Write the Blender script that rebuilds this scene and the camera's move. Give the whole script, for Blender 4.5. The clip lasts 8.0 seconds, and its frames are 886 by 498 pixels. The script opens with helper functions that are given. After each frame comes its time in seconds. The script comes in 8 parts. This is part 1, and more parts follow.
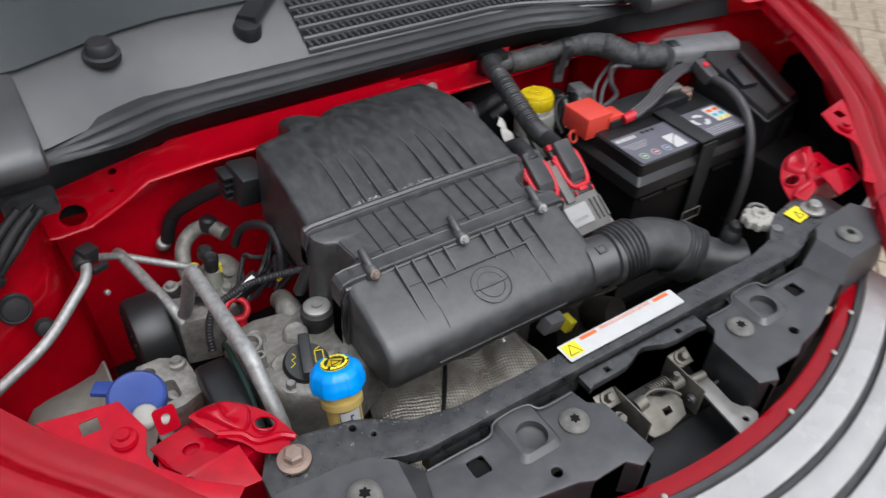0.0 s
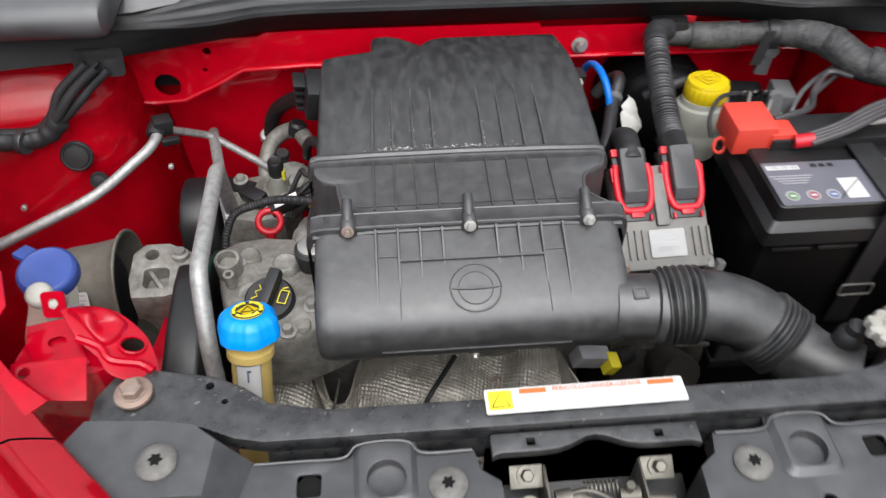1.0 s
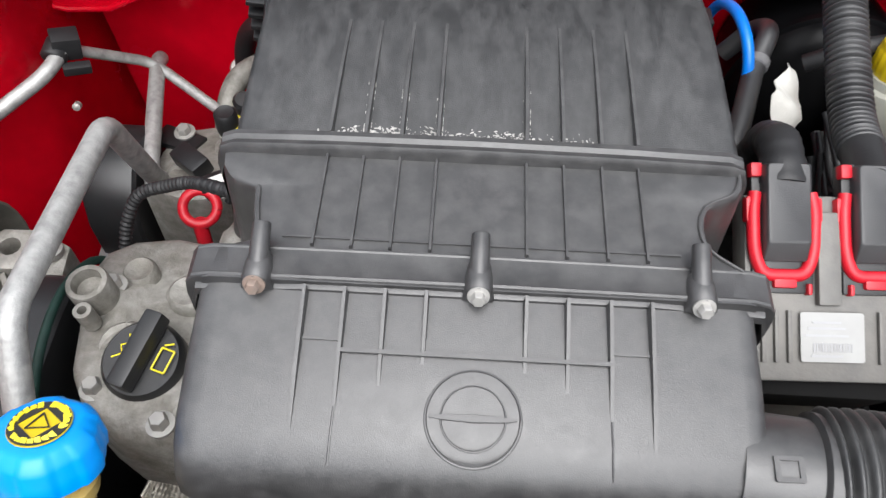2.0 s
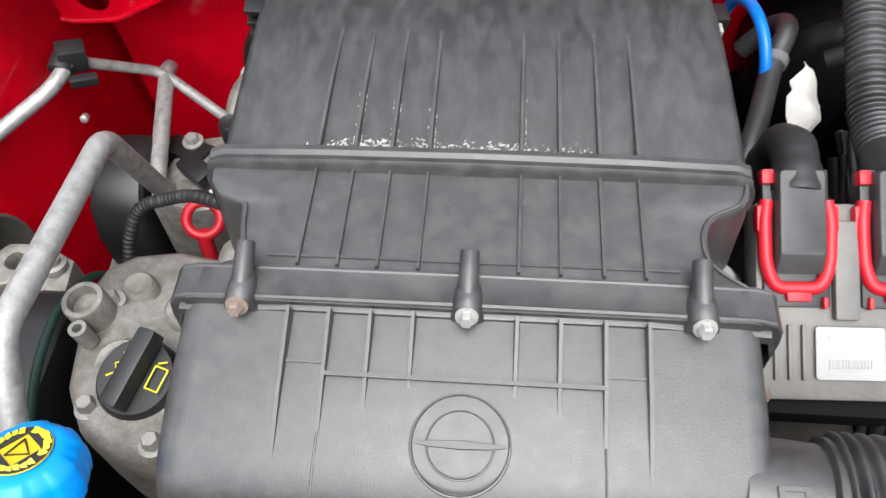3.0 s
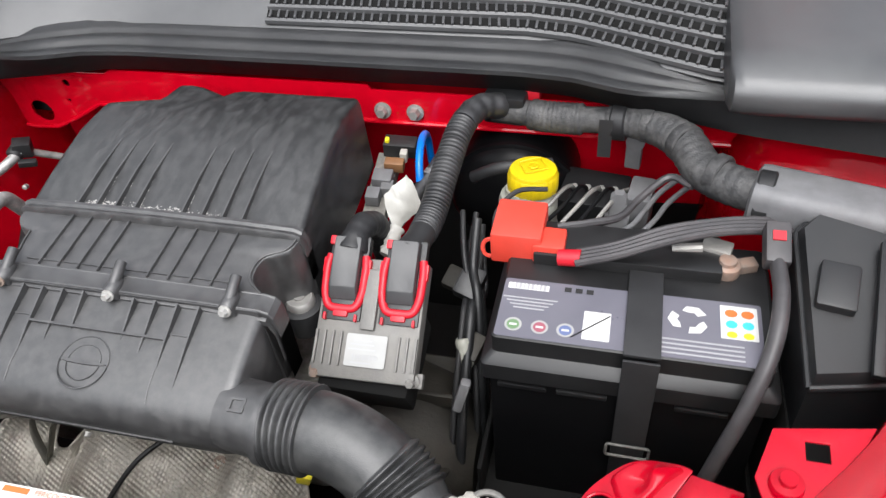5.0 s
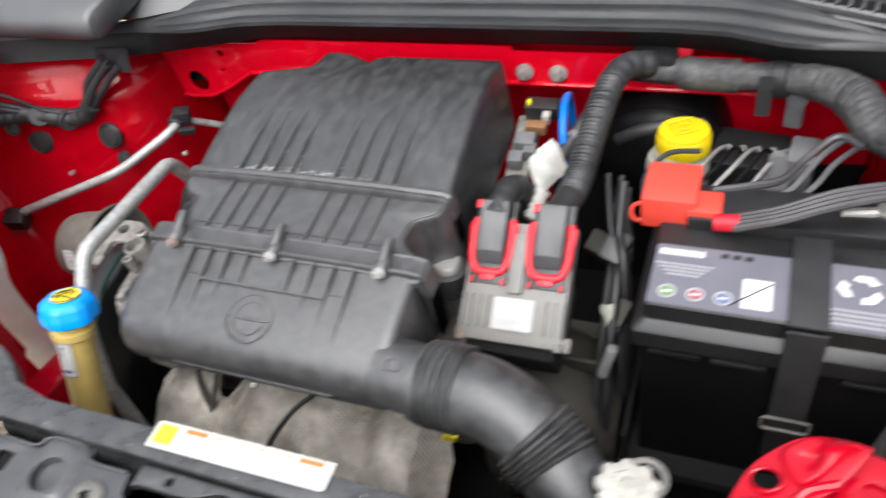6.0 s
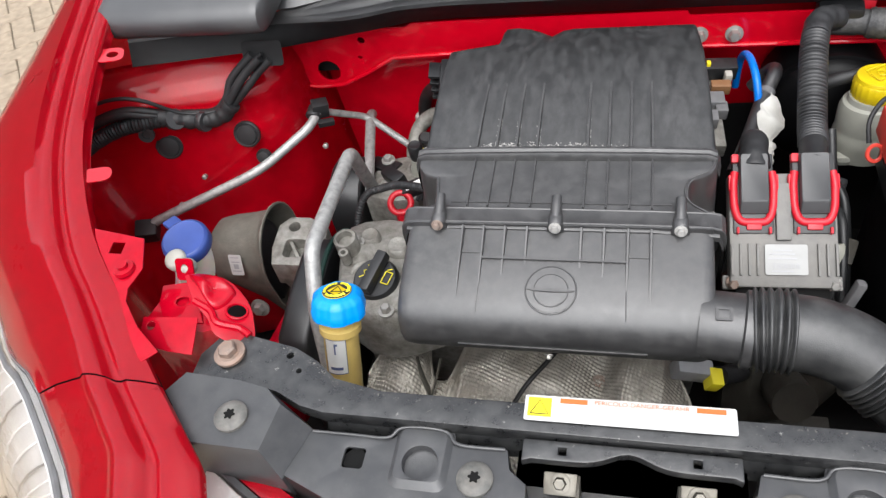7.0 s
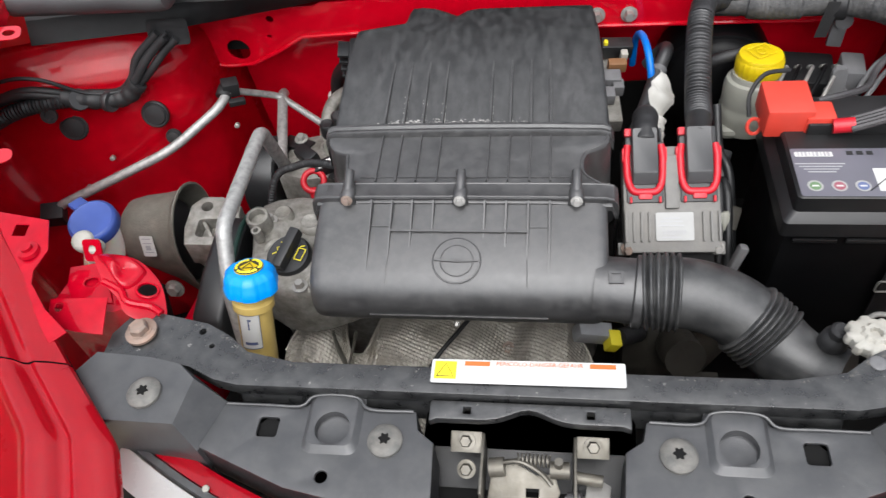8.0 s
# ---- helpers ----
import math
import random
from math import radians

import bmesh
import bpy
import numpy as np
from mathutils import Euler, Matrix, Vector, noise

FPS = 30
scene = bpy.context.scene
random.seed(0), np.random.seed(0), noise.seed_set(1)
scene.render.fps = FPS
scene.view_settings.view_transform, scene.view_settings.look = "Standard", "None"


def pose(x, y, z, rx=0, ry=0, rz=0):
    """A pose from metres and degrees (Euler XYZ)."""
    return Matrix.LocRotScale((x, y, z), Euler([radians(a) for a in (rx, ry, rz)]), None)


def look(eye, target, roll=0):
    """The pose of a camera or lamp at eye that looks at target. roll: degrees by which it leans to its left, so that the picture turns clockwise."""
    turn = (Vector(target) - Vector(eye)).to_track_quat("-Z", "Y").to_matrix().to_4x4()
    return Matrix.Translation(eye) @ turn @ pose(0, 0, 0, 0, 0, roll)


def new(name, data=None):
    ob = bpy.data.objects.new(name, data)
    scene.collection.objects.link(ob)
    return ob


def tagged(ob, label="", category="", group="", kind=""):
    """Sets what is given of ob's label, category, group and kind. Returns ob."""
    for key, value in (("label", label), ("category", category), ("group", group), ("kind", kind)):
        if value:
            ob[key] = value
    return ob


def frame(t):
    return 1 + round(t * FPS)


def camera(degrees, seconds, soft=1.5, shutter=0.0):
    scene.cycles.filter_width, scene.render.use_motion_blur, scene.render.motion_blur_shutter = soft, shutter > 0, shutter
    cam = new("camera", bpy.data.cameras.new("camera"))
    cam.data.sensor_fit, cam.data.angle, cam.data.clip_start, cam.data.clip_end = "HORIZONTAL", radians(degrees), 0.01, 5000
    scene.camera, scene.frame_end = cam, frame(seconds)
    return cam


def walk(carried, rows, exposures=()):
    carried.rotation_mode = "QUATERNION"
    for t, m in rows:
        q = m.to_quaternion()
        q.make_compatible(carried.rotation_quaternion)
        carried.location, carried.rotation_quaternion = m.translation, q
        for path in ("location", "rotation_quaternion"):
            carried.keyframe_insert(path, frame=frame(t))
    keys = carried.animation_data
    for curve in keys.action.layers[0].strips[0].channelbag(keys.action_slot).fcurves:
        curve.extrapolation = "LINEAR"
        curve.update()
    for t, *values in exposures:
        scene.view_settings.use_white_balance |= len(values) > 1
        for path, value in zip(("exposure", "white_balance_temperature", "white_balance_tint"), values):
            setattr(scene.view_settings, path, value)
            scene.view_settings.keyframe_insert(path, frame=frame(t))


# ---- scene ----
# ---- camera and walk ----
cam = camera(61.5, 8.0, soft=1.35, shutter=0.35)
PATH = [
    (0, (-0.443, -0.592, 1.555), (0.43, 0.656, 0.259), 2.8),
    (0.3, (-0.336, -0.572, 1.536), (0.304, 0.742, 0.171), 1.6),
    (0.5, (-0.239, -0.585, 1.525), (0.214, 0.77, 0.125), 0.8),
    (0.7, (-0.165, -0.601, 1.526), (0.162, 0.774, 0.111), 0.9),
    (1, (-0.081, -0.569, 1.501), (0.047, 0.814, 0.062), 0.8),
    (1.2, (-0.048, -0.49, 1.463), (0.016, 0.871, 0.0), 1.3),
    (1.5, (-0.019, -0.361, 1.397), (0.001, 0.956, -0.108), 1.9),
    (1.7, (-0.014, -0.293, 1.328), (-0.025, 0.976, -0.218), 1.8),
    (2.8, (0.0, -0.222, 1.283), (-0.12, 0.989, -0.304), -1.5),
    (3, (0.015, -0.227, 1.296), (-0.129, 0.99, -0.285), -2.9),
    (3.2, (0.031, -0.238, 1.319), (-0.126, 0.984, -0.257), -3.9),
    (3.5, (0.115, -0.32, 1.398), (-0.085, 0.942, -0.141), -5.8),
    (3.7, (0.179, -0.416, 1.438), (-0.078, 0.892, -0.053), -6.9),
    (4, (0.244, -0.504, 1.478), (-0.092, 0.833, 0.029), -8.1),
    (4.2, (0.276, -0.534, 1.49), (-0.085, 0.826, 0.068), -8.3),
    (4.5, (0.333, -0.524, 1.485), (-0.015, 0.866, 0.089), -7.5),
    (4.6, (0.367, -0.503, 1.481), (0.02, 0.896, 0.095), -7.0),
    (4.7, (0.421, -0.467, 1.472), (0.061, 0.945, 0.103), -6.3),
    (5.8, (0.522, -0.383, 1.462), (-0.183, 0.878, 0.079), -13.0),
    (6, (0.453, -0.423, 1.471), (-0.27, 0.81, 0.071), -14.6),
    (6.2, (0.35, -0.47, 1.488), (-0.353, 0.759, 0.076), -15.6),
    (6.5, (0.192, -0.524, 1.514), (-0.44, 0.721, 0.083), -16.0),
    (6.7, (0.128, -0.544, 1.53), (-0.442, 0.721, 0.089), -15.2),
    (7, (0.078, -0.552, 1.534), (-0.407, 0.724, 0.072), -13.6),
    (7.2, (0.059, -0.554, 1.54), (-0.36, 0.723, 0.059), -12.1),
    (7.5, (0.063, -0.56, 1.54), (-0.307, 0.711, 0.04), -11.1),
    (7.7, (0.081, -0.569, 1.539), (-0.255, 0.7, 0.03), -10.4),
    (8, (0.104, -0.574, 1.548), (-0.188, 0.69, 0.027), -9.2),
]
walk(cam, [(t, look(eye, target, roll)) for t, eye, target, roll in PATH],
     [(0, 0.26, 6150, 10), (0.5, 0.58, 6250, 10), (1, 0.68, 6350, 10), (1.7, 0.84, 6350, 10), (3, 1.07, 6350, 10), (3.7, 1.16, 6350, 10), (4.6, 0.95, 6350, 10), (6, 1.13, 6350, 10), (7, 0.84, 6350, 10), (8, 0.72, 6350, 10)])

# ---- sky, sun ----
sky_world = bpy.data.worlds.new("sky")
scene.world = sky_world
sky_world.use_nodes = True
wt = sky_world.node_tree
for n in list(wt.nodes):
    wt.nodes.remove(n)
w_out = wt.nodes.new("ShaderNodeOutputWorld")
w_bg = wt.nodes.new("ShaderNodeBackground")
w_sky = wt.nodes.new("ShaderNodeTexSky")
w_sat = wt.nodes.new("ShaderNodeHueSaturation")
w_sky.sky_type = "NISHITA"
w_sky.sun_disc = False
w_sky.sun_elevation = radians(74)
w_sky.sun_rotation = radians(171)
w_sky.air_density, w_sky.dust_density, w_sky.ozone_density = 1.0, 4.0, 1.0
w_sat.inputs["Saturation"].default_value = 0.22
w_bg.inputs["Strength"].default_value = 0.17
wt.links.new(w_sky.outputs["Color"], w_sat.inputs["Color"])
wt.links.new(w_sat.outputs["Color"], w_bg.inputs["Color"])
wt.links.new(w_bg.outputs["Background"], w_out.inputs["Surface"])

sun_data = bpy.data.lights.new("sun", "SUN")
sun_data.energy, sun_data.angle, sun_data.color = 1.3, radians(50), (1.0, 0.98, 0.95)
sun = new("sun", sun_data)
# overcast, brightest high overhead
sun.matrix_world = look((0.6, -3.8, 5.2), (0.05, 0.1, 0.9))

# ---- materials ----
def mat(name, base, rough=0.5, metal=0.0, vary=0.15, scale=30.0, bump=0.0, bscale=300.0, coat=0.0, dust=0.0, dcol=(0.35, 0.33, 0.30),
        dscale=9.0, spec=0.5, trans=0.0, rvary=0.1, chips=0.0, ccol=(0.4, 0.4, 0.4), cscale=70.0, cmin=0.66, stretch=1.0, clear=1.5):
    """A worn surface: grain at one scale, dust and stains at another, fine relief."""
    m = bpy.data.materials.new(name)
    m.use_nodes = True
    nt = m.node_tree
    b = nt.nodes["Principled BSDF"]
    L = nt.links.new
    geo = nt.nodes.new("ShaderNodeNewGeometry")
    info = nt.nodes.new("ShaderNodeObjectInfo")
    off = nt.nodes.new("ShaderNodeVectorMath")
    off.operation = "ADD"
    L(geo.outputs["Position"], off.inputs[0])
    L(info.outputs["Random"], off.inputs[1])
    n1 = nt.nodes.new("ShaderNodeTexNoise")
    n1.inputs["Scale"].default_value, n1.inputs["Detail"].default_value = scale, 6
    n2 = nt.nodes.new("ShaderNodeTexNoise")
    n2.inputs["Scale"].default_value, n2.inputs["Detail"].default_value, n2.inputs["Roughness"].default_value = dscale, 8, 0.65
    L(off.outputs[0], n1.inputs["Vector"])
    drawn = nt.nodes.new("ShaderNodeVectorMath")
    drawn.operation = "MULTIPLY"
    drawn.inputs[1].default_value = (1.0, stretch, 1.0)
    L(off.outputs[0], drawn.inputs[0])
    L(drawn.outputs[0], n2.inputs["Vector"])
    ramp = nt.nodes.new("ShaderNodeMapRange")
    ramp.inputs["From Min"].default_value, ramp.inputs["From Max"].default_value = 0.3, 0.7
    ramp.inputs["To Min"].default_value, ramp.inputs["To Max"].default_value = 1 - vary, 1 + vary
    L(n1.outputs["Fac"], ramp.inputs["Value"])
    mul = nt.nodes.new("ShaderNodeVectorMath")
    mul.operation = "SCALE"
    mul.inputs[0].default_value = base
    L(ramp.outputs[0], mul.inputs["Scale"])
    col = mul.outputs[0]
    if dust > 0:
        dr = nt.nodes.new("ShaderNodeMapRange")
        dr.inputs["From Min"].default_value, dr.inputs["From Max"].default_value = 0.42, 0.75
        dr.inputs["To Min"].default_value, dr.inputs["To Max"].default_value = 0.0, dust
        L(n2.outputs["Fac"], dr.inputs["Value"])
        mix = nt.nodes.new("ShaderNodeMix")
        mix.data_type = "RGBA"
        L(dr.outputs[0], mix.inputs[0])
        L(col, mix.inputs[6])
        mix.inputs[7].default_value = (*dcol, 1)
        col = mix.outputs[2]
    if chips > 0:
        n4 = nt.nodes.new("ShaderNodeTexNoise")
        n4.inputs["Scale"].default_value, n4.inputs["Detail"].default_value, n4.inputs["Roughness"].default_value = cscale, 8, 0.7
        L(off.outputs[0], n4.inputs["Vector"])
        cr = nt.nodes.new("ShaderNodeMapRange")
        cr.inputs["From Min"].default_value, cr.inputs["From Max"].default_value = cmin, cmin + 0.05
        cr.inputs["To Max"].default_value = chips
        L(n4.outputs["Fac"], cr.inputs["Value"])
        fac = cr.outputs[0]
        mix2 = nt.nodes.new("ShaderNodeMix")
        mix2.data_type = "RGBA"
        L(fac, mix2.inputs[0])
        L(col, mix2.inputs[6])
        mix2.inputs[7].default_value = (*ccol, 1)
        col = mix2.outputs[2]
    L(col, b.inputs["Base Color"])
    rr = nt.nodes.new("ShaderNodeMapRange")
    rr.inputs["From Min"].default_value, rr.inputs["From Max"].default_value = 0.3, 0.7
    rr.inputs["To Min"].default_value, rr.inputs["To Max"].default_value = max(rough - rvary, 0.02), min(rough + rvary, 1)
    L(n2.outputs["Fac"], rr.inputs["Value"])
    L(rr.outputs[0], b.inputs["Roughness"])
    b.inputs["Metallic"].default_value = metal
    b.inputs["Specular IOR Level"].default_value = spec
    b.inputs["Coat Weight"].default_value = coat
    b.inputs["Coat Roughness"].default_value = 0.04
    b.inputs["Coat IOR"].default_value = clear
    b.inputs["Transmission Weight"].default_value = trans
    if bump > 0:
        n3 = nt.nodes.new("ShaderNodeTexNoise")
        n3.inputs["Scale"].default_value, n3.inputs["Detail"].default_value = bscale, 4
        L(geo.outputs["Position"], n3.inputs["Vector"])
        bp = nt.nodes.new("ShaderNodeBump")
        bp.inputs["Strength"].default_value, bp.inputs["Distance"].default_value = bump, 0.002
        L(n3.outputs["Fac"], bp.inputs["Height"])
        L(bp.outputs[0], b.inputs["Normal"])
    return m


RED = mat("red_car_paint", (0.54, 0.0006, 0.013), 0.30, 0.0, 0.02, 60, coat=1.0, dust=0.01, dcol=(0.48, 0.05, 0.06), dscale=6, rvary=0.04, spec=0.05, clear=1.75)
RED_IN = mat("red_bay_paint", (0.57, 0.0006, 0.012), 0.22, 0.0, 0.08, 40, 0.05, 60, coat=0.55, spec=0.1, dust=0.25, dcol=(0.36, 0.004, 0.012), dscale=9, chips=0.35, ccol=(0.50, 0.22, 0.20), cscale=110, cmin=0.73)
# bay paint with dust, its base also darkened to offset strong light on the carriers
CARRP = mat("dusty_darkened_red_paint", (0.40, 0.0006, 0.012), 0.30, 0.0, 0.14, 70, 0.05, 120, coat=0.55, spec=0.04, dust=0.22, dcol=(0.28, 0.016, 0.028), dscale=30, chips=0.4, ccol=(0.55, 0.30, 0.30), cscale=120, cmin=0.70)
BOXP = mat("black_ribbed_plastic", (0.0320, 0.0315, 0.0320), 0.42, 0, 0.20, 90, 0.14, 1500, dust=0.55, dcol=(0.090, 0.088, 0.087), dscale=70, spec=1.0, chips=0.45, ccol=(0.24, 0.235, 0.23), cscale=210, cmin=0.70)
LIDP = mat("dusty_lid_plastic", (0.0130, 0.0133, 0.0137), 0.46, 0, 0.30, 140, 0.18, 1200, dust=0.50, dcol=(0.078, 0.078, 0.079), dscale=95, spec=0.9, chips=0.6, ccol=(0.26, 0.255, 0.25), cscale=190, cmin=0.705, stretch=0.35)
CRUST = mat("dried_white_residue", (0.42, 0.41, 0.39), 0.85, 0, 0.3, 200, 0.4, 900, dust=0.4, dcol=(0.20, 0.19, 0.18), dscale=120)
PLAST = mat("black_plastic", (0.010, 0.0105, 0.0115), 0.42, 0, 0.12, 60, 0.12, 1200, dust=0.25, dcol=(0.04, 0.04, 0.04), dscale=10, spec=0.6)
TRAYP = mat("grey_black_tray_plastic", (0.040, 0.0405, 0.0430), 0.40, 0, 0.15, 50, 0.15, 1200, dust=0.40, dcol=(0.105, 0.105, 0.103), dscale=38, spec=0.9, chips=0.35, ccol=(0.26, 0.25, 0.24), cscale=140, cmin=0.68)
DUCTP = mat("dusty_duct_rubber", (0.022, 0.0222, 0.0228), 0.44, 0, 0.18, 90, 0.15, 900, dust=0.7, dcol=(0.090, 0.090, 0.087), dscale=36, spec=0.8)
SLAMP = mat("black_painted_steel", (0.016, 0.0164, 0.0172), 0.32, 0, 0.12, 40, 0.1, 400, dust=0.45, dcol=(0.105, 0.105, 0.103), dscale=55, spec=1.0, chips=0.7, ccol=(0.34, 0.33, 0.31), cscale=130, cmin=0.635)
COWLP = mat("faded_cowl_plastic", (0.042, 0.043, 0.045), 0.42, 0, 0.10, 30, 0.12, 900, dust=0.4, dcol=(0.10, 0.10, 0.10), dscale=7, spec=1.0)
RUBBER = mat("black_rubber", (0.014, 0.014, 0.015), 0.55, 0, 0.15, 50, 0.1, 500, dust=0.3, dcol=(0.05, 0.05, 0.05), dscale=12)
# near-black for black parts, and for shade painted into holes and recesses
DARK = mat("black_part_and_recess_shade", (0.006, 0.006, 0.006), 0.85, 0, 0.2, 20, dust=0.2, dcol=(0.02, 0.018, 0.015), spec=0.2)
ALU = mat("cast_aluminium", (0.29, 0.28, 0.255), 0.6, 0.4, 0.2, 110, 0.4, 350, dust=0.85, dcol=(0.10, 0.088, 0.068), dscale=34)
PIPE = mat("aluminium_pipe", (0.40, 0.40, 0.39), 0.56, 0.60, 0.28, 130, 0.25, 400, dust=0.85, dcol=(0.46, 0.455, 0.44), dscale=95)
STEEL = mat("zinc_steel", (0.36, 0.35, 0.33), 0.48, 0.6, 0.15, 80, 0.1, 400, dust=0.4, dcol=(0.35, 0.33, 0.30), dscale=40)
RUST = mat("rusty_steel", (0.32, 0.25, 0.21), 0.6, 0.5, 0.2, 120, 0.2, 500, dust=0.6, dcol=(0.30, 0.15, 0.09), dscale=60)
SHIELD = mat("heat_shield_aluminium", (0.43, 0.405, 0.355), 0.42, 0.45, 0.2, 60, 0.2, 300, dust=0.55, dcol=(0.20, 0.17, 0.13), dscale=16)
MOUNT = mat("dull_cast_metal", (0.20, 0.193, 0.165), 0.6, 0.4, 0.15, 60, 0.25, 300, dust=0.5, dcol=(0.16, 0.15, 0.12), dscale=18)
ECUM = mat("ecu_cast_aluminium", (0.142, 0.138, 0.130), 0.55, 0.3, 0.1, 60, 0.15, 400, dust=0.4, dcol=(0.30, 0.28, 0.25), dscale=25)
CONN = mat("dark_grey_connector_plastic", (0.022, 0.022, 0.0235), 0.45, 0, 0.15, 60, 0.15, 1200, dust=0.3, dcol=(0.09, 0.09, 0.09), spec=0.8)
REDP = mat("red_plastic", (0.52, 0.008, 0.02), 0.4, 0, 0.08, 60)
REDCOV = mat("orange_red_plastic", (0.62, 0.052, 0.032), 0.42, 0, 0.08, 40, dust=0.15, dcol=(0.5, 0.12, 0.10))
BLUEP = mat("bright_blue_plastic", (0.0, 0.27, 0.80), 0.38, 0, 0.08, 40)
BLUED = mat("dark_blue_plastic", (0.028, 0.058, 0.24), 0.42, 0, 0.1, 40, dust=0.2, dcol=(0.15, 0.2, 0.4))
YELP = mat("yellow_plastic", (0.64, 0.47, 0.004), 0.42, 0, 0.08, 40, dust=0.15, dcol=(0.45, 0.30, 0.02), dscale=30)
YELL = mat("yellow_paint", (0.78, 0.66, 0.02), 0.5, 0, 0.06, 40)
AMBERT = mat("aged_translucent_plastic", (0.46, 0.33, 0.10), 0.4, 0, 0.12, 40, dust=0.3, dcol=(0.30, 0.22, 0.09))
PAPER = mat("crumpled_paper", (0.42, 0.41, 0.38), 0.6, 0, 0.08, 60, 0.3, 200, dust=0.3, dcol=(0.33, 0.31, 0.27), dscale=40)
MILK = mat("milky_plastic", (0.31, 0.31, 0.27), 0.45, 0, 0.1, 30, dust=0.35, dcol=(0.32, 0.31, 0.25))
WHITE = mat("white_paper", (0.56, 0.56, 0.545), 0.5, 0, 0.05, 50, dust=0.12, dcol=(0.6, 0.58, 0.54))
WHITEP = mat("white_plastic", (0.34, 0.33, 0.295), 0.5, 0, 0.12, 50, dust=0.45, dcol=(0.42, 0.39, 0.33), dscale=60)
ORANGE = mat("orange_print", (0.80, 0.14, 0.03), 0.5, 0, 0.05)
INK = mat("black_print", (0.02, 0.02, 0.02), 0.5, 0, 0.05)
GREYINK = mat("grey_print", (0.35, 0.35, 0.36), 0.5, 0, 0.05)
BATT = mat("black_battery_case", (0.004, 0.004, 0.0045), 0.38, 0, 0.1, 40, dust=0.2, dcol=(0.010, 0.010, 0.010), spec=0.15)
BATTL = mat("battery_lid_plastic", (0.009, 0.009, 0.0095), 0.38, 0, 0.1, 40, dust=0.3, dcol=(0.04, 0.04, 0.04), spec=0.5)
LABELG = mat("grey_violet_label", (0.120, 0.117, 0.142), 0.35, 0, 0.08, 20, dust=0.2, dcol=(0.16, 0.16, 0.18), spec=0.8)
GLASS = mat("dark_glass", (0.02, 0.025, 0.027), 0.05, 0, 0.05, spec=0.5)
LENS = mat("headlamp_reflector", (0.88, 0.88, 0.88), 0.35, 0.0, 0.08, 20, coat=0.5)
YARD = mat("yard_wall", (0.16, 0.13, 0.11), 0.9, 0, 0.25, 12, 0.5, 60, dust=0.4, dcol=(0.10, 0.09, 0.08), dscale=1.5)
PAVE = mat("paver_concrete", (0.34, 0.275, 0.200), 0.85, 0, 0.22, 25, 0.5, 120, dust=0.5, dcol=(0.26, 0.215, 0.165), dscale=2.2)
GRIME = mat("oily_grime", (0.024, 0.022, 0.018), 0.6, 0.1, 0.25, 40, 0.3, 200, dust=0.5, dcol=(0.06, 0.052, 0.04), dscale=14, spec=0.4)
LINER = mat("bonnet_liner", (0.03, 0.03, 0.032), 0.9, 0, 0.2, 40, 0.4, 300, dust=0.3, dcol=(0.05, 0.05, 0.05))
JOINT = mat("joint_sand", (0.17, 0.145, 0.115), 0.9, 0, 0.2, 30, dust=0.3, dcol=(0.1, 0.09, 0.07), dscale=1.1)
BROWN = mat("brown_plastic", (0.22, 0.11, 0.05), 0.5, 0, 0.1, 50)
BLUEH = mat("blue_hose", (0.0, 0.16, 0.62), 0.35, 0, 0.08, 40)
CABLE = mat("grey_black_cable", (0.045, 0.043, 0.045), 0.45, 0, 0.15, 60, dust=0.3, dcol=(0.14, 0.12, 0.12), dscale=25)
GREYP = mat("grey_plastic", (0.15, 0.15, 0.155), 0.5, 0, 0.15, 50, 0.1, 600, dust=0.4, dcol=(0.10, 0.098, 0.092), dscale=30)
LGREY = mat("pale_grey_plastic", (0.30, 0.305, 0.315), 0.5, 0, 0.1, 50, 0.1, 600, dust=0.3, dcol=(0.22, 0.215, 0.20), dscale=40)
TAPE = mat("dusty_cloth_tape", (0.040, 0.040, 0.041), 0.6, 0, 0.25, 120, 0.5, 420, dust=0.75, dcol=(0.125, 0.122, 0.118), dscale=60)
BELT = mat("dark_green_belt", (0.004, 0.030, 0.022), 0.6, 0, 0.2, 80)
GREEN = mat("green_print", (0.10, 0.28, 0.06), 0.5, 0, 0.05)
CYAN = mat("cyan_print", (0.05, 0.45, 0.60), 0.5, 0, 0.05)
CLEAR = mat("clear_lens", (0.97, 0.97, 0.97), 0.03, 0, 0.0, trans=1.0, rvary=0.01, spec=0.12)
LABELW = mat("printed_label", (0.34, 0.34, 0.33), 0.5, 0, 0.05, 50, dust=0.2, dcol=(0.36, 0.35, 0.33), dscale=40)
DULLG = mat("dull_green_print", (0.13, 0.22, 0.11), 0.5, 0, 0.05)
DULLR = mat("dull_red_print", (0.30, 0.09, 0.12), 0.5, 0, 0.05)
DULLB = mat("dull_blue_print", (0.11, 0.14, 0.27), 0.5, 0, 0.05)
TRIMW = mat("silver_white_trim", (0.78, 0.775, 0.765), 0.25, 0.0, 0.06, 20, coat=0.6)
WASHP = mat("milky_white_plastic", (0.84, 0.82, 0.72), 0.4, 0, 0.06, 30, dust=0.2, dcol=(0.72, 0.68, 0.55), dscale=20)
for node in WASHP.node_tree.nodes:
    if node.type == "BSDF_PRINCIPLED":
        node.inputs["Subsurface Weight"].default_value, node.inputs["Subsurface Scale"].default_value = 0.6, 0.03
LABELB = mat("glossy_white_label", (0.80, 0.80, 0.79), 0.35, 0, 0.04, 50)
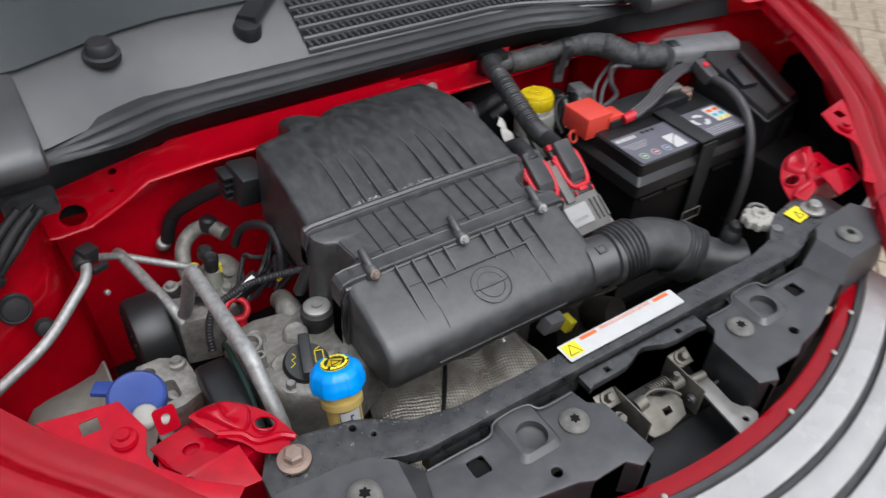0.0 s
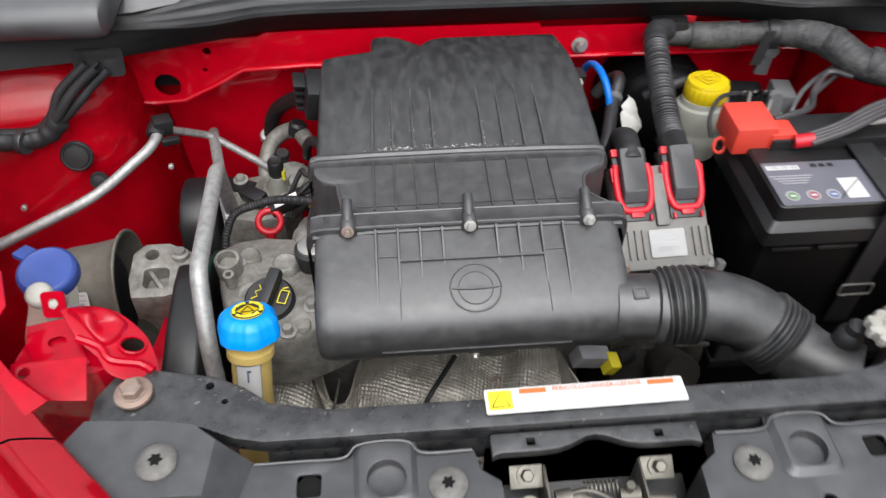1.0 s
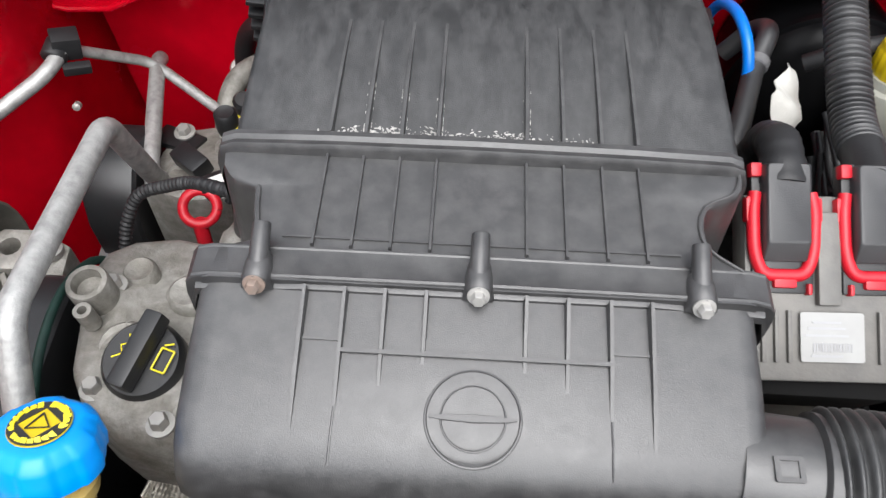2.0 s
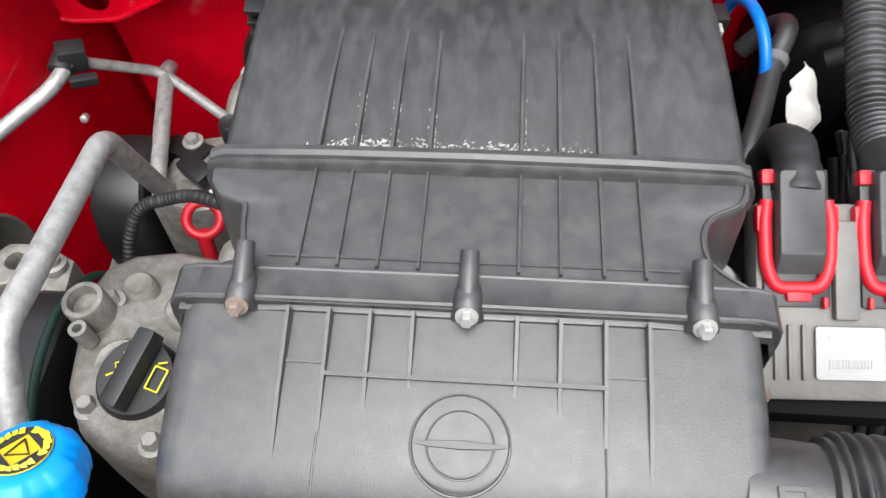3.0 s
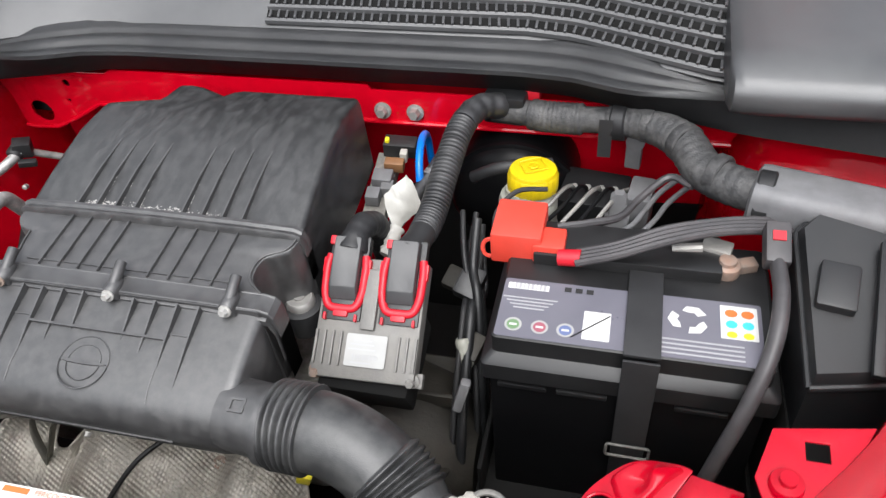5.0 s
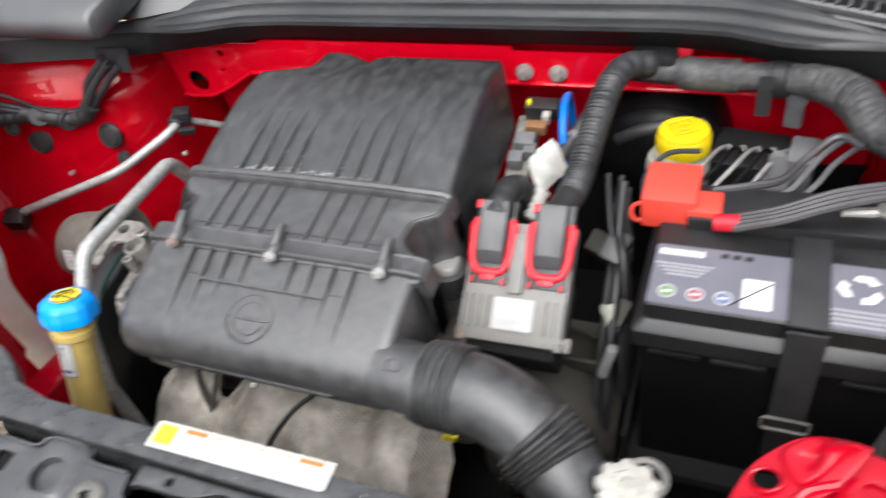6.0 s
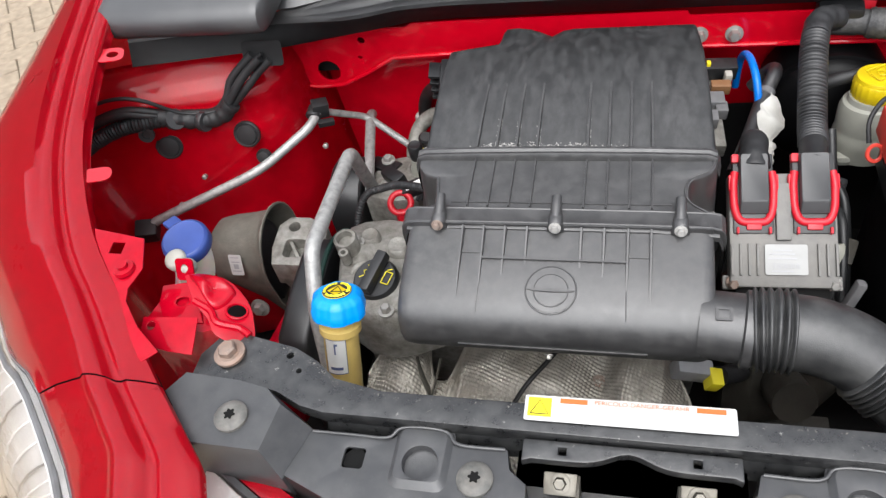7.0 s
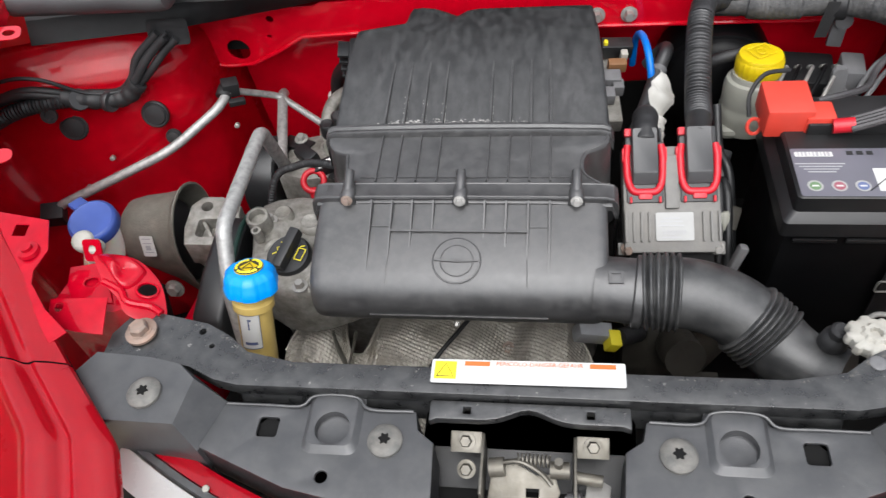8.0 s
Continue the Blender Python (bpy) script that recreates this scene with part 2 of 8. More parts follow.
BOLT = mat("bright_zinc_bolt", (0.48, 0.47, 0.45), 0.45, 0.5, 0.15, 90, 0.1, 400, dust=0.3, dcol=(0.4, 0.38, 0.34), dscale=60)
SCREW = mat("dull_screw_plastic", (0.12, 0.118, 0.11), 0.6, 0.2, 0.2, 90, 0.2, 400, dust=0.6, dcol=(0.28, 0.26, 0.23), dscale=60)
BRASS = mat("yellow_zinc_latch", (0.16, 0.150, 0.128), 0.45, 0.55, 0.25, 60, 0.15, 300, dust=0.6, dcol=(0.13, 0.115, 0.085), dscale=45)

# ---- building tools ----
HOME = {}


def thing(name, loc, label, category, group="", kind=""):
    ob = new(name)
    ob.empty_display_size = 0.02
    ob.location = loc
    HOME[ob.name] = Matrix.Translation(loc)
    return tagged(ob, label, category, group, kind)


def part(name, bm, material, parent=None, label="", smooth=40, bevel=0.0):
    """One mesh object out of a bmesh in world coordinates, under its thing or part."""
    if bevel > 0:
        sharp = [e for e in bm.edges if len(e.link_faces) == 2 and e.calc_face_angle() > radians(35)]
        bmesh.ops.bevel(bm, geom=sharp, offset=bevel, segments=2, profile=0.6, affect="EDGES", clamp_overlap=True)
    bmesh.ops.recalc_face_normals(bm, faces=bm.faces)
    me = bpy.data.meshes.new(name)
    for f in bm.faces:
        f.smooth = True
    for e in bm.edges:
        e.smooth = len(e.link_faces) == 2 and e.calc_face_angle() < radians(smooth)
    bm.to_mesh(me)
    bm.free()
    me.materials.append(material)
    ob = new(name, me)
    if parent:
        ob.parent = parent
        ob.matrix_parent_inverse = HOME.get(parent.name, Matrix()).inverted()
    if label:
        ob["label"] = label
    return ob


def single(name, bm, material, label, category, group="", kind="", smooth=40, bevel=0.0):
    return tagged(part(name, bm, material, None, "", smooth, bevel), label, category, group, kind)


def mesh():
    return bmesh.new()


def box(bm, c, s, m=None):
    r = bmesh.ops.create_cube(bm, size=1.0)
    mm = Matrix.Translation(c) @ (m or Matrix()) @ Matrix.Diagonal((*s, 1))
    bmesh.ops.transform(bm, matrix=mm, verts=r["verts"])
    return r["verts"]


def turn(rx=0, ry=0, rz=0):
    return Euler([radians(a) for a in (rx, ry, rz)]).to_matrix().to_4x4()


def axis_frame(d):
    return Vector(d).normalized().to_track_quat("Z", "Y").to_matrix()


def lathe(bm, origin, axis, profile, n=24, wave=None):
    """Turn (radius, height) pairs round an axis. wave(angle) scales the radius."""
    f = axis_frame(axis)
    rings = []
    for r, h in profile:
        ring = []
        for k in range(n):
            a = 2 * math.pi * k / n
            q = r * (wave(a) if wave else 1.0)
            ring.append(bm.verts.new(Vector(origin) + f @ Vector((q * math.cos(a), q * math.sin(a), h))))
        rings.append(ring)
    for a, b in zip(rings, rings[1:]):
        for k in range(n):
            bm.faces.new((a[k], a[(k + 1) % n], b[(k + 1) % n], b[k]))
    bm.faces.new(rings[0][::-1])
    bm.faces.new(rings[-1])


def cyl(bm, p0, p1, r, n=16, r1=None):
    p0, p1 = Vector(p0), Vector(p1)
    lathe(bm, p0, p1 - p0, [(r, 0), (r if r1 is None else r1, (p1 - p0).length)], n)


def spline(pts, step=0.01):
    """A smooth line through the points, at even steps."""
    P = [Vector(p) for p in pts]
    P = [2 * P[0] - P[1]] + P + [2 * P[-1] - P[-2]]
    out = []
    for a, b, c, d in zip(P, P[1:], P[2:], P[3:]):
        n = max(2, int((c - b).length / step))
        for k in range(n):
            t = k / n
            out.append(0.5 * (2 * b + (c - a) * t + (2 * a - 5 * b + 4 * c - d) * t * t + (3 * b - a - 3 * c + d) * t ** 3))
    out.append(P[-2])
    return out


def rounded(pts, r=0.02, n=5):
    """A bent rod: straight runs with rounded corners."""
    P = [Vector(p) for p in pts]
    out = [P[0]]
    for a, b, c in zip(P, P[1:], P[2:]):
        q = min(r, (a - b).length * 0.45, (c - b).length * 0.45)
        s, e = b + (a - b).normalized() * q, b + (c - b).normalized() * q
        for k in range(n + 1):
            t = k / n
            out.append((1 - t) ** 2 * s + 2 * t * (1 - t) * b + t * t * e)
    return out + [P[-1]]


def tube(bm, line, r, n=12, flat=1.0):
    """Sweep a circle along a line; r is a number or a function of the run (metres)."""
    line = [Vector(p) for p in line]
    run, rings, up = 0.0, [], None
    for i, p in enumerate(line):
        d = (line[min(i + 1, len(line) - 1)] - line[max(i - 1, 0)]).normalized()
        if up is None:
            up = d.orthogonal().normalized()
        up = (up - d * up.dot(d)).normalized()
        side = d.cross(up)
        if i:
            run += (p - line[i - 1]).length
        q = r(run) if callable(r) else r
        rings.append([bm.verts.new(p + (up * math.cos(a) * flat + side * math.sin(a)) * q) for a in (2 * math.pi * k / n for k in range(n))])
    for a, b in zip(rings, rings[1:]):
        for k in range(n):
            bm.faces.new((a[k], a[(k + 1) % n], b[(k + 1) % n], b[k]))
    bm.faces.new(rings[0][::-1])
    bm.faces.new(rings[-1])


def loft(bm, sections, close=True, caps=True):
    rows = [[bm.verts.new(p) for p in s] for s in sections]
    n = len(rows[0])
    for a, b in zip(rows, rows[1:]):
        for k in range(n if close else n - 1):
            bm.faces.new((a[k], a[(k + 1) % n], b[(k + 1) % n], b[k]))
    if caps and close:
        bm.faces.new(rows[0][::-1])
        bm.faces.new(rows[-1])


def sheet(bm, fn, nu, nv, thick=0.002):
    """A curved panel: fn(u, v) gives a point for u, v in 0..1."""
    rows = [[bm.verts.new(fn(i / nu, j / nv)) for j in range(nv + 1)] for i in range(nu + 1)]
    for i in range(nu):
        for j in range(nv):
            bm.faces.new((rows[i][j], rows[i + 1][j], rows[i + 1][j + 1], rows[i][j + 1]))
    if thick:
        bmesh.ops.recalc_face_normals(bm, faces=bm.faces)
        bmesh.ops.solidify(bm, geom=list(bm.faces), thickness=thick)


def plate(bm, outline, z, thick, holes=(), m=None):
    """A flat plate with real holes; outline and holes are lists of (x, y)."""
    edges = []
    for loop in (outline, *holes):
        vs = [bm.verts.new((x, y, 0)) for x, y in loop]
        edges += [bm.edges.new((a, b)) for a, b in zip(vs, vs[1:] + vs[:1])]
    r = bmesh.ops.triangle_fill(bm, use_beauty=True, use_dissolve=False, edges=edges)
    faces = [g for g in r["geom"] if isinstance(g, bmesh.types.BMFace)]
    bmesh.ops.dissolve_limit(bm, angle_limit=0.01, verts=list({v for f in faces for v in f.verts}), edges=list({e for f in faces for e in f.edges})) if not holes else None
    faces = [f for f in bm.faces if f.is_valid and all(abs(v.co.z) < 1e-6 for v in f.verts)]
    ext = bmesh.ops.extrude_face_region(bm, geom=faces, use_keep_orig=True)
    vs = [g for g in ext["geom"] if isinstance(g, bmesh.types.BMVert)]
    bmesh.ops.translate(bm, vec=(0, 0, -thick), verts=vs)
    bmesh.ops.transform(bm, matrix=(m or Matrix.Translation((0, 0, z))), verts=list(bm.verts))


def ring_pts(x, y, r, n=16, sx=1.0):
    return [(x + sx * r * math.cos(2 * math.pi * k / n), y + r * math.sin(2 * math.pi * k / n)) for k in range(n)]


def rect_pts(x, y, w, h, r=0.0, n=3):
    if r == 0:
        return [(x - w / 2, y - h / 2), (x + w / 2, y - h / 2), (x + w / 2, y + h / 2), (x - w / 2, y + h / 2)]
    out = []
    for cx, cy, a0 in ((w / 2 - r, h / 2 - r, 0), (-w / 2 + r, h / 2 - r, 90), (-w / 2 + r, -h / 2 + r, 180), (w / 2 - r, -h / 2 + r, 270)):
        for k in range(n + 1):
            a = radians(a0 + 90 * k / n)
            out.append((x + cx + r * math.cos(a), y + cy + r * math.sin(a)))
    return out


def poly_at(pts, t):
    """A point on a polyline at the fraction t of its length."""
    P = [Vector(p) for p in pts]
    seg = [(b - a).length for a, b in zip(P, P[1:])]
    want = t * sum(seg)
    for a, b, s in zip(P, P[1:], seg):
        if want <= s or b is P[-1]:
            return a.lerp(b, min(want / s, 1)) if s else a
        want -= s
    return P[-1]


def curve_at(pts, t):
    line = CACHE.setdefault(tuple(map(tuple, pts)), spline(pts, 0.01))
    return poly_at(line, t)


CACHE = {}
XC = 0.084  # the car's middle


def mx(p):
    """Mirror to the car's other side."""
    return (2 * XC - p[0], *p[1:])


def bolt_head(bm, p, axis, r=0.008, h=0.006, washer=True):
    f = Vector(axis).normalized()
    if washer:
        lathe(bm, Vector(p), f, [(r * 1.5, 0), (r * 1.5, h * 0.25), (r * 1.1, h * 0.3)], 20)
    lathe(bm, Vector(p) + f * h * 0.2, f, [(r, 0), (r, h * 0.8), (r * 0.8, h)], 6)

# ---- ground ----
bm = mesh()
sheet(bm, lambda u, v: Vector(((u - 0.5) * 600, (v - 0.5) * 600, -0.012)), 4, 4, 0)
ground = single("ground", bm, JOINT, "sand-jointed paved ground under the car", "ground", kind="structure")

# plain unseen walls, added to close the yard and darken low reflections
for name, c, d in (("wall_west", (-8.0, 1.0, 1.4), (0.3, 18.3, 2.8)), ("wall_east", (8.2, 1.0, 1.4), (0.3, 18.3, 2.8)), ("wall_north", (0.1, 10.0, 1.4), (15.9, 0.3, 2.8)), ("wall_south", (0.1, -8.0, 1.4), (15.9, 0.3, 2.8))):
    bm = mesh()
    box(bm, c, d)
    single(name, bm, YARD, "unseen plain wall added to close the yard and darken reflections", "wall", kind="structure")

# ---- the car's body ----
car = thing("car", (XC, 0.9, 0), "red hatchback with its bonnet open, seen into the engine bay", "car")

FENDER = [(-0.74, 0.62, 1.10), (-0.71, 0.50, 1.085), (-0.659, 0.323, 1.062), (-0.628, 0.196, 1.043), (-0.582, 0.055, 1.02), (-0.511, -0.069, 1.0), (-0.44, -0.150, 0.983),
          (-0.383, -0.215, 0.970), (-0.33, -0.268, 0.963), (-0.285, -0.312, 0.960)]
FPROF = [(0.003, -0.022), (0.0, -0.005), (0.002, 0.0), (0.016, 0.0028), (0.0285, 0.003), (0.0320, 0.0005), (0.035, -0.0015), (0.0395, -0.0015), (0.0425, 0.0015), (0.046, 0.0055), (0.052, 0.0082), (0.059, 0.0088), (0.066, 0.0068), (0.072, 0.003)]
FOUT = [(0.072, 0.003), (0.090, -0.006), (0.115, -0.020), (0.145, -0.042), (0.170, -0.066), (0.190, -0.095), (0.205, -0.135), (0.214, -0.19), (0.218, -0.28), (0.218, -0.55)]


def fender_frame(t):
    """Point on the wing's inner edge, the way outward and how far that way slants."""
    if t > 1:
        p = curve_at(FENDER, 1.0) + Vector((0.20, -0.46, -0.06)) * (t - 1)
        t = 1
    else:
        p = curve_at(FENDER, t)
    d = curve_at(FENDER, min(t + 0.01, 1)) - curve_at(FENDER, max(t - 0.01, 0))
    n = Vector((d.y, -d.x, 0)).normalized()
    n = -n if n.x > 0 else n
    w = min(max((t - 0.35) / 0.25, 0), 1)
    w = w * w * (3 - 2 * w)
    out = n.lerp(Vector((-1, 0, 0)), w).normalized()
    return p, out, 1 / max(n.dot(out), 0.6)


def fender_reach(t):
    """How far the wing's side stands out from its inner edge."""
    p, n, f = fender_frame(t)
    return min(0.25, 0.865 + p.x)


def out_at(t, d):
    """Drop of the outer skin at the distance d from the inner edge."""
    k = fender_reach(t) / 0.218
    for (a, b), (c, e) in zip(FOUT, FOUT[1:]):
        if d <= c * k:
            return b + (e - b) * (d - a * k) / ((c - a) * k)
    return FOUT[-2][1]


def fender_point(t, d, dz=0.0, s=-1):
    p, n, f = fender_frame(t)
    return side_point(p + n * d + Vector((0, 0, out_at(t, d) + dz)), s)


def lamp_edge(t):
    """Where the headlamp meets the paint, from the inner edge."""
    p, n, f = fender_frame(t)
    P = [(0.0, -0.80), (-0.06, -0.745), (-0.12, -0.695), (-0.169, -0.640), (-0.200, -0.588), (-0.222, -0.545), (-0.266, -0.500), (-0.334, -0.432), (-0.42, -0.350)]
    for (a, b), (c, e) in zip(P, P[1:]):
        if p.y >= c:
            return p.x - (b + (e - b) * (p.y - a) / (c - a))
    return p.x - P[-1][1]


def side_point(p, s):
    return Vector(p) if s < 0 else Vector(mx(p))


def fender_row(t, s, cut):
    p, n, f = fender_frame(t)
    w = (0.62 + 0.30 * min(t, 1)) * f
    row = [side_point(p + n * (a * w) + Vector((0, 0, b)), s) for a, b in FPROF[:-1]]
    k = fender_reach(t) / 0.218
    d0 = 0.072 * w
    end = max(lamp_edge(t), d0 + 0.004) if cut else 0.205 * k
    row += [fender_point(t, d0 + (end - d0) * j / 8, 0, s) for j in range(9)]
    if cut:
        row += [fender_point(t, end - 0.001, -0.008 * j, s) for j in (1, 2, 3)]
    else:
        row += [side_point(p + n * (a * k) + Vector((0, 0, b)), s) for a, b in FOUT[7:]]
    return row


GAP = next(k / 1000 for k in range(1000) if curve_at(FENDER, k / 1000).y < -0.241)
for s in (-1, 1):
    for name, t0, t1, n in (("front_fender", 0.0, 0.605, 26), ("bumper_corner", GAP + 0.0012, 1.16, 18)):
        bm = mesh()
        rows = [fender_row(t0 + (t1 - t0) * k / n, s, t0 > 0.6) for k in range(n + 1)]
        if name == "front_fender":
            rows += [fender_row(0.608 + (GAP - 0.0012 - 0.608) * k / 10, s, True) for k in range(11)]
        loft(bm, rows, False)
        bmesh.ops.solidify(bm, geom=list(bm.faces), thickness=0.0012)
        part(name, bm, RED, car, "", 60)
    # flange behind the gap between wing and bumper
    bm = mesh()
    loft(bm, [[q + Vector((0, 0, -0.006)) for q in fender_row(GAP + dt, s, True)[1:-3]] for dt in (-0.02, 0.02)], False)
    bmesh.ops.solidify(bm, geom=list(bm.faces), thickness=0.001)
    part("gap_flange", bm, DARK, car, "", 60)
    # headlamp: reflector bowl, ribs and bars behind a clear cover
    def lamp_point(t, v, dz=0.0, inn=0.0):
        p, n, f = fender_frame(t)
        e = lamp_edge(t)
        lim = p.x + min(0.87, 0.88 + 0.9 * (p.y + 0.12)) if p.y < -0.10 else p.x + 0.87
        d = e + 0.004 + min(0.24, max(lim - e, 0.03)) * v
        return side_point(p + n * (d - inn) + Vector((0, 0, out_at(t, e) - 0.004 - 0.11 * v - 0.16 * v * v + dz)), s)
    bm = mesh()
    rows = [[lamp_point(0.60 + 0.54 * k / 20, v, 0, i) for v, i in ((0, 0.0), (0.02, 0.005), (0.12, 0.010), (0.25, 0.012), (0.5, 0.012), (0.8, 0.012), (1, 0.008))] for k in range(21)]
    loft(bm, rows, False)
    bmesh.ops.solidify(bm, geom=list(bm.faces), thickness=0.002)
    lamp = part("headlamp", bm, LENS, car, "clear headlamp with a bright ribbed reflector", 50)
    for k in range(16):
        bm = mesh()
        t = 0.64 + 0.029 * k
        tube(bm, [lamp_point(t, v, 0, 0.007) for v in (0.16, 0.25, 0.35, 0.5, 0.7, 0.95)], 0.0014, 6)
        part("rib", bm, LENS if k % 3 else GREYP, lamp)
    bm = mesh()
    tube(bm, [lamp_point(0.62 + 0.50 * k / 16, 0.11, 0, 0.006) for k in range(17)], 0.005, 8)
    part("dark_bar", bm, GREYP, lamp)
    bm = mesh()
    tube(bm, [lamp_point(0.62 + 0.50 * k / 16, 0.145, 0, 0.006) for k in range(17)], 0.002, 8)
    part("chrome_bar", bm, LENS, lamp)
    bm = mesh()
    rows = [[lamp_point(0.60 + 0.54 * k / 20, v) for v in (0, 0.1, 0.25, 0.4, 0.6, 0.8, 1)] for k in range(21)]
    loft(bm, rows, False)
    bmesh.ops.recalc_face_normals(bm, faces=bm.faces)
    bmesh.ops.solidify(bm, geom=list(bm.faces), thickness=0.002)
    cover_lens = part("lens", bm, CLEAR, lamp, "clear plastic lens", 60)
    cover_lens.visible_shadow = False
    bm = mesh()
    tube(bm, [fender_point(0.61 + 0.52 * k / 16, lamp_edge(0.61 + 0.52 * k / 16) + 0.0025, -0.004, s) for k in range(17)], 0.0022, 6)
    part("lamp_seal", bm, GREYP, lamp)

# inner wings
WT = [(-0.52, -0.17, 0.90), (-0.60, 0.0, 0.95), (-0.70, 0.10, 0.985), (-0.745, 0.205, 0.985), (-0.58, 0.315, 0.955), (-0.50, 0.335, 0.945), (-0.462, 0.365, 0.938), (-0.455, 0.475, 0.93)]
WM = [(-0.54, -0.15, 0.80), (-0.63, 0.0, 0.84), (-0.72, 0.09, 0.86), (-0.745, 0.190, 0.855), (-0.57, 0.262, 0.85), (-0.51, 0.280, 0.85), (-0.455, 0.315, 0.85), (-0.440, 0.475, 0.85)]
WB = [(-0.55, -0.12, 0.50), (-0.64, 0.03, 0.50), (-0.68, 0.08, 0.50), (-0.64, 0.11, 0.50), (-0.55, 0.14, 0.50), (-0.47, 0.18, 0.50), (-0.43, 0.25, 0.50), (-0.42, 0.475, 0.50)]
for s in (-1, 1):
    bm = mesh()
    rows = []
    for i in range(29):
        u = i / 28
        a, b, c = curve_at(WT, u), curve_at(WM, u), curve_at(WB, u)
        ledge = min(max((u - 0.40) / 0.08, 0), 1)
        push = Vector((0.3, -1, 0)).normalized()
        face = [a.lerp(b, j / 12) + push * (ledge * q) for j, q in enumerate((0, 0, 0, 0.001, 0.012, 0.014, 0.014, 0.012, 0.008, 0.005, 0.003, 0.001, 0))]
        rows.append([side_point(p, s) for p in [a + Vector((0, 0, 0.012))] + face + [b.lerp(c, j / 8) + push * (0.010 * ledge * (0, 0.0, 0.2, 1.0, 0.6, 0.3, 0, 0, 0)[j]) for j in range(1, 9)]])
    loft(bm, rows, False)
    bmesh.ops.solidify(bm, geom=list(bm.faces), thickness=0.0015)
    part("inner_wing", bm, RED_IN, car, "", 60)

# added near-black sheet over the wing beside the battery, standing in for shade
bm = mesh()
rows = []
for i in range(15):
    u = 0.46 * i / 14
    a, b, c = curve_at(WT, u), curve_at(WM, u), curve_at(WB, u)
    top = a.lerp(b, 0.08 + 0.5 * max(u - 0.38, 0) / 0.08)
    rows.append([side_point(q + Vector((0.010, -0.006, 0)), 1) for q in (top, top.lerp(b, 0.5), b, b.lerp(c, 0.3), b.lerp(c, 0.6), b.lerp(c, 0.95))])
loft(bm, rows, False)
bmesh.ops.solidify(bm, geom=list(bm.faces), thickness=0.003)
part("wing_liner", bm, DARK, car, "near-black sheet in place of the shade beside the battery", 60)

# bulkhead and the box rail along its top
bm = mesh()
box(bm, (XC, 0.478, 0.70), (1.15, 0.012, 0.50))
part("bulkhead", bm, RED_IN, car)
# added near-black box: stands in for the shade behind the rail's holes
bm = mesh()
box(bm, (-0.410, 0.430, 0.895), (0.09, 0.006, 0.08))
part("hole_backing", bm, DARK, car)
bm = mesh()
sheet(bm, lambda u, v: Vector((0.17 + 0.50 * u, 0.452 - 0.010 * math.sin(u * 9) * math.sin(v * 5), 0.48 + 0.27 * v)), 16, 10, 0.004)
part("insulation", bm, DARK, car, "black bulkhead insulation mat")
RAIL = [(-0.49, 0.915), (-0.47, 0.85), (-0.43, 0.842), (-0.385, 0.845), (-0.335, 0.868), (-0.29, 0.893), (-0.20, 0.897), (0.66, 0.897), (0.66, 0.945), (0.15, 0.945), (0.145, 0.952), (-0.25, 0.952),
        (-0.262, 0.945), (-0.43, 0.943)]
bm = mesh()
plate(bm, RAIL, 0, 0.004, [ring_pts(-0.404, 0.871, 0.019, 20), ring_pts(-0.336, 0.925, 0.006, 10), ring_pts(-0.345, 0.895, 0.004, 8), ring_pts(0.215, 0.905, 0.004, 8)],
      Matrix(((1, 0, 0, 0), (0, 0, -1, 0.402), (0, 1, 0, 0), (0, 0, 0, 1))))
bmesh.ops.reverse_faces(bm, faces=bm.faces)
rail = part("scuttle_rail", bm, RED_IN, car, "", 30, 0.001)
bm = mesh()
tube(bm, [Vector((x, 0.401, z)) for x, z in RAIL[:7]] + [Vector((0.66, 0.401, 0.897))], 0.0035, 8)
part("pressed_edge", bm, RED_IN, rail)
bm = mesh()
box(bm, (0.085, 0.440, 0.8985), (1.10, 0.075, 0.003))
part("rail_floor", bm, RED_IN, rail)
for x in (0.163, 0.209):
    bm = mesh()
    bolt_head(bm, (x, 0.402, 0.915), (0, -1, 0.15), 0.008, 0.012)
    part("bolt", bm, STEEL, rail)

# cowl
def seal_line(x):
    d = abs(x - XC)
    P = [(0, 0.412, 0.952), (0.27, 0.411, 0.952), (0.333, 0.400, 0.955), (0.43, 0.360, 0.960), (0.528, 0.320, 0.966), (0.721, 0.256, 0.986), (0.80, 0.235, 0.99)]
    for (a, b, c), (e, f, g) in zip(P, P[1:]):
        if d <= e:
            w = (d - a) / (e - a)
            return Vector((x, b + (f - b) * w, c + (g - c) * w))
    return Vector((x, *P[-1][1:]))


CPROF = [(0.012, -0.006), (0.0, 0.0), (-0.010, 0.006), (-0.026, 0.032), (-0.033, 0.040), (-0.032, 0.0455), (-0.024, 0.0485), (-0.019, 0.047), (-0.014, 0.0475), (-0.011, 0.0515), (0.0, 0.0545), (0.004, 0.053), (0.008, 0.0535), (0.011, 0.057), (0.018, 0.0585), (0.03, 0.0625)]


def panel_z(x, y):
    """Height of the cowl panel behind its front edge."""
    v = (y - max(seal_line(x).y, 0.33) - 0.022) / 0.125
    return 1.0125 + 0.045 * math.sin(v * 1.5) + 0.02 * v


def cowl_row(x, prof):
    p = seal_line(x)
    w = min(max((abs(x - XC) - 0.40) / 0.12, 0), 1)
    return [p + Vector((0, a * (1 - w) + w * (0.012 + b * 0.35), b * (1 - w) + w * b * 0.66)) for a, b in prof]


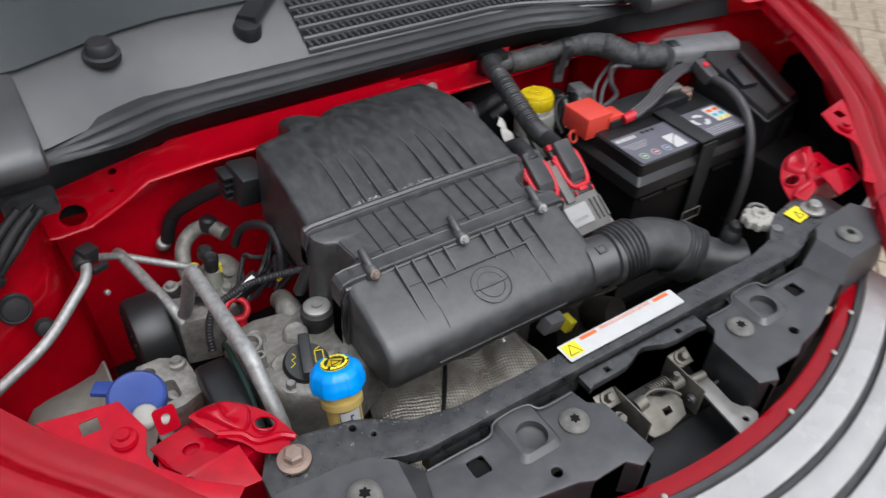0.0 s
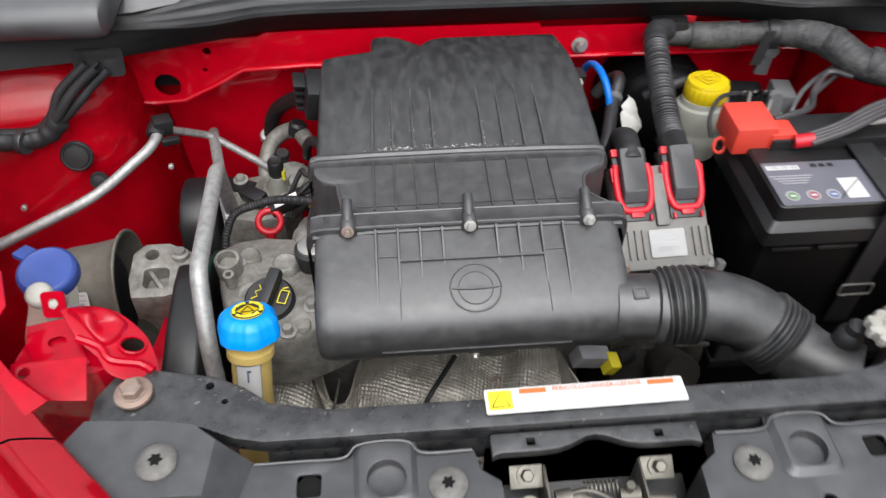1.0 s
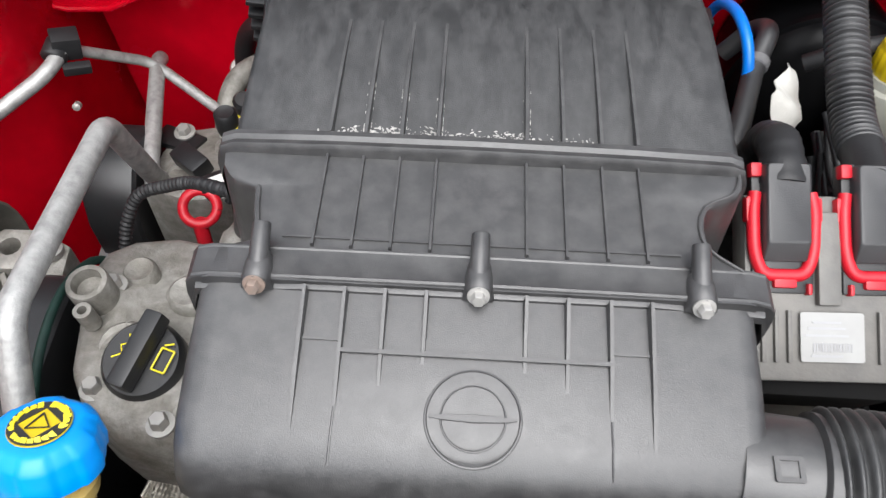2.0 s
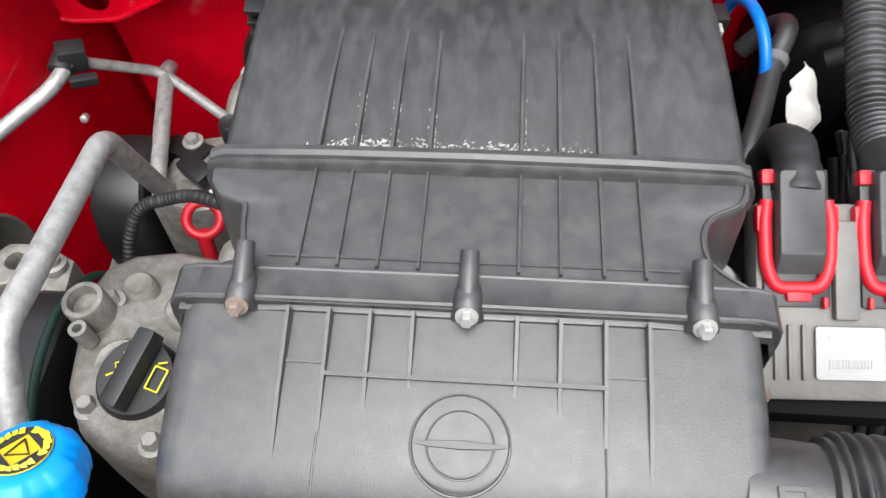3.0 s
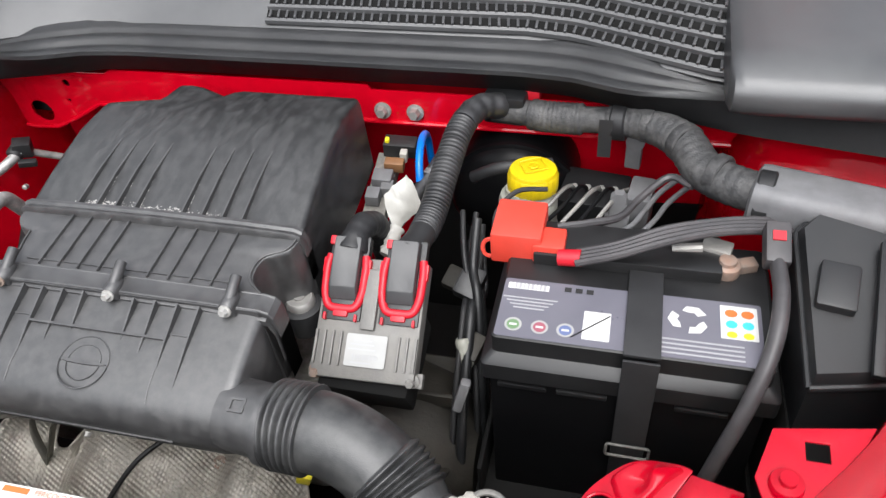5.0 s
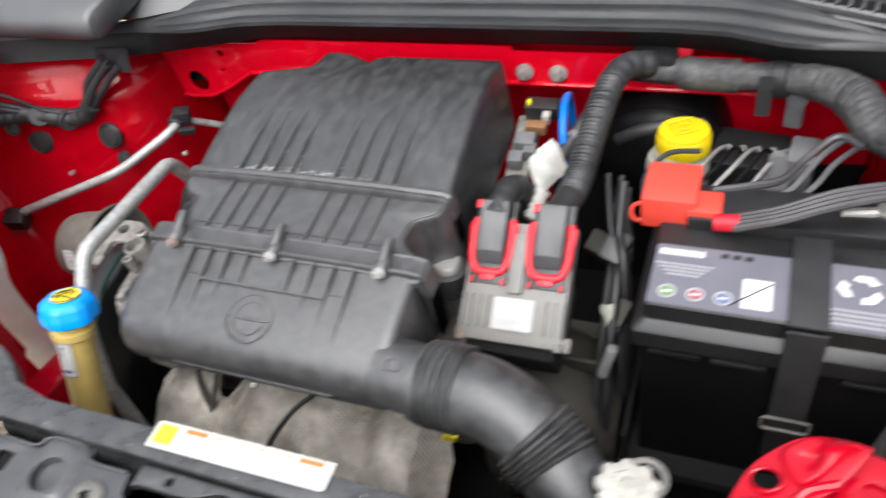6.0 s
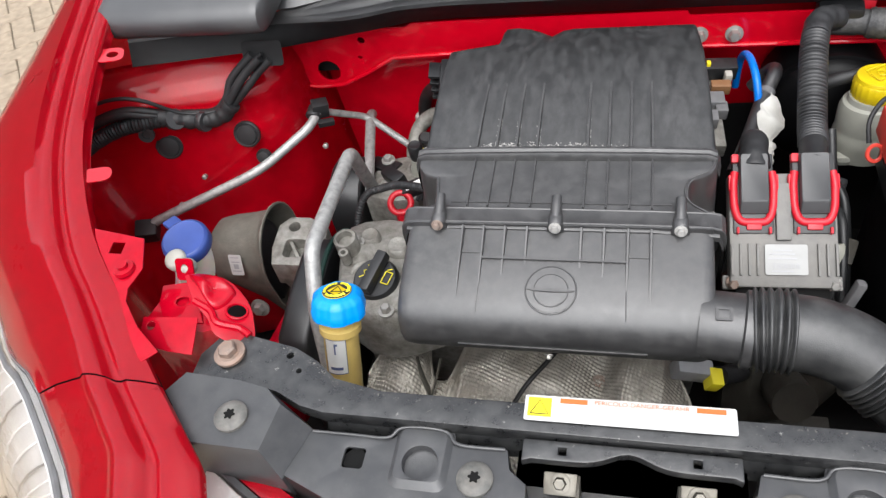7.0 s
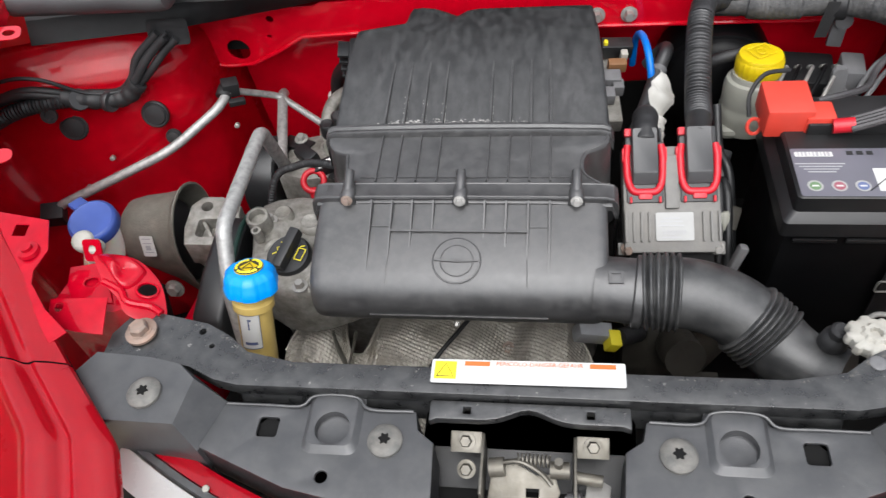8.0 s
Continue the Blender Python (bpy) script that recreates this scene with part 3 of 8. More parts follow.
for name, prof, material, label in (("bonnet_seal", CPROF[:5], RUBBER, "black rubber bonnet seal"), ("cowl_front", CPROF[4:], COWLP, "")):
    bm = mesh()
    loft(bm, [cowl_row(XC - 0.725 + 1.45 * k / 56, prof) for k in range(57)], False)
    bmesh.ops.solidify(bm, geom=list(bm.faces), thickness=0.003)
    part(name, bm, material, car, label, 50)
bm = mesh()
def cowl_pt(u, v):
    x = XC - 0.70 + 1.40 * u
    y = max(seal_line(x).y, 0.33) + 0.022 + v * 0.125
    return Vector((x, y, panel_z(x, y)))
sheet(bm, cowl_pt, 40, 10, 0.003)
cowl = part("cowl_panel", bm, COWLP, car, "faded grey plastic cowl panel")
bm = mesh()
sheet(bm, lambda u, v: Vector((XC - 0.70 + 1.40 * u, max(seal_line(XC - 0.70 + 1.40 * u).y, 0.33) + 0.125 + v * 0.75, 1.078 + v * 0.46)), 20, 8, 0.005)
part("windscreen", bm, GLASS, car, "dark raked windscreen")

# front edge of the body
def front_line(x, z=0.89, out=0.0):
    d = x - XC
    return Vector((x, -0.395 + 0.75 * d * d - out, z))


def front_strip(name, prof, material, label="", x0=-0.36, x1=0.36, n=30):
    bm = mesh()
    rows = [[front_line(XC + x0 + (x1 - x0) * k / n, 0.89, 0) + Vector((0, -a, b)) for a, b in prof] for k in range(n + 1)]
    loft(bm, rows, False)
    bmesh.ops.solidify(bm, geom=list(bm.faces), thickness=0.002)
    return part(name, bm, material, car, label, 50)


front_strip("bumper_flange", [(-0.020, -0.03), (-0.019, 0.0), (-0.012, 0.002), (0.0, 0.001), (0.001, -0.004)], RED, "", -0.41, 0.41, 36)
front_strip("rubber_strip", [(0.001, -0.005), (0.002, 0.004), (0.009, 0.005), (0.011, -0.002)], GREYP, "grey rubber strip", -0.41, 0.41, 36)
front_strip("front_trim", [(0.011, -0.006), (0.013, 0.004), (0.040, 0.007), (0.046, 0.004)], TRIMW, "bright silver-white front trim", -0.40, 0.40)
front_strip("trim_groove", [(0.046, 0.002), (0.047, -0.004), (0.053, -0.005), (0.055, 0.0)], GREYP)
front_strip("front_trim", [(0.055, 0.002), (0.060, 0.005), (0.078, 0.002), (0.084, -0.004)], TRIMW)
front_strip("trim_groove", [(0.084, -0.004), (0.085, -0.012), (0.091, -0.014), (0.094, -0.010)], GREYP)
front_strip("front_trim", [(0.094, -0.008), (0.100, -0.006), (0.118, -0.014), (0.126, -0.024)], TRIMW)
front_strip("trim_groove", [(0.126, -0.024), (0.127, -0.034), (0.133, -0.038), (0.136, -0.034)], GREYP)
front_strip("front_trim", [(0.136, -0.032), (0.15, -0.045), (0.165, -0.11), (0.17, -0.3)], TRIMW)

# underside of the bay and radiator, their near-black colour standing in for deep shade
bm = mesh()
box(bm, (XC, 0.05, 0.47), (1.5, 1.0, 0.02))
part("undertray", bm, DARK, car, "near-black undertray, coloured for the shade deep in the bay")
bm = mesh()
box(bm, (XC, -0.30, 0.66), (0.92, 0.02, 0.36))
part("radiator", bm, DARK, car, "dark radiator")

# raised bonnet, hinged behind the cowl; out of view, added to block sky light
bm = mesh()
def bonnet_pt(u, v):
    x = XC + (u - 0.5) * (1.32 - 0.25 * v * v)
    return Vector((x, 0.72 + 0.23 * v, 1.20 + 0.75 * v + 0.04 * math.sin(3.14 * u)))
sheet(bm, bonnet_pt, 16, 16, 0.012)
bonnet = part("bonnet", bm, RED, car, "raised red bonnet", 60)
bm = mesh()
sheet(bm, lambda u, v: bonnet_pt(0.04 + 0.92 * u, 0.03 + 0.94 * v) + Vector((0, -0.022, -0.003)), 12, 12, 0.004)
part("liner", bm, LINER, bonnet, "dark insulation under the bonnet", 60)

# ---- air filter box ----
airbox = thing("air_filter_box", (0, 0.1, 0.84), "black ribbed plastic air filter box with dusty lid", "air filter box")


def zlid(y):
    """Height of the lid along the car."""
    P = [(-0.2, 0.90), (-0.10, 0.914), (-0.06, 0.929), (0.0, 0.947), (0.10, 0.956), (0.16, 0.972), (0.22, 0.983), (0.27, 0.984), (0.33, 0.972), (0.40, 0.955)]
    for (a, b), (c, d) in zip(P, P[1:]):
        if y <= c:
            return b + (d - b) * (y - a) / (c - a)
    return P[-1][1]


# front shell: a rounded profile run across the car
SHELL = [(0.0, 0.940), (-0.045, 0.928), (-0.080, 0.916), (-0.094, 0.908), (-0.104, 0.895), (-0.108, 0.878), (-0.105, 0.860), (-0.097, 0.847), (-0.080, 0.842), (0.0, 0.836)]
bm = mesh()
rows = []
cy, cz = -0.04, 0.885
for x, k in ((-0.166, 0.86), (-0.164, 0.94), (-0.158, 0.985), (-0.15, 1.0), (0.15, 1.0), (0.156, 0.985), (0.161, 0.94), (0.163, 0.86)):
    rows.append([Vector((x, cy + (y - cy) * k if y < -0.001 else y, cz + (z - cz) * k)) for y, z in SHELL])
loft(bm, rows)
shell = part("front_shell", bm, BOXP, airbox, "", 50)

# middle cover between seam and ridge
bm = mesh()
rows = []
EDGE = {0.0: (0.164, 0.162), 0.020: (0.162, 0.162), 0.0235: (0.152, 0.158), 0.028: (0.140, 0.151), 0.032: (0.139, 0.146), 0.036: (0.1395, 0.142), 0.043: (0.141, 0.1392), 0.052: (0.143, 0.1385), 0.060: (0.1440, 0.1397), 0.0655: (0.1445, 0.1418),
        0.0675: (0.1460, 0.1435), 0.0700: (0.1530, 0.1465), 0.0725: (0.1590, 0.1505), 0.0750: (0.1620, 0.1555), 0.079: (0.1655, 0.1625), 0.085: (0.169, 0.167), 0.099: (0.171, 0.170)}
for y, (wl, wr) in EDGE.items():
    z = zlid(y) - 0.001
    prof = [(-wl - 0.005, 0.84), (-wl - 0.0012, z - 0.022), (-wl, z - 0.0060), (-wl + 0.0014, z - 0.0014), (-wl + 0.0060, z)]
    prof += [(-wl + 0.0060 + (wl + wr - 0.012) * k / 6, z) for k in range(1, 6)]
    prof += [(wr - 0.0060, z), (wr - 0.0014, z - 0.0014), (wr, z - 0.0060), (wr + 0.0012, z - 0.022), (wr + 0.005, 0.84)]
    rows.append([Vector((px, y, pz)) for px, pz in prof])
loft(bm, rows)
cover = part("cover", bm, BOXP, airbox, "", 50)

# rear lid with its cut corner and dipped back edge
bm = mesh()
rows = []
for y in (0.100, 0.105, 0.14, 0.18, 0.22, 0.25, 0.268, 0.277, 0.284, 0.291, 0.298, 0.31, 0.325, 0.338, 0.345, 0.3475, 0.349):
    xl = -0.166 + 0.02 * (y - 0.1)
    if y > 0.262:
        xl = min(-0.10, -0.162 + max(y - 0.278, 0) * 3.0)
    xr = 0.169 - 0.06 * (y - 0.1)
    drop = {0.345: 0.0008, 0.3475: 0.004, 0.349: 0.03}.get(y, 0.0)
    z = zlid(y) - drop
    row = [Vector((xl - 0.004, y, 0.86)), Vector((xl - 0.0008, y, z - 0.016)), Vector((xl, y, z - 0.006)), Vector((xl + 0.0016, y, z - 0.0018))]
    for k in range(17):
        u = k / 16
        x = xl + 0.006 + (xr - xl - 0.012) * u
        dip = 0.011 * math.exp(-((x + 0.035) / 0.014) ** 2) * max(0, (y - 0.30) / 0.045)
        hump = 0.004 * math.exp(-((x + 0.082) / 0.022) ** 2) * max(0, (y - 0.30) / 0.045)
        row.append(Vector((x, y, z - dip + hump)))
    row += [Vector((xr - 0.0016, y, z - 0.0018)), Vector((xr, y, z - 0.006)), Vector((xr + 0.0008, y, z - 0.016)), Vector((xr + 0.004, y, 0.86))]
    rows.append(row)
loft(bm, rows)
lid = part("rear_lid", bm, LIDP, airbox, "dusty stained rear lid", 50)

# ridge lip and the seam flange
bm = mesh()
rows = []
for x, dz in ((-0.176, -0.040), (-0.176, -0.014), (-0.1725, -0.004), (-0.163, 0.0), (-0.10, 0.002), (0.0, 0.003), (0.10, 0.002), (0.160, 0.0), (0.169, -0.004), (0.173, -0.014), (0.173, -0.050)):
    rows.append([Vector((x, y, z + dz)) for y, z in ((0.094, 0.945), (0.094, 0.957), (0.0965, 0.961), (0.100, 0.9605), (0.1015, 0.9595), (0.104, 0.962), (0.108, 0.962), (0.110, 0.958), (0.110, 0.945))])
loft(bm, rows)
part("ridge", bm, BOXP, airbox, "", 35)
bm = mesh()
rows = []
for x, dz in ((-0.176, -0.085), (-0.176, -0.020), (-0.1745, -0.010), (-0.170, -0.004), (-0.160, -0.001), (-0.10, 0.0), (0.0, 0.0005), (0.10, 0.0), (0.160, -0.001), (0.170, -0.004), (0.1745, -0.010), (0.176, -0.020), (0.176, -0.085)):
    rows.append([Vector((x, y, z + dz)) for y, z in ((0.0012, 0.930), (0.0008, 0.9458), (0.0014, 0.9470), (0.0030, 0.9476), (0.0045, 0.9472), (0.0205, 0.9487), (0.0215, 0.9494), (0.0228, 0.9494), (0.0236, 0.9484), (0.0240, 0.930))])
loft(bm, rows)
flange = part("seam_flange", bm, BOXP, airbox, "", 28)
bm = mesh()
rows = []
for x, dz in ((-0.174, -0.06), (-0.1735, -0.022), (-0.168, -0.006), (-0.10, -0.001), (0.10, -0.001), (0.168, -0.006), (0.1735, -0.022), (0.174, -0.06)):
    rows.append([Vector((x, y, z + dz)) for y, z in ((-0.0025, 0.936), (-0.0025, 0.9425), (0.0, 0.9440), (0.003, 0.9440), (0.003, 0.936))])
loft(bm, rows)
part("seam_lip", bm, BOXP, airbox, "", 50)

def ztop(y):
    """Height of the box's top skin: the front shell before the seam, the lid behind it."""
    if y >= 0:
        return zlid(y) - 0.001
    for (a, b), (c, d) in zip(SHELL[:5], SHELL[1:5]):
        if y >= c:
            return b + (d - b) * (y - a) / (c - a)
    return 0.90


# raised ribs
def rib(name, x, y0, y1, h=0.004, w=0.0022, n=6, taper=True, lean=0.0):
    bm = mesh()
    rows = []
    for k in range(n + 1):
        t = k / n
        y = y0 + (y1 - y0) * t
        z = ztop(y)
        hh = h * (1 - t) - 0.0006 * t if taper else h
        xx = x + lean * t
        rows.append([Vector((xx - w, y, z - 0.004)), Vector((xx - w * 0.5, y, z + hh)), Vector((xx + w * 0.5, y, z + hh)), Vector((xx + w, y, z - 0.004))])
    loft(bm, rows)
    return part("rib", bm, BOXP, airbox, "", 30)


XR = (-0.101, -0.0775, -0.054, -0.030, 0.028, 0.052, 0.0765, 0.100)
for i, x in enumerate(XR):
    rib("rib", x, 0.108, 0.232, 0.0075, 0.0021, 12, True, -x * 0.03)
    rib("rib", x, 0.024, 0.096, 0.0032, 0.0015, 4, False)
    y1 = (-0.084, -0.070, -0.054, -0.040, -0.042, -0.052, -0.067, -0.084)[i]
    rib("rib", x, -0.003, y1 - 0.004, 0.0085, 0.0020, 12, True)
bm = mesh()
box(bm, (0.0, -0.0365, ztop(-0.0365) + 0.0014), (0.154, 0.0024, 0.0050), turn(16))
part("rib", bm, BOXP, airbox)
for s in (-1, 1):
    bm = mesh()
    box(bm, (s * 0.089, -0.030, ztop(-0.030) + 0.0004), (0.026, 0.0016, 0.002), turn(16))
    part("rib", bm, BOXP, airbox)
bm = mesh()
box(bm, (0.0, 0.0305, ztop(0.0305) + 0.0004), (0.24, 0.0014, 0.002), turn(5))
part("rib", bm, BOXP, airbox)
# seam bolts in their bosses
for x, m in ((-0.130, RUST), (0.0, BOLT), (0.129, BOLT)):
    bm = mesh()
    lathe(bm, (x, 0.000, 0.9465), (0, 0.90, 0.44), [(0.0060, 0), (0.0058, 0.012), (0.0056, 0.0325), (0.0050, 0.0337), (0.0040, 0.0337), (0.0036, 0.0320)], 22)
    part("boss", bm, BOXP, airbox, "", 50)
    bm = mesh()
    loft(bm, [[Vector((x + 0.0082 * w * math.cos(a), y, z + 0.0078 * w * math.sin(a))) for a in (math.pi * k / 10 for k in range(11))] + [Vector((x - 0.0095 * w, y, z - 0.006)), Vector((x + 0.0095 * w, y, z - 0.006))]
              for y, z, w in ((-0.0042, 0.9468, 0.86), (-0.0032, 0.9470, 1.0), (0.0080, 0.9480, 1.0), (0.0150, 0.9485, 0.86), (0.0175, 0.9480, 0.70))])
    part("boss_foot", bm, BOXP, airbox, "", 50)
    bm = mesh()
    bolt_head(bm, (x, -0.0045, 0.9475), (0, -1, 0.35), 0.0044, 0.006)
    part("bolt", bm, m, airbox)
# shallow creases that run on from two ribs to the front edge
for x in (XR[1], XR[6]):
    bm = mesh()
    tube(bm, [Vector((x * (1 + 0.02 * k / 8), y, ztop(y) + 0.0002)) for k, y in enumerate((-0.066, -0.074, -0.082, -0.088, -0.092, -0.0945))], 0.0007, 6)
    part("crease", bm, BOXP, airbox)
# raised rim along the cover's left step and round the scoop beside the control unit
for edge, s, ys in ((0, -1, (0.030, 0.040, 0.052, 0.0640, 0.0660, 0.0672)), (1, 1, (0.022, 0.028, 0.034, 0.043, 0.052, 0.060, 0.0675, 0.0725, 0.079, 0.088, 0.097))):
    bm = mesh()
    keys = sorted(EDGE)
    line = []
    for y in ys:
        b = next(k for k in keys if k >= y)
        a = keys[max(keys.index(b) - 1, 0)]
        w = EDGE[a][edge] + (EDGE[b][edge] - EDGE[a][edge]) * ((y - a) / (b - a) if b > a else 0)
        line.append(Vector((s * (w - 0.004), y, zlid(y) - 0.0004)))
    tube(bm, spline(line, 0.003), 0.0011, 8)
    part("edge_bead", bm, BOXP, airbox)
# white residue dried in the corner behind the ridge, thickest between the middle ribs
bm = mesh()
crumbs = random.Random(21)
for k in range(520):
    c = crumbs.choice((-0.066, -0.066, -0.062, -0.044, -0.030, -0.010, 0.004, 0.018, 0.030, 0.060, -0.088))
    x = c + crumbs.gauss(0, 0.008)
    y = 0.1105 + abs(crumbs.gauss(0, 0.0034))
    q = 0.00025 + 0.0008 * crumbs.random() ** 3
    m = Matrix.Translation((x, y, zlid(y) + 0.0001)) @ turn(12, 0, 180 * crumbs.random()) @ Matrix.Diagonal((q * (1 + 2.5 * crumbs.random()), q, q * 0.3, 1))
    bmesh.ops.create_icosphere(bm, subdivisions=1, radius=1.0, matrix=m)
for x0 in XR[1:5]:
    for k in range(26):
        y = 0.112 + 0.040 * crumbs.random() ** 1.5
        q = 0.0002 + 0.0005 * crumbs.random() ** 2
        m = Matrix.Translation((x0 + crumbs.choice((-0.0024, 0.0024)), y, zlid(y) + 0.0001)) @ turn(14, 0, 0) @ Matrix.Diagonal((q * 0.6, q * (1 + 3 * crumbs.random()), q * 0.4, 1))
        bmesh.ops.create_icosphere(bm, subdivisions=1, radius=1.0, matrix=m)
part("dried_residue", bm, CRUST, lid, "crumbs of dried white residue", 60)["kind"] = "stuff"
# ring emblem, drawn as a plain ring with a bar
ec = Vector((0.0, -0.0685, ztop(-0.0685) + 0.0006))
ef = turn(17)
bm = mesh()
tilt = ef.to_3x3()
for r, q in ((0.0265, 0.0009), (0.0180, 0.0006)):
    tube(bm, [ec + tilt @ Vector((r * math.cos(a), r * math.sin(a), -0.0001)) for a in (2 * math.pi * k / 48 for k in range(49))], q, 6)
part("emblem_ring", bm, BOXP, airbox)
bm = mesh()
loft(bm, [[ec + tilt @ Vector((x, y * w, z)) for y, z in ((-1, -0.001), (-0.8, 0.0012), (0.8, 0.0012), (1, -0.001))] for x, w in ((-0.0245, 0.0006), (-0.016, 0.0018), (0.0, 0.0026), (0.016, 0.0018), (0.0245, 0.0006))])
part("emblem_bar", bm, BOXP, airbox)
# round cuff of the inlet
bm = mesh()
cyl(bm, (0.150, -0.073, 0.883), (0.200, -0.079, 0.884), 0.035, 28, 0.036)
lathe(bm, (0.190, -0.078, 0.884), (1, -0.12, 0), [(0.035, 0), (0.040, 0.002), (0.040, 0.010), (0.036, 0.012)], 28)
part("inlet_cuff", bm, BOXP, airbox, "", 40)

# ---- intake duct ----
DUCT = [(0.196, -0.078, 0.884), (0.225, -0.080, 0.887), (0.26, -0.084, 0.886), (0.295, -0.094, 0.876), (0.325, -0.112, 0.860), (0.348, -0.132, 0.850), (0.372, -0.150, 0.848), (0.395, -0.165, 0.855)]
def duct_r(run):
    r = 0.038
    if 0.004 < run < 0.0410 or 0.1145 < run < 0.1535:
        r += 0.0050 * (0.5 - 0.5 * math.cos(2 * math.pi * (run - 0.004) / 0.0065)) ** 0.6
    elif run > 0.15:
        r -= min((run - 0.15) * 0.05, 0.008)
    return r


duct = thing("intake_duct", (0.30, -0.10, 0.84), "black corrugated rubber air intake duct", "air duct")
line = spline(DUCT, 0.0008)
runs = [0.0]
for a, b in zip(line, line[1:]):
    runs.append(runs[-1] + (b - a).length)
for name, r0, r1 in (("bellows", 0.0, 0.0415), ("hose", 0.0405, 0.1155), ("bellows", 0.1145, 0.1535), ("hose_end", 0.1525, 9.0)):
    bm = mesh()
    seg = [(p, r) for p, r in zip(line, runs) if r0 <= r <= r1]
    first = seg[0][1]
    tube(bm, [p for p, r in seg], lambda run: duct_r(run + first), 32)
    part(name, bm, DUCTP, duct, "", 60)

# moulded ledge low on the front, and the drain screw
bm = mesh()
box(bm, (0.0, -0.1065, 0.869), (0.20, 0.004, 0.003))
part("ledge", bm, BOXP, airbox, "", 30, 0.001)
bm = mesh()
bolt_head(bm, (-0.002, -0.104, 0.853), (0, -1, -0.4), 0.003, 0.004)
part("drain_screw", bm, STEEL, airbox)
# cuff window and clamp
bm = mesh()
plate(bm, rect_pts(0, 0, 0.016, 0.014, 0.001), 0, 0.002, [rect_pts(0, 0, 0.010, 0.009)], Matrix.Translation((0.170, -0.086, 0.9185)) @ turn(12))
part("cuff_clip", bm, BOXP, airbox)

# ---- slam panel ----
slam = thing("slam_panel", (XC, -0.22, 0.90), "black painted steel bonnet slam panel with scratches", "slam panel")
half = [(-0.352, -0.208), (-0.352, -0.184), (-0.338, -0.160), (-0.315, -0.155), (-0.25, -0.168), (-0.222, -0.182), (-0.198, -0.200), (-0.148, -0.210), (-0.01, -0.210)]
frnt = [(-0.006, -0.238), (-0.20, -0.238), (-0.225, -0.233), (-0.254, -0.220), (-0.287, -0.214)]
right = [mx(p) for p in half[::-1]]
outline = half + right + [mx(p) for p in frnt[::-1]] + frnt
holes = [ring_pts(-0.253, -0.178, 0.004, 8), ring_pts(-0.238, -0.195, 0.003, 8)]
bm = mesh()
plate(bm, outline, 0.933, 0.018, holes)
part("crossmember", bm, SLAMP, slam, "", 30, 0.0035)
bm = mesh()
rows = []
for x in [k * 0.02 - 0.20 for k in range(29)]:
    rows.append([Vector((x, y, z)) for y, z in ((-0.226, 0.915), (-0.237, 0.914), (-0.241, 0.904), (-0.243, 0.890), (-0.226, 0.890))])
loft(bm, rows)
part("front_lip", bm, SLAMP, slam, "", 30)
# bare scuffs and dried dirt along the rear edge
bm = mesh()
rear = [Vector((*p, 0)) for p in half[2:] + right[:-2]]
for k in range(420):
    j = crumbs.randrange(len(rear) - 1)
    p = rear[j].lerp(rear[j + 1], crumbs.random())
    q = 0.0002 + 0.0007 * crumbs.random() ** 4
    m = Matrix.Translation((p.x, p.y - 0.0028 - abs(crumbs.gauss(0, 0.0028)), 0.9332)) @ turn(0, 0, 180 * crumbs.random()) @ Matrix.Diagonal((q * (1 + 2 * crumbs.random()), q, q * 0.2, 1))
    bmesh.ops.create_icosphere(bm, subdivisions=1, radius=1.0, matrix=m)
for k in range(26):
    j = crumbs.randrange(len(rear) - 1)
    p = rear[j].lerp(rear[j + 1], crumbs.random())
    q = 0.001 + 0.004 * crumbs.random() ** 2
    m = Matrix.Translation((p.x, p.y - 0.004 - abs(crumbs.gauss(0, 0.006)), 0.9330)) @ turn(0, 0, crumbs.gauss(0, 40)) @ Matrix.Diagonal((q, 0.00016 + 0.0002 * crumbs.random(), 0.0001, 1))
    bmesh.ops.create_icosphere(bm, subdivisions=1, radius=1.0, matrix=m)
part("dried_dirt", bm, SCREW, slam, "pale scuffs and dried dirt", 60)["kind"] = "stuff"
# stamped middle with two square holes and an arched lower edge
def latch_edge(x):
    return -0.259 + 0.012 * math.exp(-((x - XC) / 0.022) ** 2)


out = [(-0.008, -0.240), (-0.008, -0.262)] + [(-0.008 + 0.184 * k / 24, latch_edge(-0.008 + 0.184 * k / 24)) for k in range(1, 24)] + [(0.176, -0.262), (0.176, -0.240)]
bm = mesh()
plate(bm, out, 0.924, 0.010, [rect_pts(0.027, -0.2495, 0.007, 0.007), rect_pts(0.140, -0.2495, 0.007, 0.007)])
part("latch_bridge", bm, SLAMP, slam, "", 30, 0.002)
bm = mesh()
loft(bm, [[Vector((x, y, z)) for x, y in ((-0.012, -0.36), (-0.012, -0.247), (0.180, -0.247), (0.180, -0.36))] for z in (0.912, 0.80)], False)
bmesh.ops.solidify(bm, geom=list(bm.faces), thickness=0.004)
part("latch_well", bm, PLAST, slam, "", 30)
for p in ((-0.318, -0.183, 0.935), (0.470, -0.190, 0.935)):
    bm = mesh()
    lathe(bm, p, (0, 0, 1), [(0.0165, 0), (0.0165, 0.003), (0.012, 0.0045), (0.012, 0.005)], 24)
    lathe(bm, Vector(p) + Vector((0, 0, 0.004)), (0, 0, 1), [(0.010, 0), (0.010, 0.008), (0.008, 0.010)], 6)
    part("bolt", bm, RUST if p[0] < 0 else STEEL, slam, "rusty hex bolt with washer")

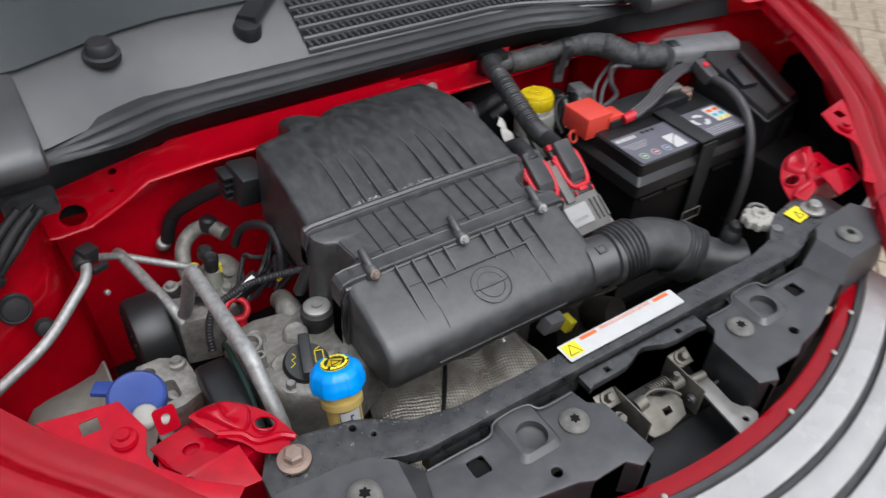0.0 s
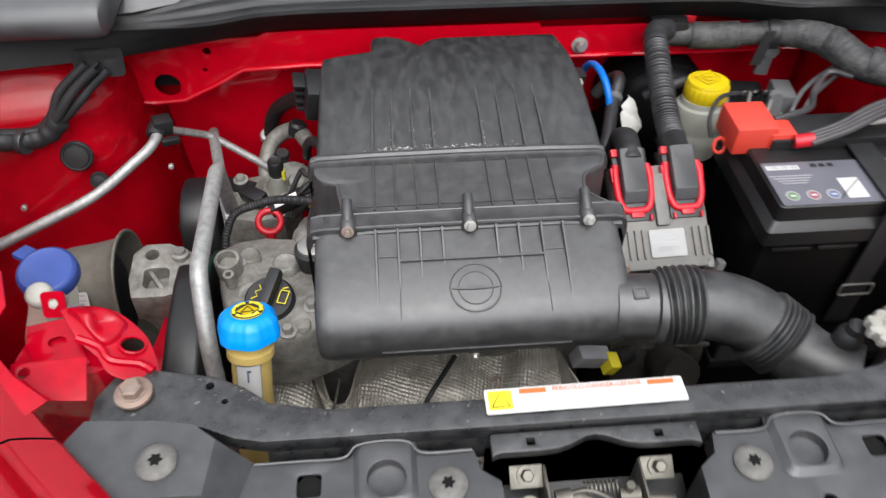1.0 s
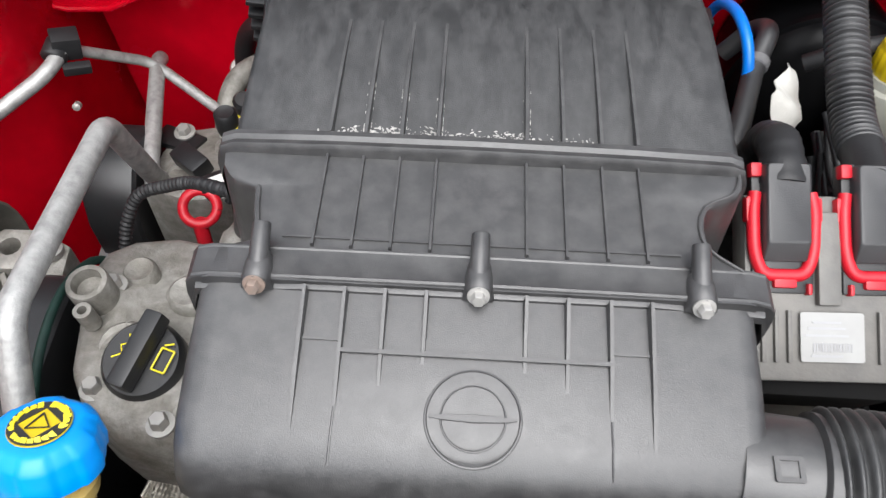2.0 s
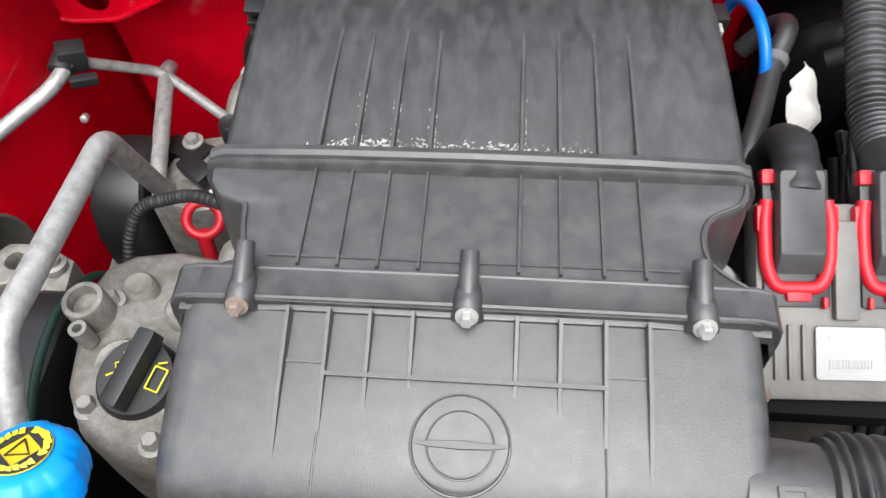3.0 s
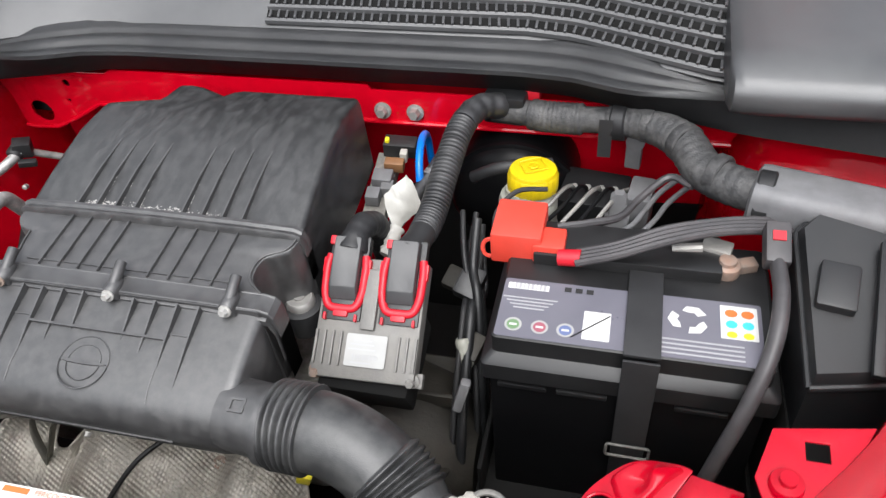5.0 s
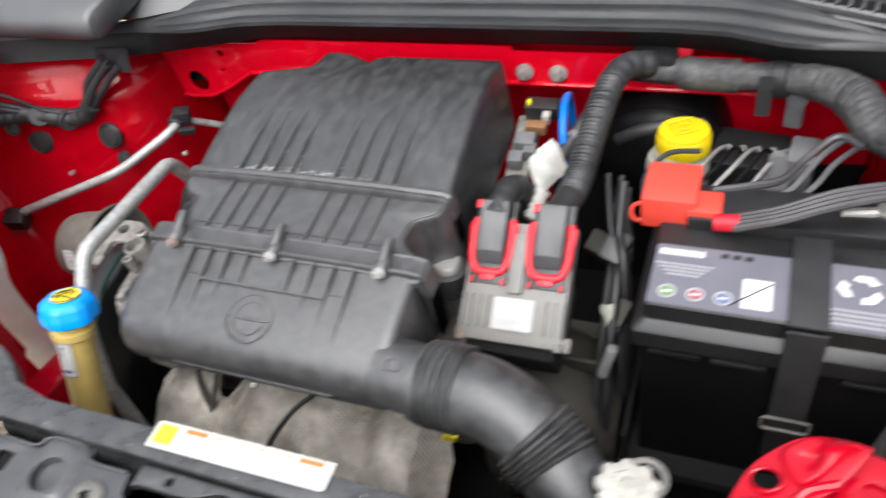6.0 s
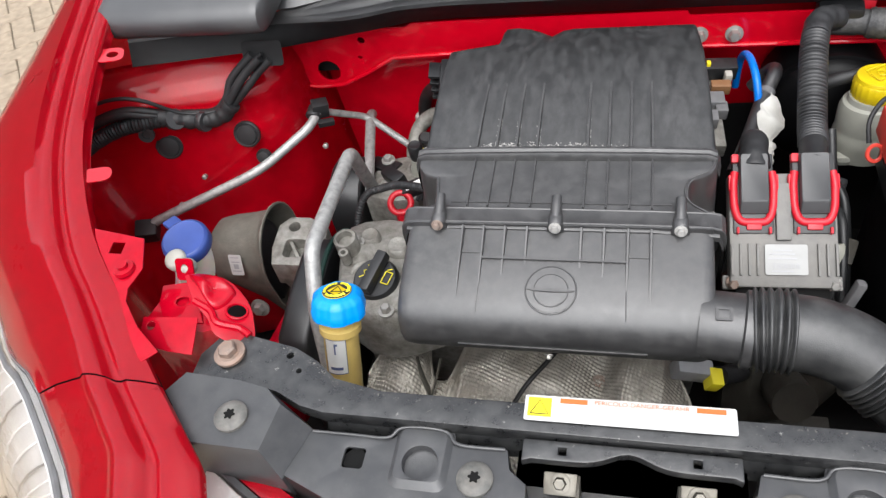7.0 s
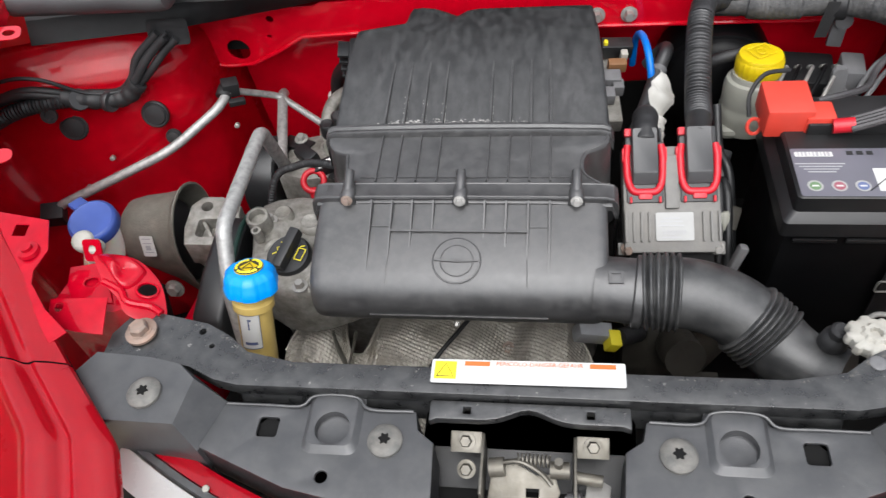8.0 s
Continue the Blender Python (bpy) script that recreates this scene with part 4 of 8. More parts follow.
# ---- plastic covers in front of it, one each side ----
def tray(s):
    t = thing("grille_top_cover", (side_point((-0.18, -0.28, 0.90), s)), "grey-black moulded plastic cover with screws and holes", "plastic cover", "covers over the grille")

    def P(loop):
        return [tuple(side_point((x, y, 0), s).xy) for x, y in loop]

    low = [(-0.212, -0.249), (-0.13, -0.249), (-0.121, -0.238), (-0.080, -0.238), (-0.066, -0.249), (-0.022, -0.249), (-0.018, -0.268), (-0.002, -0.280), (0.002, -0.350), (-0.022, -0.358),
           (-0.034, -0.345), (-0.075, -0.345), (-0.09, -0.338), (-0.135, -0.330), (-0.200, -0.306), (-0.226, -0.296)]
    bm = mesh()
    plate(bm, P(low), 0.916, 0.004, [P(rect_pts(-0.163, -0.272, 0.020, 0.020, 0.003)), P(ring_pts(-0.098, -0.273, 0.0165, 20)), P(ring_pts(-0.101, -0.318, 0.006, 12))])
    part("panel", bm, TRAYP, t, "", 30, 0.0015)
    bm = mesh()
    edge = P(low)
    rows = [[Vector((x, y, 0.9135)), Vector((x, y, 0.862))] for x, y in edge]
    loft(bm, rows, False)
    bmesh.ops.solidify(bm, geom=list(bm.faces), thickness=0.0025)
    part("skirt", bm, TRAYP, t, "", 30)
    bm = mesh()
    tube(bm, spline([side_point(p, s) for p in ((-0.210, -0.2500, 0.9165), (-0.170, -0.2500, 0.9170), (-0.135, -0.2500, 0.9180), (-0.123, -0.2405, 0.9205), (-0.099, -0.2385, 0.9220), (-0.078, -0.2405, 0.9205), (-0.066, -0.2500, 0.9180), (-0.024, -0.2500, 0.9170))], 0.003), 0.0016, 8)
    part("rear_bead", bm, TRAYP, t)
    # raised surround of the pocket, which leans back to the tray's rear edge, and its shallow floor
    c = side_point((-0.099, -0.2655, 0), s)
    hole = side_point((-0.098, -0.273, 0), s)
    bm = mesh()
    plate(bm, rect_pts(c.x, c.y, 0.044, 0.050, 0.007), 0.9225, 0.002, [ring_pts(hole.x, hole.y, 0.0165, 24)])
    part("pocket_rim", bm, TRAYP, t, "", 40, 0.0008)
    bm = mesh()
    loft(bm, [[Vector((x, y, z)) for x, y in rect_pts(c.x, c.y, w, h, r)] for w, h, r, z in ((0.0425, 0.0485, 0.0065, 0.9222), (0.046, 0.052, 0.008, 0.9215), (0.052, 0.060, 0.009, 0.9165), (0.056, 0.064, 0.010, 0.9155))], True, False)
    part("pocket_slope", bm, TRAYP, t, "", 50)
    bm = mesh()
    lathe(bm, Vector((hole.x, hole.y, 0.9130)), (0, 0, 1), [(0.0172, -0.004), (0.0172, 0.0), (0.0150, 0.0004), (0.0135, -0.0002), (0.002, 0.0)], 28)
    part("pocket_floor", bm, TRAYP, t)
    bm = mesh()
    loft(bm, [[Vector((hole.x + r * math.cos(a), hole.y + r * math.sin(a), z)) for a in (6.2832 * k / 24 for k in range(24))] for r, z in ((0.0166, 0.9222), (0.0168, 0.9125))], True, False)
    part("pocket_wall", bm, TRAYP, t)
    # near-black plug below the square hole, in place of the shade inside
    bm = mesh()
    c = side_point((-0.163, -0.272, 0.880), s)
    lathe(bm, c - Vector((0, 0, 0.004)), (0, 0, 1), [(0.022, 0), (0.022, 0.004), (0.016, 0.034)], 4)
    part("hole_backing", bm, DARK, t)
    # raised block by the wing
    top = [(-0.372, -0.250), (-0.350, -0.214), (-0.290, -0.218), (-0.258, -0.224), (-0.238, -0.240), (-0.243, -0.288), (-0.318, -0.287)]
    bot = [(-0.376, -0.252), (-0.354, -0.213), (-0.290, -0.216), (-0.254, -0.221), (-0.210, -0.248), (-0.226, -0.300), (-0.320, -0.292)]
    bm = mesh()
    loft(bm, [[side_point((x, y, 0.945), s) for x, y in top], [side_point((x, y, 0.914), s) for x, y in bot], [side_point((x, y, 0.875), s) for x, y in bot]])
    part("raised_block", bm, TRAYP, t, "", 30, 0.006)
    for x, y, z in ((-0.282, -0.258, 0.945), (-0.047, -0.281, 0.916)):
        bm = mesh()
        c = side_point((x, y, z), s)
        lathe(bm, c, (0, 0, 1), [(0.0165, 0), (0.0165, 0.003), (0.014, 0.0055), (0.008, 0.0065), (0.0065, 0.0062)], 28)
        sc = part("screw", bm, SCREW, t, "dull round torx screw")
        # flat near-black star, drawn for the shade inside the torx socket
        bm = mesh()
        lathe(bm, c + Vector((0, 0, 0.0045)), (0, 0, 1), [(0.0048, 0), (0.0048, 0.0024)], 36, lambda a: 1 + 0.22 * math.cos(6 * a))
        part("torx_recess", bm, DARK, sc)
    return t


for s in (-1, 1):
    tray(s)

# ---- warning sticker ----
sticker = thing("warning_sticker", (0.082, -0.214, 0.933), "white warning sticker with yellow triangle and orange bars", "sticker")
sm = Matrix.Translation((0.0815, -0.2145, 0.9355)) @ turn(0, 0, 0.6)


def flat_on(bm, x, y, w, h, z, m, r=0.0):
    pts = rect_pts(x, y, w, h, r)
    plate(bm, pts, 0, 0.0003, (), m @ Matrix.Translation((0, 0, z)))


bm = mesh()
flat_on(bm, 0, 0, 0.181, 0.0255, 0.0, sm, 0.002)
part("paper", bm, WHITE, sticker)
bm = mesh()
flat_on(bm, -0.077, 0.001, 0.021, 0.019, 0.0004, sm)
part("yellow_square", bm, YELL, sticker)
for x in (-0.047, 0.070):
    bm = mesh()
    flat_on(bm, x, 0.0085, 0.024, 0.0048, 0.0004, sm)
    part("orange_bar", bm, ORANGE, sticker)

sub = bpy.data.curves.new("lettering", "FONT")
sub.body = "PERICOLO-DANGER-GEFAHR"
sub.size = 0.0062
sub.align_x, sub.align_y = "CENTER", "CENTER"
txt = bpy.data.objects.new("lettering", sub)
scene.collection.objects.link(txt)
words = bpy.data.meshes.new_from_object(txt.evaluated_get(bpy.context.evaluated_depsgraph_get()))
bpy.data.objects.remove(txt)
words.materials.append(ORANGE)
words.transform(sm @ Matrix.Translation((0.0115, 0.0085, 0.0006)))
wob = new("lettering", words)
wob.parent = sticker
wob.matrix_parent_inverse = HOME[sticker.name].inverted()
bm = mesh()
tube(bm, [sm @ Vector(p) for p in ((-0.085, -0.006, 0.0006), (-0.069, -0.006, 0.0006), (-0.077, 0.008, 0.0006), (-0.085, -0.006, 0.0006))], 0.0005, 4)
part("triangle", bm, INK, sticker)

# ---- battery ----
battery = thing("battery", (0.51, 0.115, 0.62), "black car battery with grey label, strapped in its tray", "battery")
BX0, BX1, BY0, BY1 = 0.368, 0.652, 0.034, 0.215
bm = mesh()
box(bm, ((BX0 + BX1) / 2, (BY0 + BY1) / 2, 0.745), (BX1 - BX0 - 0.016, BY1 - BY0 - 0.014, 0.23))
part("case", bm, BATT, battery, "", 30, 0.004)
bm = mesh()
cx, cy2 = (BX0 + BX1) / 2, (BY0 + BY1) / 2
rows = []
for z, g in ((0.848, 0.0), (0.870, 0.0), (0.874, -0.003), (0.880, -0.010), (0.902, -0.010), (0.905, -0.013)):
    w, h = (BX1 - BX0) / 2 + g, (BY1 - BY0) / 2 + g
    rows.append([Vector((x, y, z)) for x, y in rect_pts(cx, cy2, 2 * w, 2 * h, 0.006)])
loft(bm, rows)
part("lid", bm, BATTL, battery, "", 30)
bm = mesh()
box(bm, (cx - 0.01, 0.175, 0.912), (0.19, 0.055, 0.016))
part("filler_cover", bm, BATTL, battery, "", 30, 0.003)
bm = mesh()
plate(bm, rect_pts(0.506, 0.083, 0.250, 0.078, 0.003), 0.9062, 0.0004)
blabel = part("label", bm, LABELG, battery, "grey violet printed label")
for name, x, y, w, h, m in (("barcode", 0.406, 0.112, 0.042, 0.008, WHITE), ("bin_symbol", 0.478, 0.070, 0.026, 0.036, WHITE), ("pictogram_panel", 0.610, 0.096, 0.034, 0.042, WHITE)):
    bm = mesh()
    plate(bm, rect_pts(x, y, w, h, 0.001), 0.9067, 0.0004)
    part(name, bm, m, blabel)
strap = thing("battery_strap", (0.522, 0.12, 0.905), "black rubber strap over the battery", "strap")
for name, c, d in (("top_band", (0.522, cy2, 0.9095), (0.034, BY1 - BY0 - 0.004, 0.004)), ("front_band", (0.522, BY0 - 0.002, 0.80), (0.034, 0.003, 0.215))):
    bm = mesh()
    box(bm, c, d)
    part(name, bm, RUBBER, strap, "", 30, 0.001)
bm = mesh()
tube(bm, rounded([Vector((0.522 + a, BY0 - 0.006, b)) for a, b in ((0.0, 0.772), (-0.022, 0.772), (-0.022, 0.752), (0.022, 0.752), (0.022, 0.772), (0.0, 0.772))], 0.004), 0.0016, 8)
part("buckle", bm, SCREW, strap, "steel wire buckle")

# red terminal cover
redc = thing("terminal_cover", (0.387, 0.185, 0.90), "orange-red plastic cover on the positive terminal", "terminal cover")
bm = mesh()
box(bm, (0.385, 0.185, 0.915), (0.055, 0.062, 0.040))
box(bm, (0.420, 0.168, 0.912), (0.034, 0.034, 0.030))
part("cap", bm, REDCOV, redc, "", 30, 0.004)

# ---- engine control unit ----
ecu = thing("engine_control_unit", (0.245, 0.06, 0.84), "grey cast aluminium engine control unit with white label", "control unit")
eu = Matrix.Translation((0.2435, 0.0705, 0.870)) @ turn(33, 0, 2)
bm = mesh()
box(bm, (0, 0, 0), (0.113, 0.130, 0.024))
bmesh.ops.transform(bm, matrix=eu, verts=bm.verts)
part("housing", bm, ECUM, ecu, "", 30, 0.003)
bm = mesh()
flat_on(bm, 0.002, -0.034, 0.044, 0.034, 0.0155, eu, 0.002)
part("label", bm, LABELW, ecu)
for x in (-0.031, 0.032):
    cm = eu @ Matrix.Translation((x, 0.0415, 0.010))
    plug = thing("wiring_plug", cm.translation, "dark grey wiring plug with red locking lever", "wiring plug", "plugs on the control unit")
    bm = mesh()
    loft(bm, [[cm @ Vector((px, py, z)) for px, py in rect_pts(0, 0.010 + oy, w, h, 0.0025)] for w, h, oy, z in ((0.031, 0.068, 0, -0.008), (0.031, 0.068, 0, 0.0085), (0.0295, 0.0560, 0.0050, 0.0158), (0.0280, 0.0540, 0.0055, 0.0166))])
    part("cover", bm, CONN, plug, "", 40)
    bm = mesh()
    box(bm, cm @ Vector((0, 0.000, -0.001)), (0.043, 0.092, 0.012), eu.to_3x3().to_4x4())
    part("socket", bm, PLAST, plug, "", 30, 0.002)
    bm = mesh()
    lev = [(-0.0195, 0.024, 0.006), (-0.0215, 0.010, 0.007), (-0.0205, -0.018, 0.006), (-0.015, -0.0335, 0.0055), (0.015, -0.0335, 0.0055), (0.0205, -0.018, 0.006), (0.0215, 0.010, 0.007), (0.0195, 0.024, 0.006)]
    tube(bm, [cm @ p for p in rounded(lev, 0.012)], 0.0046, 10)
    lever = part("lever", bm, REDP, plug)
    for px, py, w, h in ((-0.0225, 0.012, 0.008, 0.018), (0.0225, 0.012, 0.008, 0.018), (0, -0.0375, 0.016, 0.010), (-0.019, 0.040, 0.008, 0.010), (-0.017, -0.043, 0.003, 0.008), (0.017, -0.043, 0.003, 0.008)):
        bm = mesh()
        box(bm, cm @ Vector((px, py, 0.0045)), (w, h, 0.009), eu.to_3x3().to_4x4())
        part("lug", bm, REDP, lever, "", 30, 0.002)

# ---- engine ----
engine = thing("engine", (-0.10, 0.10, 0.60), "grey aluminium engine with black timing cover", "engine")
bm = mesh()
box(bm, (-0.06, 0.090, 0.66), (0.46, 0.15, 0.17))
part("cylinder_head", bm, ALU, engine, "", 30, 0.02)
ocap = thing("oil_filler_cap", (-0.228, 0.009, 0.83), "black oil filler cap with yellow symbols", "filler cap")
bm = mesh()
lathe(bm, (-0.228, 0.009, 0.80), (0, -0.25, 1), [(0.028, 0), (0.028, 0.03), (0.029, 0.032), (0.029, 0.044), (0.026, 0.048)], 32)
part("cap", bm, PLAST, ocap)

# ---- coolant filler ----
cool = thing("coolant_bottle", (-0.228, -0.11, 0.75), "yellowed coolant filler bottle with bright blue cap", "bottle")
bm = mesh()
BOT, BTOP = Vector((-0.244, -0.182, 0.70)), Vector((-0.2305, -0.104, 0.900))
cyl(bm, BOT, BTOP, 0.0198, 28)
part("bottle", bm, AMBERT, cool)
bm = mesh()
lathe(bm, (-0.2305, -0.1005, 0.9035), (0.05, 0.33, 0.95), [(0.0275, 0), (0.0292, 0.0012), (0.0298, 0.010), (0.0288, 0.0125), (0.0280, 0.0190), (0.0268, 0.0225), (0.0225, 0.0268), (0.0205, 0.0278), (0.018, 0.0281)], 96, lambda a: 1 + 0.040 * min(max(math.cos(6 * a + 0.5) * 4 + 1.0, -0.4), 1))
part("cap", bm, BLUEP, cool)

# ---- brake fluid reservoir ----
res = thing("brake_fluid_reservoir", (0.378, 0.30, 0.80), "milky brake fluid reservoir with yellow cap", "reservoir")
bm = mesh()
lathe(bm, (0.376, 0.30, 0.79), (0, 0.1, 1), [(0.036, 0), (0.038, 0.02), (0.0385, 0.035), (0.0365, 0.039), (0.0372, 0.044), (0.0372, 0.070), (0.0345, 0.0785), (0.030, 0.081), (0.0285, 0.088)], 32)
part("tank", bm, MILK, res)
bm = mesh()
lathe(bm, (0.381, 0.312, 0.879), (0, 0.1, 1), [(0.0295, 0), (0.0300, 0.021), (0.0285, 0.0245), (0.020, 0.0250)], 48)
part("cap", bm, YELP, res)

# ---- bonnet latch ----
latch = thing("bonnet_latch", (XC, -0.29, 0.86), "yellow-zinc steel bonnet latch with spring", "latch")
for s in (-1, 1):
    x0 = 0.0245 if s < 0 else 2 * XC - 0.0245
    bm = mesh()
    box(bm, (x0, -0.262, 0.884), (0.030, 0.020, 0.0025), turn(30))
    box(bm, (x0 - s * 0.0165, -0.285, 0.868), (0.0025, 0.06, 0.045))
    part("bracket", bm, BRASS, latch, "", 30, 0.001)
    bm = mesh()
    bolt_head(bm, (x0, -0.262, 0.886), (0, -0.5, 0.87), 0.006, 0.009)
    part("bolt", bm, BRASS, latch)
    if s < 0:
        bm = mesh()
        bolt_head(bm, (x0 + 0.001, -0.284, 0.872), (0, -0.5, 0.87), 0.006, 0.009)
        part("bolt", bm, BRASS, latch)
bm = mesh()
plate(bm, [(-0.036, -0.014), (-0.033, 0.008), (-0.024, 0.018), (-0.008, 0.020), (0.010, 0.010), (0.026, 0.012), (0.032, -0.004), (0.026, -0.020), (-0.006, -0.026), (-0.028, -0.024)], 0, 0.004, [rect_pts(0.006, -0.006, 0.012, 0.008)],
      Matrix.Translation((XC - 0.002, -0.296, 0.868)) @ turn(28))
part("hook_plate", bm, BRASS, latch, "", 30, 0.001)
bm = mesh()
tube(bm, spline([(0.052, -0.283, 0.884), (0.075, -0.281, 0.889), (0.095, -0.289, 0.885), (0.106, -0.299, 0.880)], 0.004), 0.0035, 8, 0.6)
part("pawl", bm, BRASS, latch)
bm = mesh()
coil = [Vector((0.074 + 0.030 * k / 72, -0.278 + 0.0055 * math.cos(k * 2 * math.pi / 9), 0.886 + 0.0055 * math.sin(k * 2 * math.pi / 9))) for k in range(73)]
tube(bm, coil, 0.0009, 5)
part("spring", bm, BRASS, latch)
bm = mesh()
cyl(bm, (0.048, -0.285, 0.880), (0.062, -0.284, 0.882), 0.009, 16)
part("pivot", bm, BRASS, latch)
bm = mesh()
cyl(bm, (0.104, -0.284, 0.880), (0.122, -0.284, 0.880), 0.008, 16)
part("pivot", bm, BRASS, latch)
bm = mesh()
cyl(bm, (0.112, -0.283, 0.884), (0.112, -0.283, 0.897), 0.004, 10)
part("pin", bm, BRASS, latch)
bm = mesh()
cyl(bm, (0.118, -0.304, 0.866), (0.175, -0.304, 0.870), 0.0022, 8)
lathe(bm, (0.120, -0.304, 0.866), (1, 0, 0.05), [(0.005, 0), (0.006, 0.004), (0.006, 0.012), (0.004, 0.014)], 10)
part("release_cable", bm, CABLE, latch)
bm = mesh()
plate(bm, [(0.138, -0.292), (0.150, -0.288), (0.160, -0.294), (0.155, -0.335), (0.160, -0.345), (0.168, -0.350), (0.169, -0.362), (0.160, -0.370), (0.128, -0.372)], 0.874, 0.004, [ring_pts(0.150, -0.360, 0.004, 10)])
part("lever", bm, STEEL, latch, "pale steel release lever", 30, 0.001)
bm = mesh()
cyl(bm, (0.128, -0.290, 0.880), (0.152, -0.293, 0.881), 0.0055, 16)
part("lever_roll", bm, BRASS, latch)
bm = mesh()
sheet(bm, lambda u, v: Vector((-0.012 + 0.192 * u, -0.25 - 0.14 * v, 0.845 - 0.025 * math.sin(v * 2.4) + 0.02 * v)), 6, 8, 0.003)
single("splash_guard", bm, PLAST, "black plastic guard below the bonnet latch", "plastic guard", smooth=60)

# ---- red headlamp carriers, one each side ----
def carrier(s):
    t = thing("headlamp_carrier", side_point((-0.40, -0.13, 0.90), s), "red stamped steel headlamp carrier with holes", "bracket", "headlamp carriers")

    def P(loop):
        return [tuple(side_point((x, y, 0), s).xy) for x, y in loop]

    def stamped(name, loop, z, thick, holes, fz, bev=0.0015):
        bm = mesh()
        plate(bm, P(loop), z, thick, [P(h) for h in holes])
        for v in bm.verts:
            x = v.co.x if s < 0 else 2 * XC - v.co.x
            v.co.z += fz(x, v.co.y)
        return part(name, bm, CARRP, t, "", 30, bev)

    stamped("wing_tab", [(-0.509, -0.070), (-0.440, -0.081), (-0.427, -0.118), (-0.435, -0.142), (-0.431, -0.157), (-0.405, -0.185), (-0.372, -0.209), (-0.387, -0.222), (-0.46, -0.160)], 0.992, 0.002,
            [rect_pts(-0.469, -0.094, 0.016, 0.014)], lambda x, y: (y + 0.1) * 0.18)
    bm = mesh()
    c = side_point((-0.447, -0.121, 0.989), s)
    lathe(bm, c, (0, 0, 1), [(0.012, 0), (0.011, 0.004), (0.006, 0.005), (0.006, 0.009)], 18)
    part("stud", bm, CARRP, t)
    fl = [(-0.390, -0.109), (-0.381, -0.104), (-0.352, -0.100), (-0.330, -0.111), (-0.312, -0.131), (-0.302, -0.168), (-0.339, -0.166), (-0.353, -0.150), (-0.371, -0.136)]
    fl = [tuple(p.xy) for p in spline([(*p, 0) for p in fl + fl[:1]], 0.006)][:-1]
    stamped("flange", fl, 0.951, 0.002, [ring_pts(-0.3265, -0.1345, 0.0085, 14, 1.2)], lambda x, y: -(x + 0.35) * 0.35 + (y + 0.13) * 0.15)
    dome = [(-0.384, -0.110), (-0.376, -0.1055), (-0.352, -0.1020), (-0.334, -0.1125), (-0.335, -0.121), (-0.340, -0.132), (-0.349, -0.139), (-0.362, -0.130), (-0.373, -0.118)]
    dome = [tuple(p.xy) for p in spline([(*p, 0) for p in dome + dome[:1]], 0.004)][:-1]
    bm = mesh()
    cx, cy = -0.360, -0.116
    rows = []
    for g, dz in ((1.0, -0.001), (0.96, 0.0022), (0.91, 0.0046), (0.84, 0.0062), (0.72, 0.0072), (0.45, 0.0082), (0.1, 0.0086)):
        rows.append([side_point((cx + (x - cx) * g, cy + (y - cy) * g, 0.9515 + dz - (x + 0.35) * 0.35 + (y + 0.13) * 0.15), s) for x, y in dome])
    loft(bm, rows)
    part("pressed_dome", bm, CARRP, t, "", 60)
    bm = mesh()
    tube(bm, [side_point(Vector((-0.3265 + 0.0108 * math.cos(a), -0.1345 + 0.0092 * math.sin(a), 0.952 - (-0.3265 + 0.0108 * math.cos(a) + 0.35) * 0.35)), s) for a in (6.2832 * k / 20 for k in range(21))], 0.0013, 6)
    part("hole_rim", bm, CARRP, t)
    bm = mesh()
    tube(bm, spline([side_point(p, s) for p in ((-0.372, -0.134, 0.957), (-0.352, -0.141, 0.951), (-0.342, -0.152, 0.946), (-0.318, -0.152, 0.938), (-0.306, -0.158, 0.934))], 0.005), 0.004, 8)
    part("bead", bm, CARRP, t)
    stamped("plateau", [(-0.430, -0.106), (-0.392, -0.098), (-0.372, -0.133), (-0.362, -0.150), (-0.41, -0.150), (-0.424, -0.13)], 0.943, 0.002, [ring_pts(-0.397, -0.125, 0.006, 12, 1.4)], lambda x, y: (y + 0.12) * 0.1)
    stamped("front_plate", [(-0.424, -0.157), (-0.359, -0.154), (-0.353, -0.194), (-0.385, -0.192), (-0.418, -0.186)], 0.952, 0.002, [ring_pts(-0.411, -0.166, 0.005, 10)], lambda x, y: (y + 0.17) * 0.25)
    bm = mesh()
    rows = [[side_point((x, y, z), s) for x, y in ((-0.435, -0.16), (-0.425, -0.105), (-0.385, -0.10), (-0.335, -0.150), (-0.358, -0.160), (-0.424, -0.158))] for z in ((0.938, 0.80) if s < 0 else (0.938, 0.89))]
    loft(bm, rows)
    part("leg", bm, CARRP, t, "", 30, 0.003)
    if s < 0:
        bm = mesh()
        m = Matrix.Translation((-0.407, -0.088, 0.952)) @ turn(60, 0, 0)
        plate(bm, rect_pts(0, 0, 0.022, 0.026, 0.004), 0, 0.002, [ring_pts(0, 0.002, 0.0045, 10)], m)
        part("clip_tab", bm, CARRP, t)
    # frame side member below
    if s < 0:
        bm = mesh()
        box(bm, (-0.372, -0.03, 0.685), (0.05, 0.28, 0.12), turn(0, 0, -8))
        part("side_member", bm, CARRP, t, "", 30, 0.01)
    return t


for s in (-1, 1):
    carrier(s)

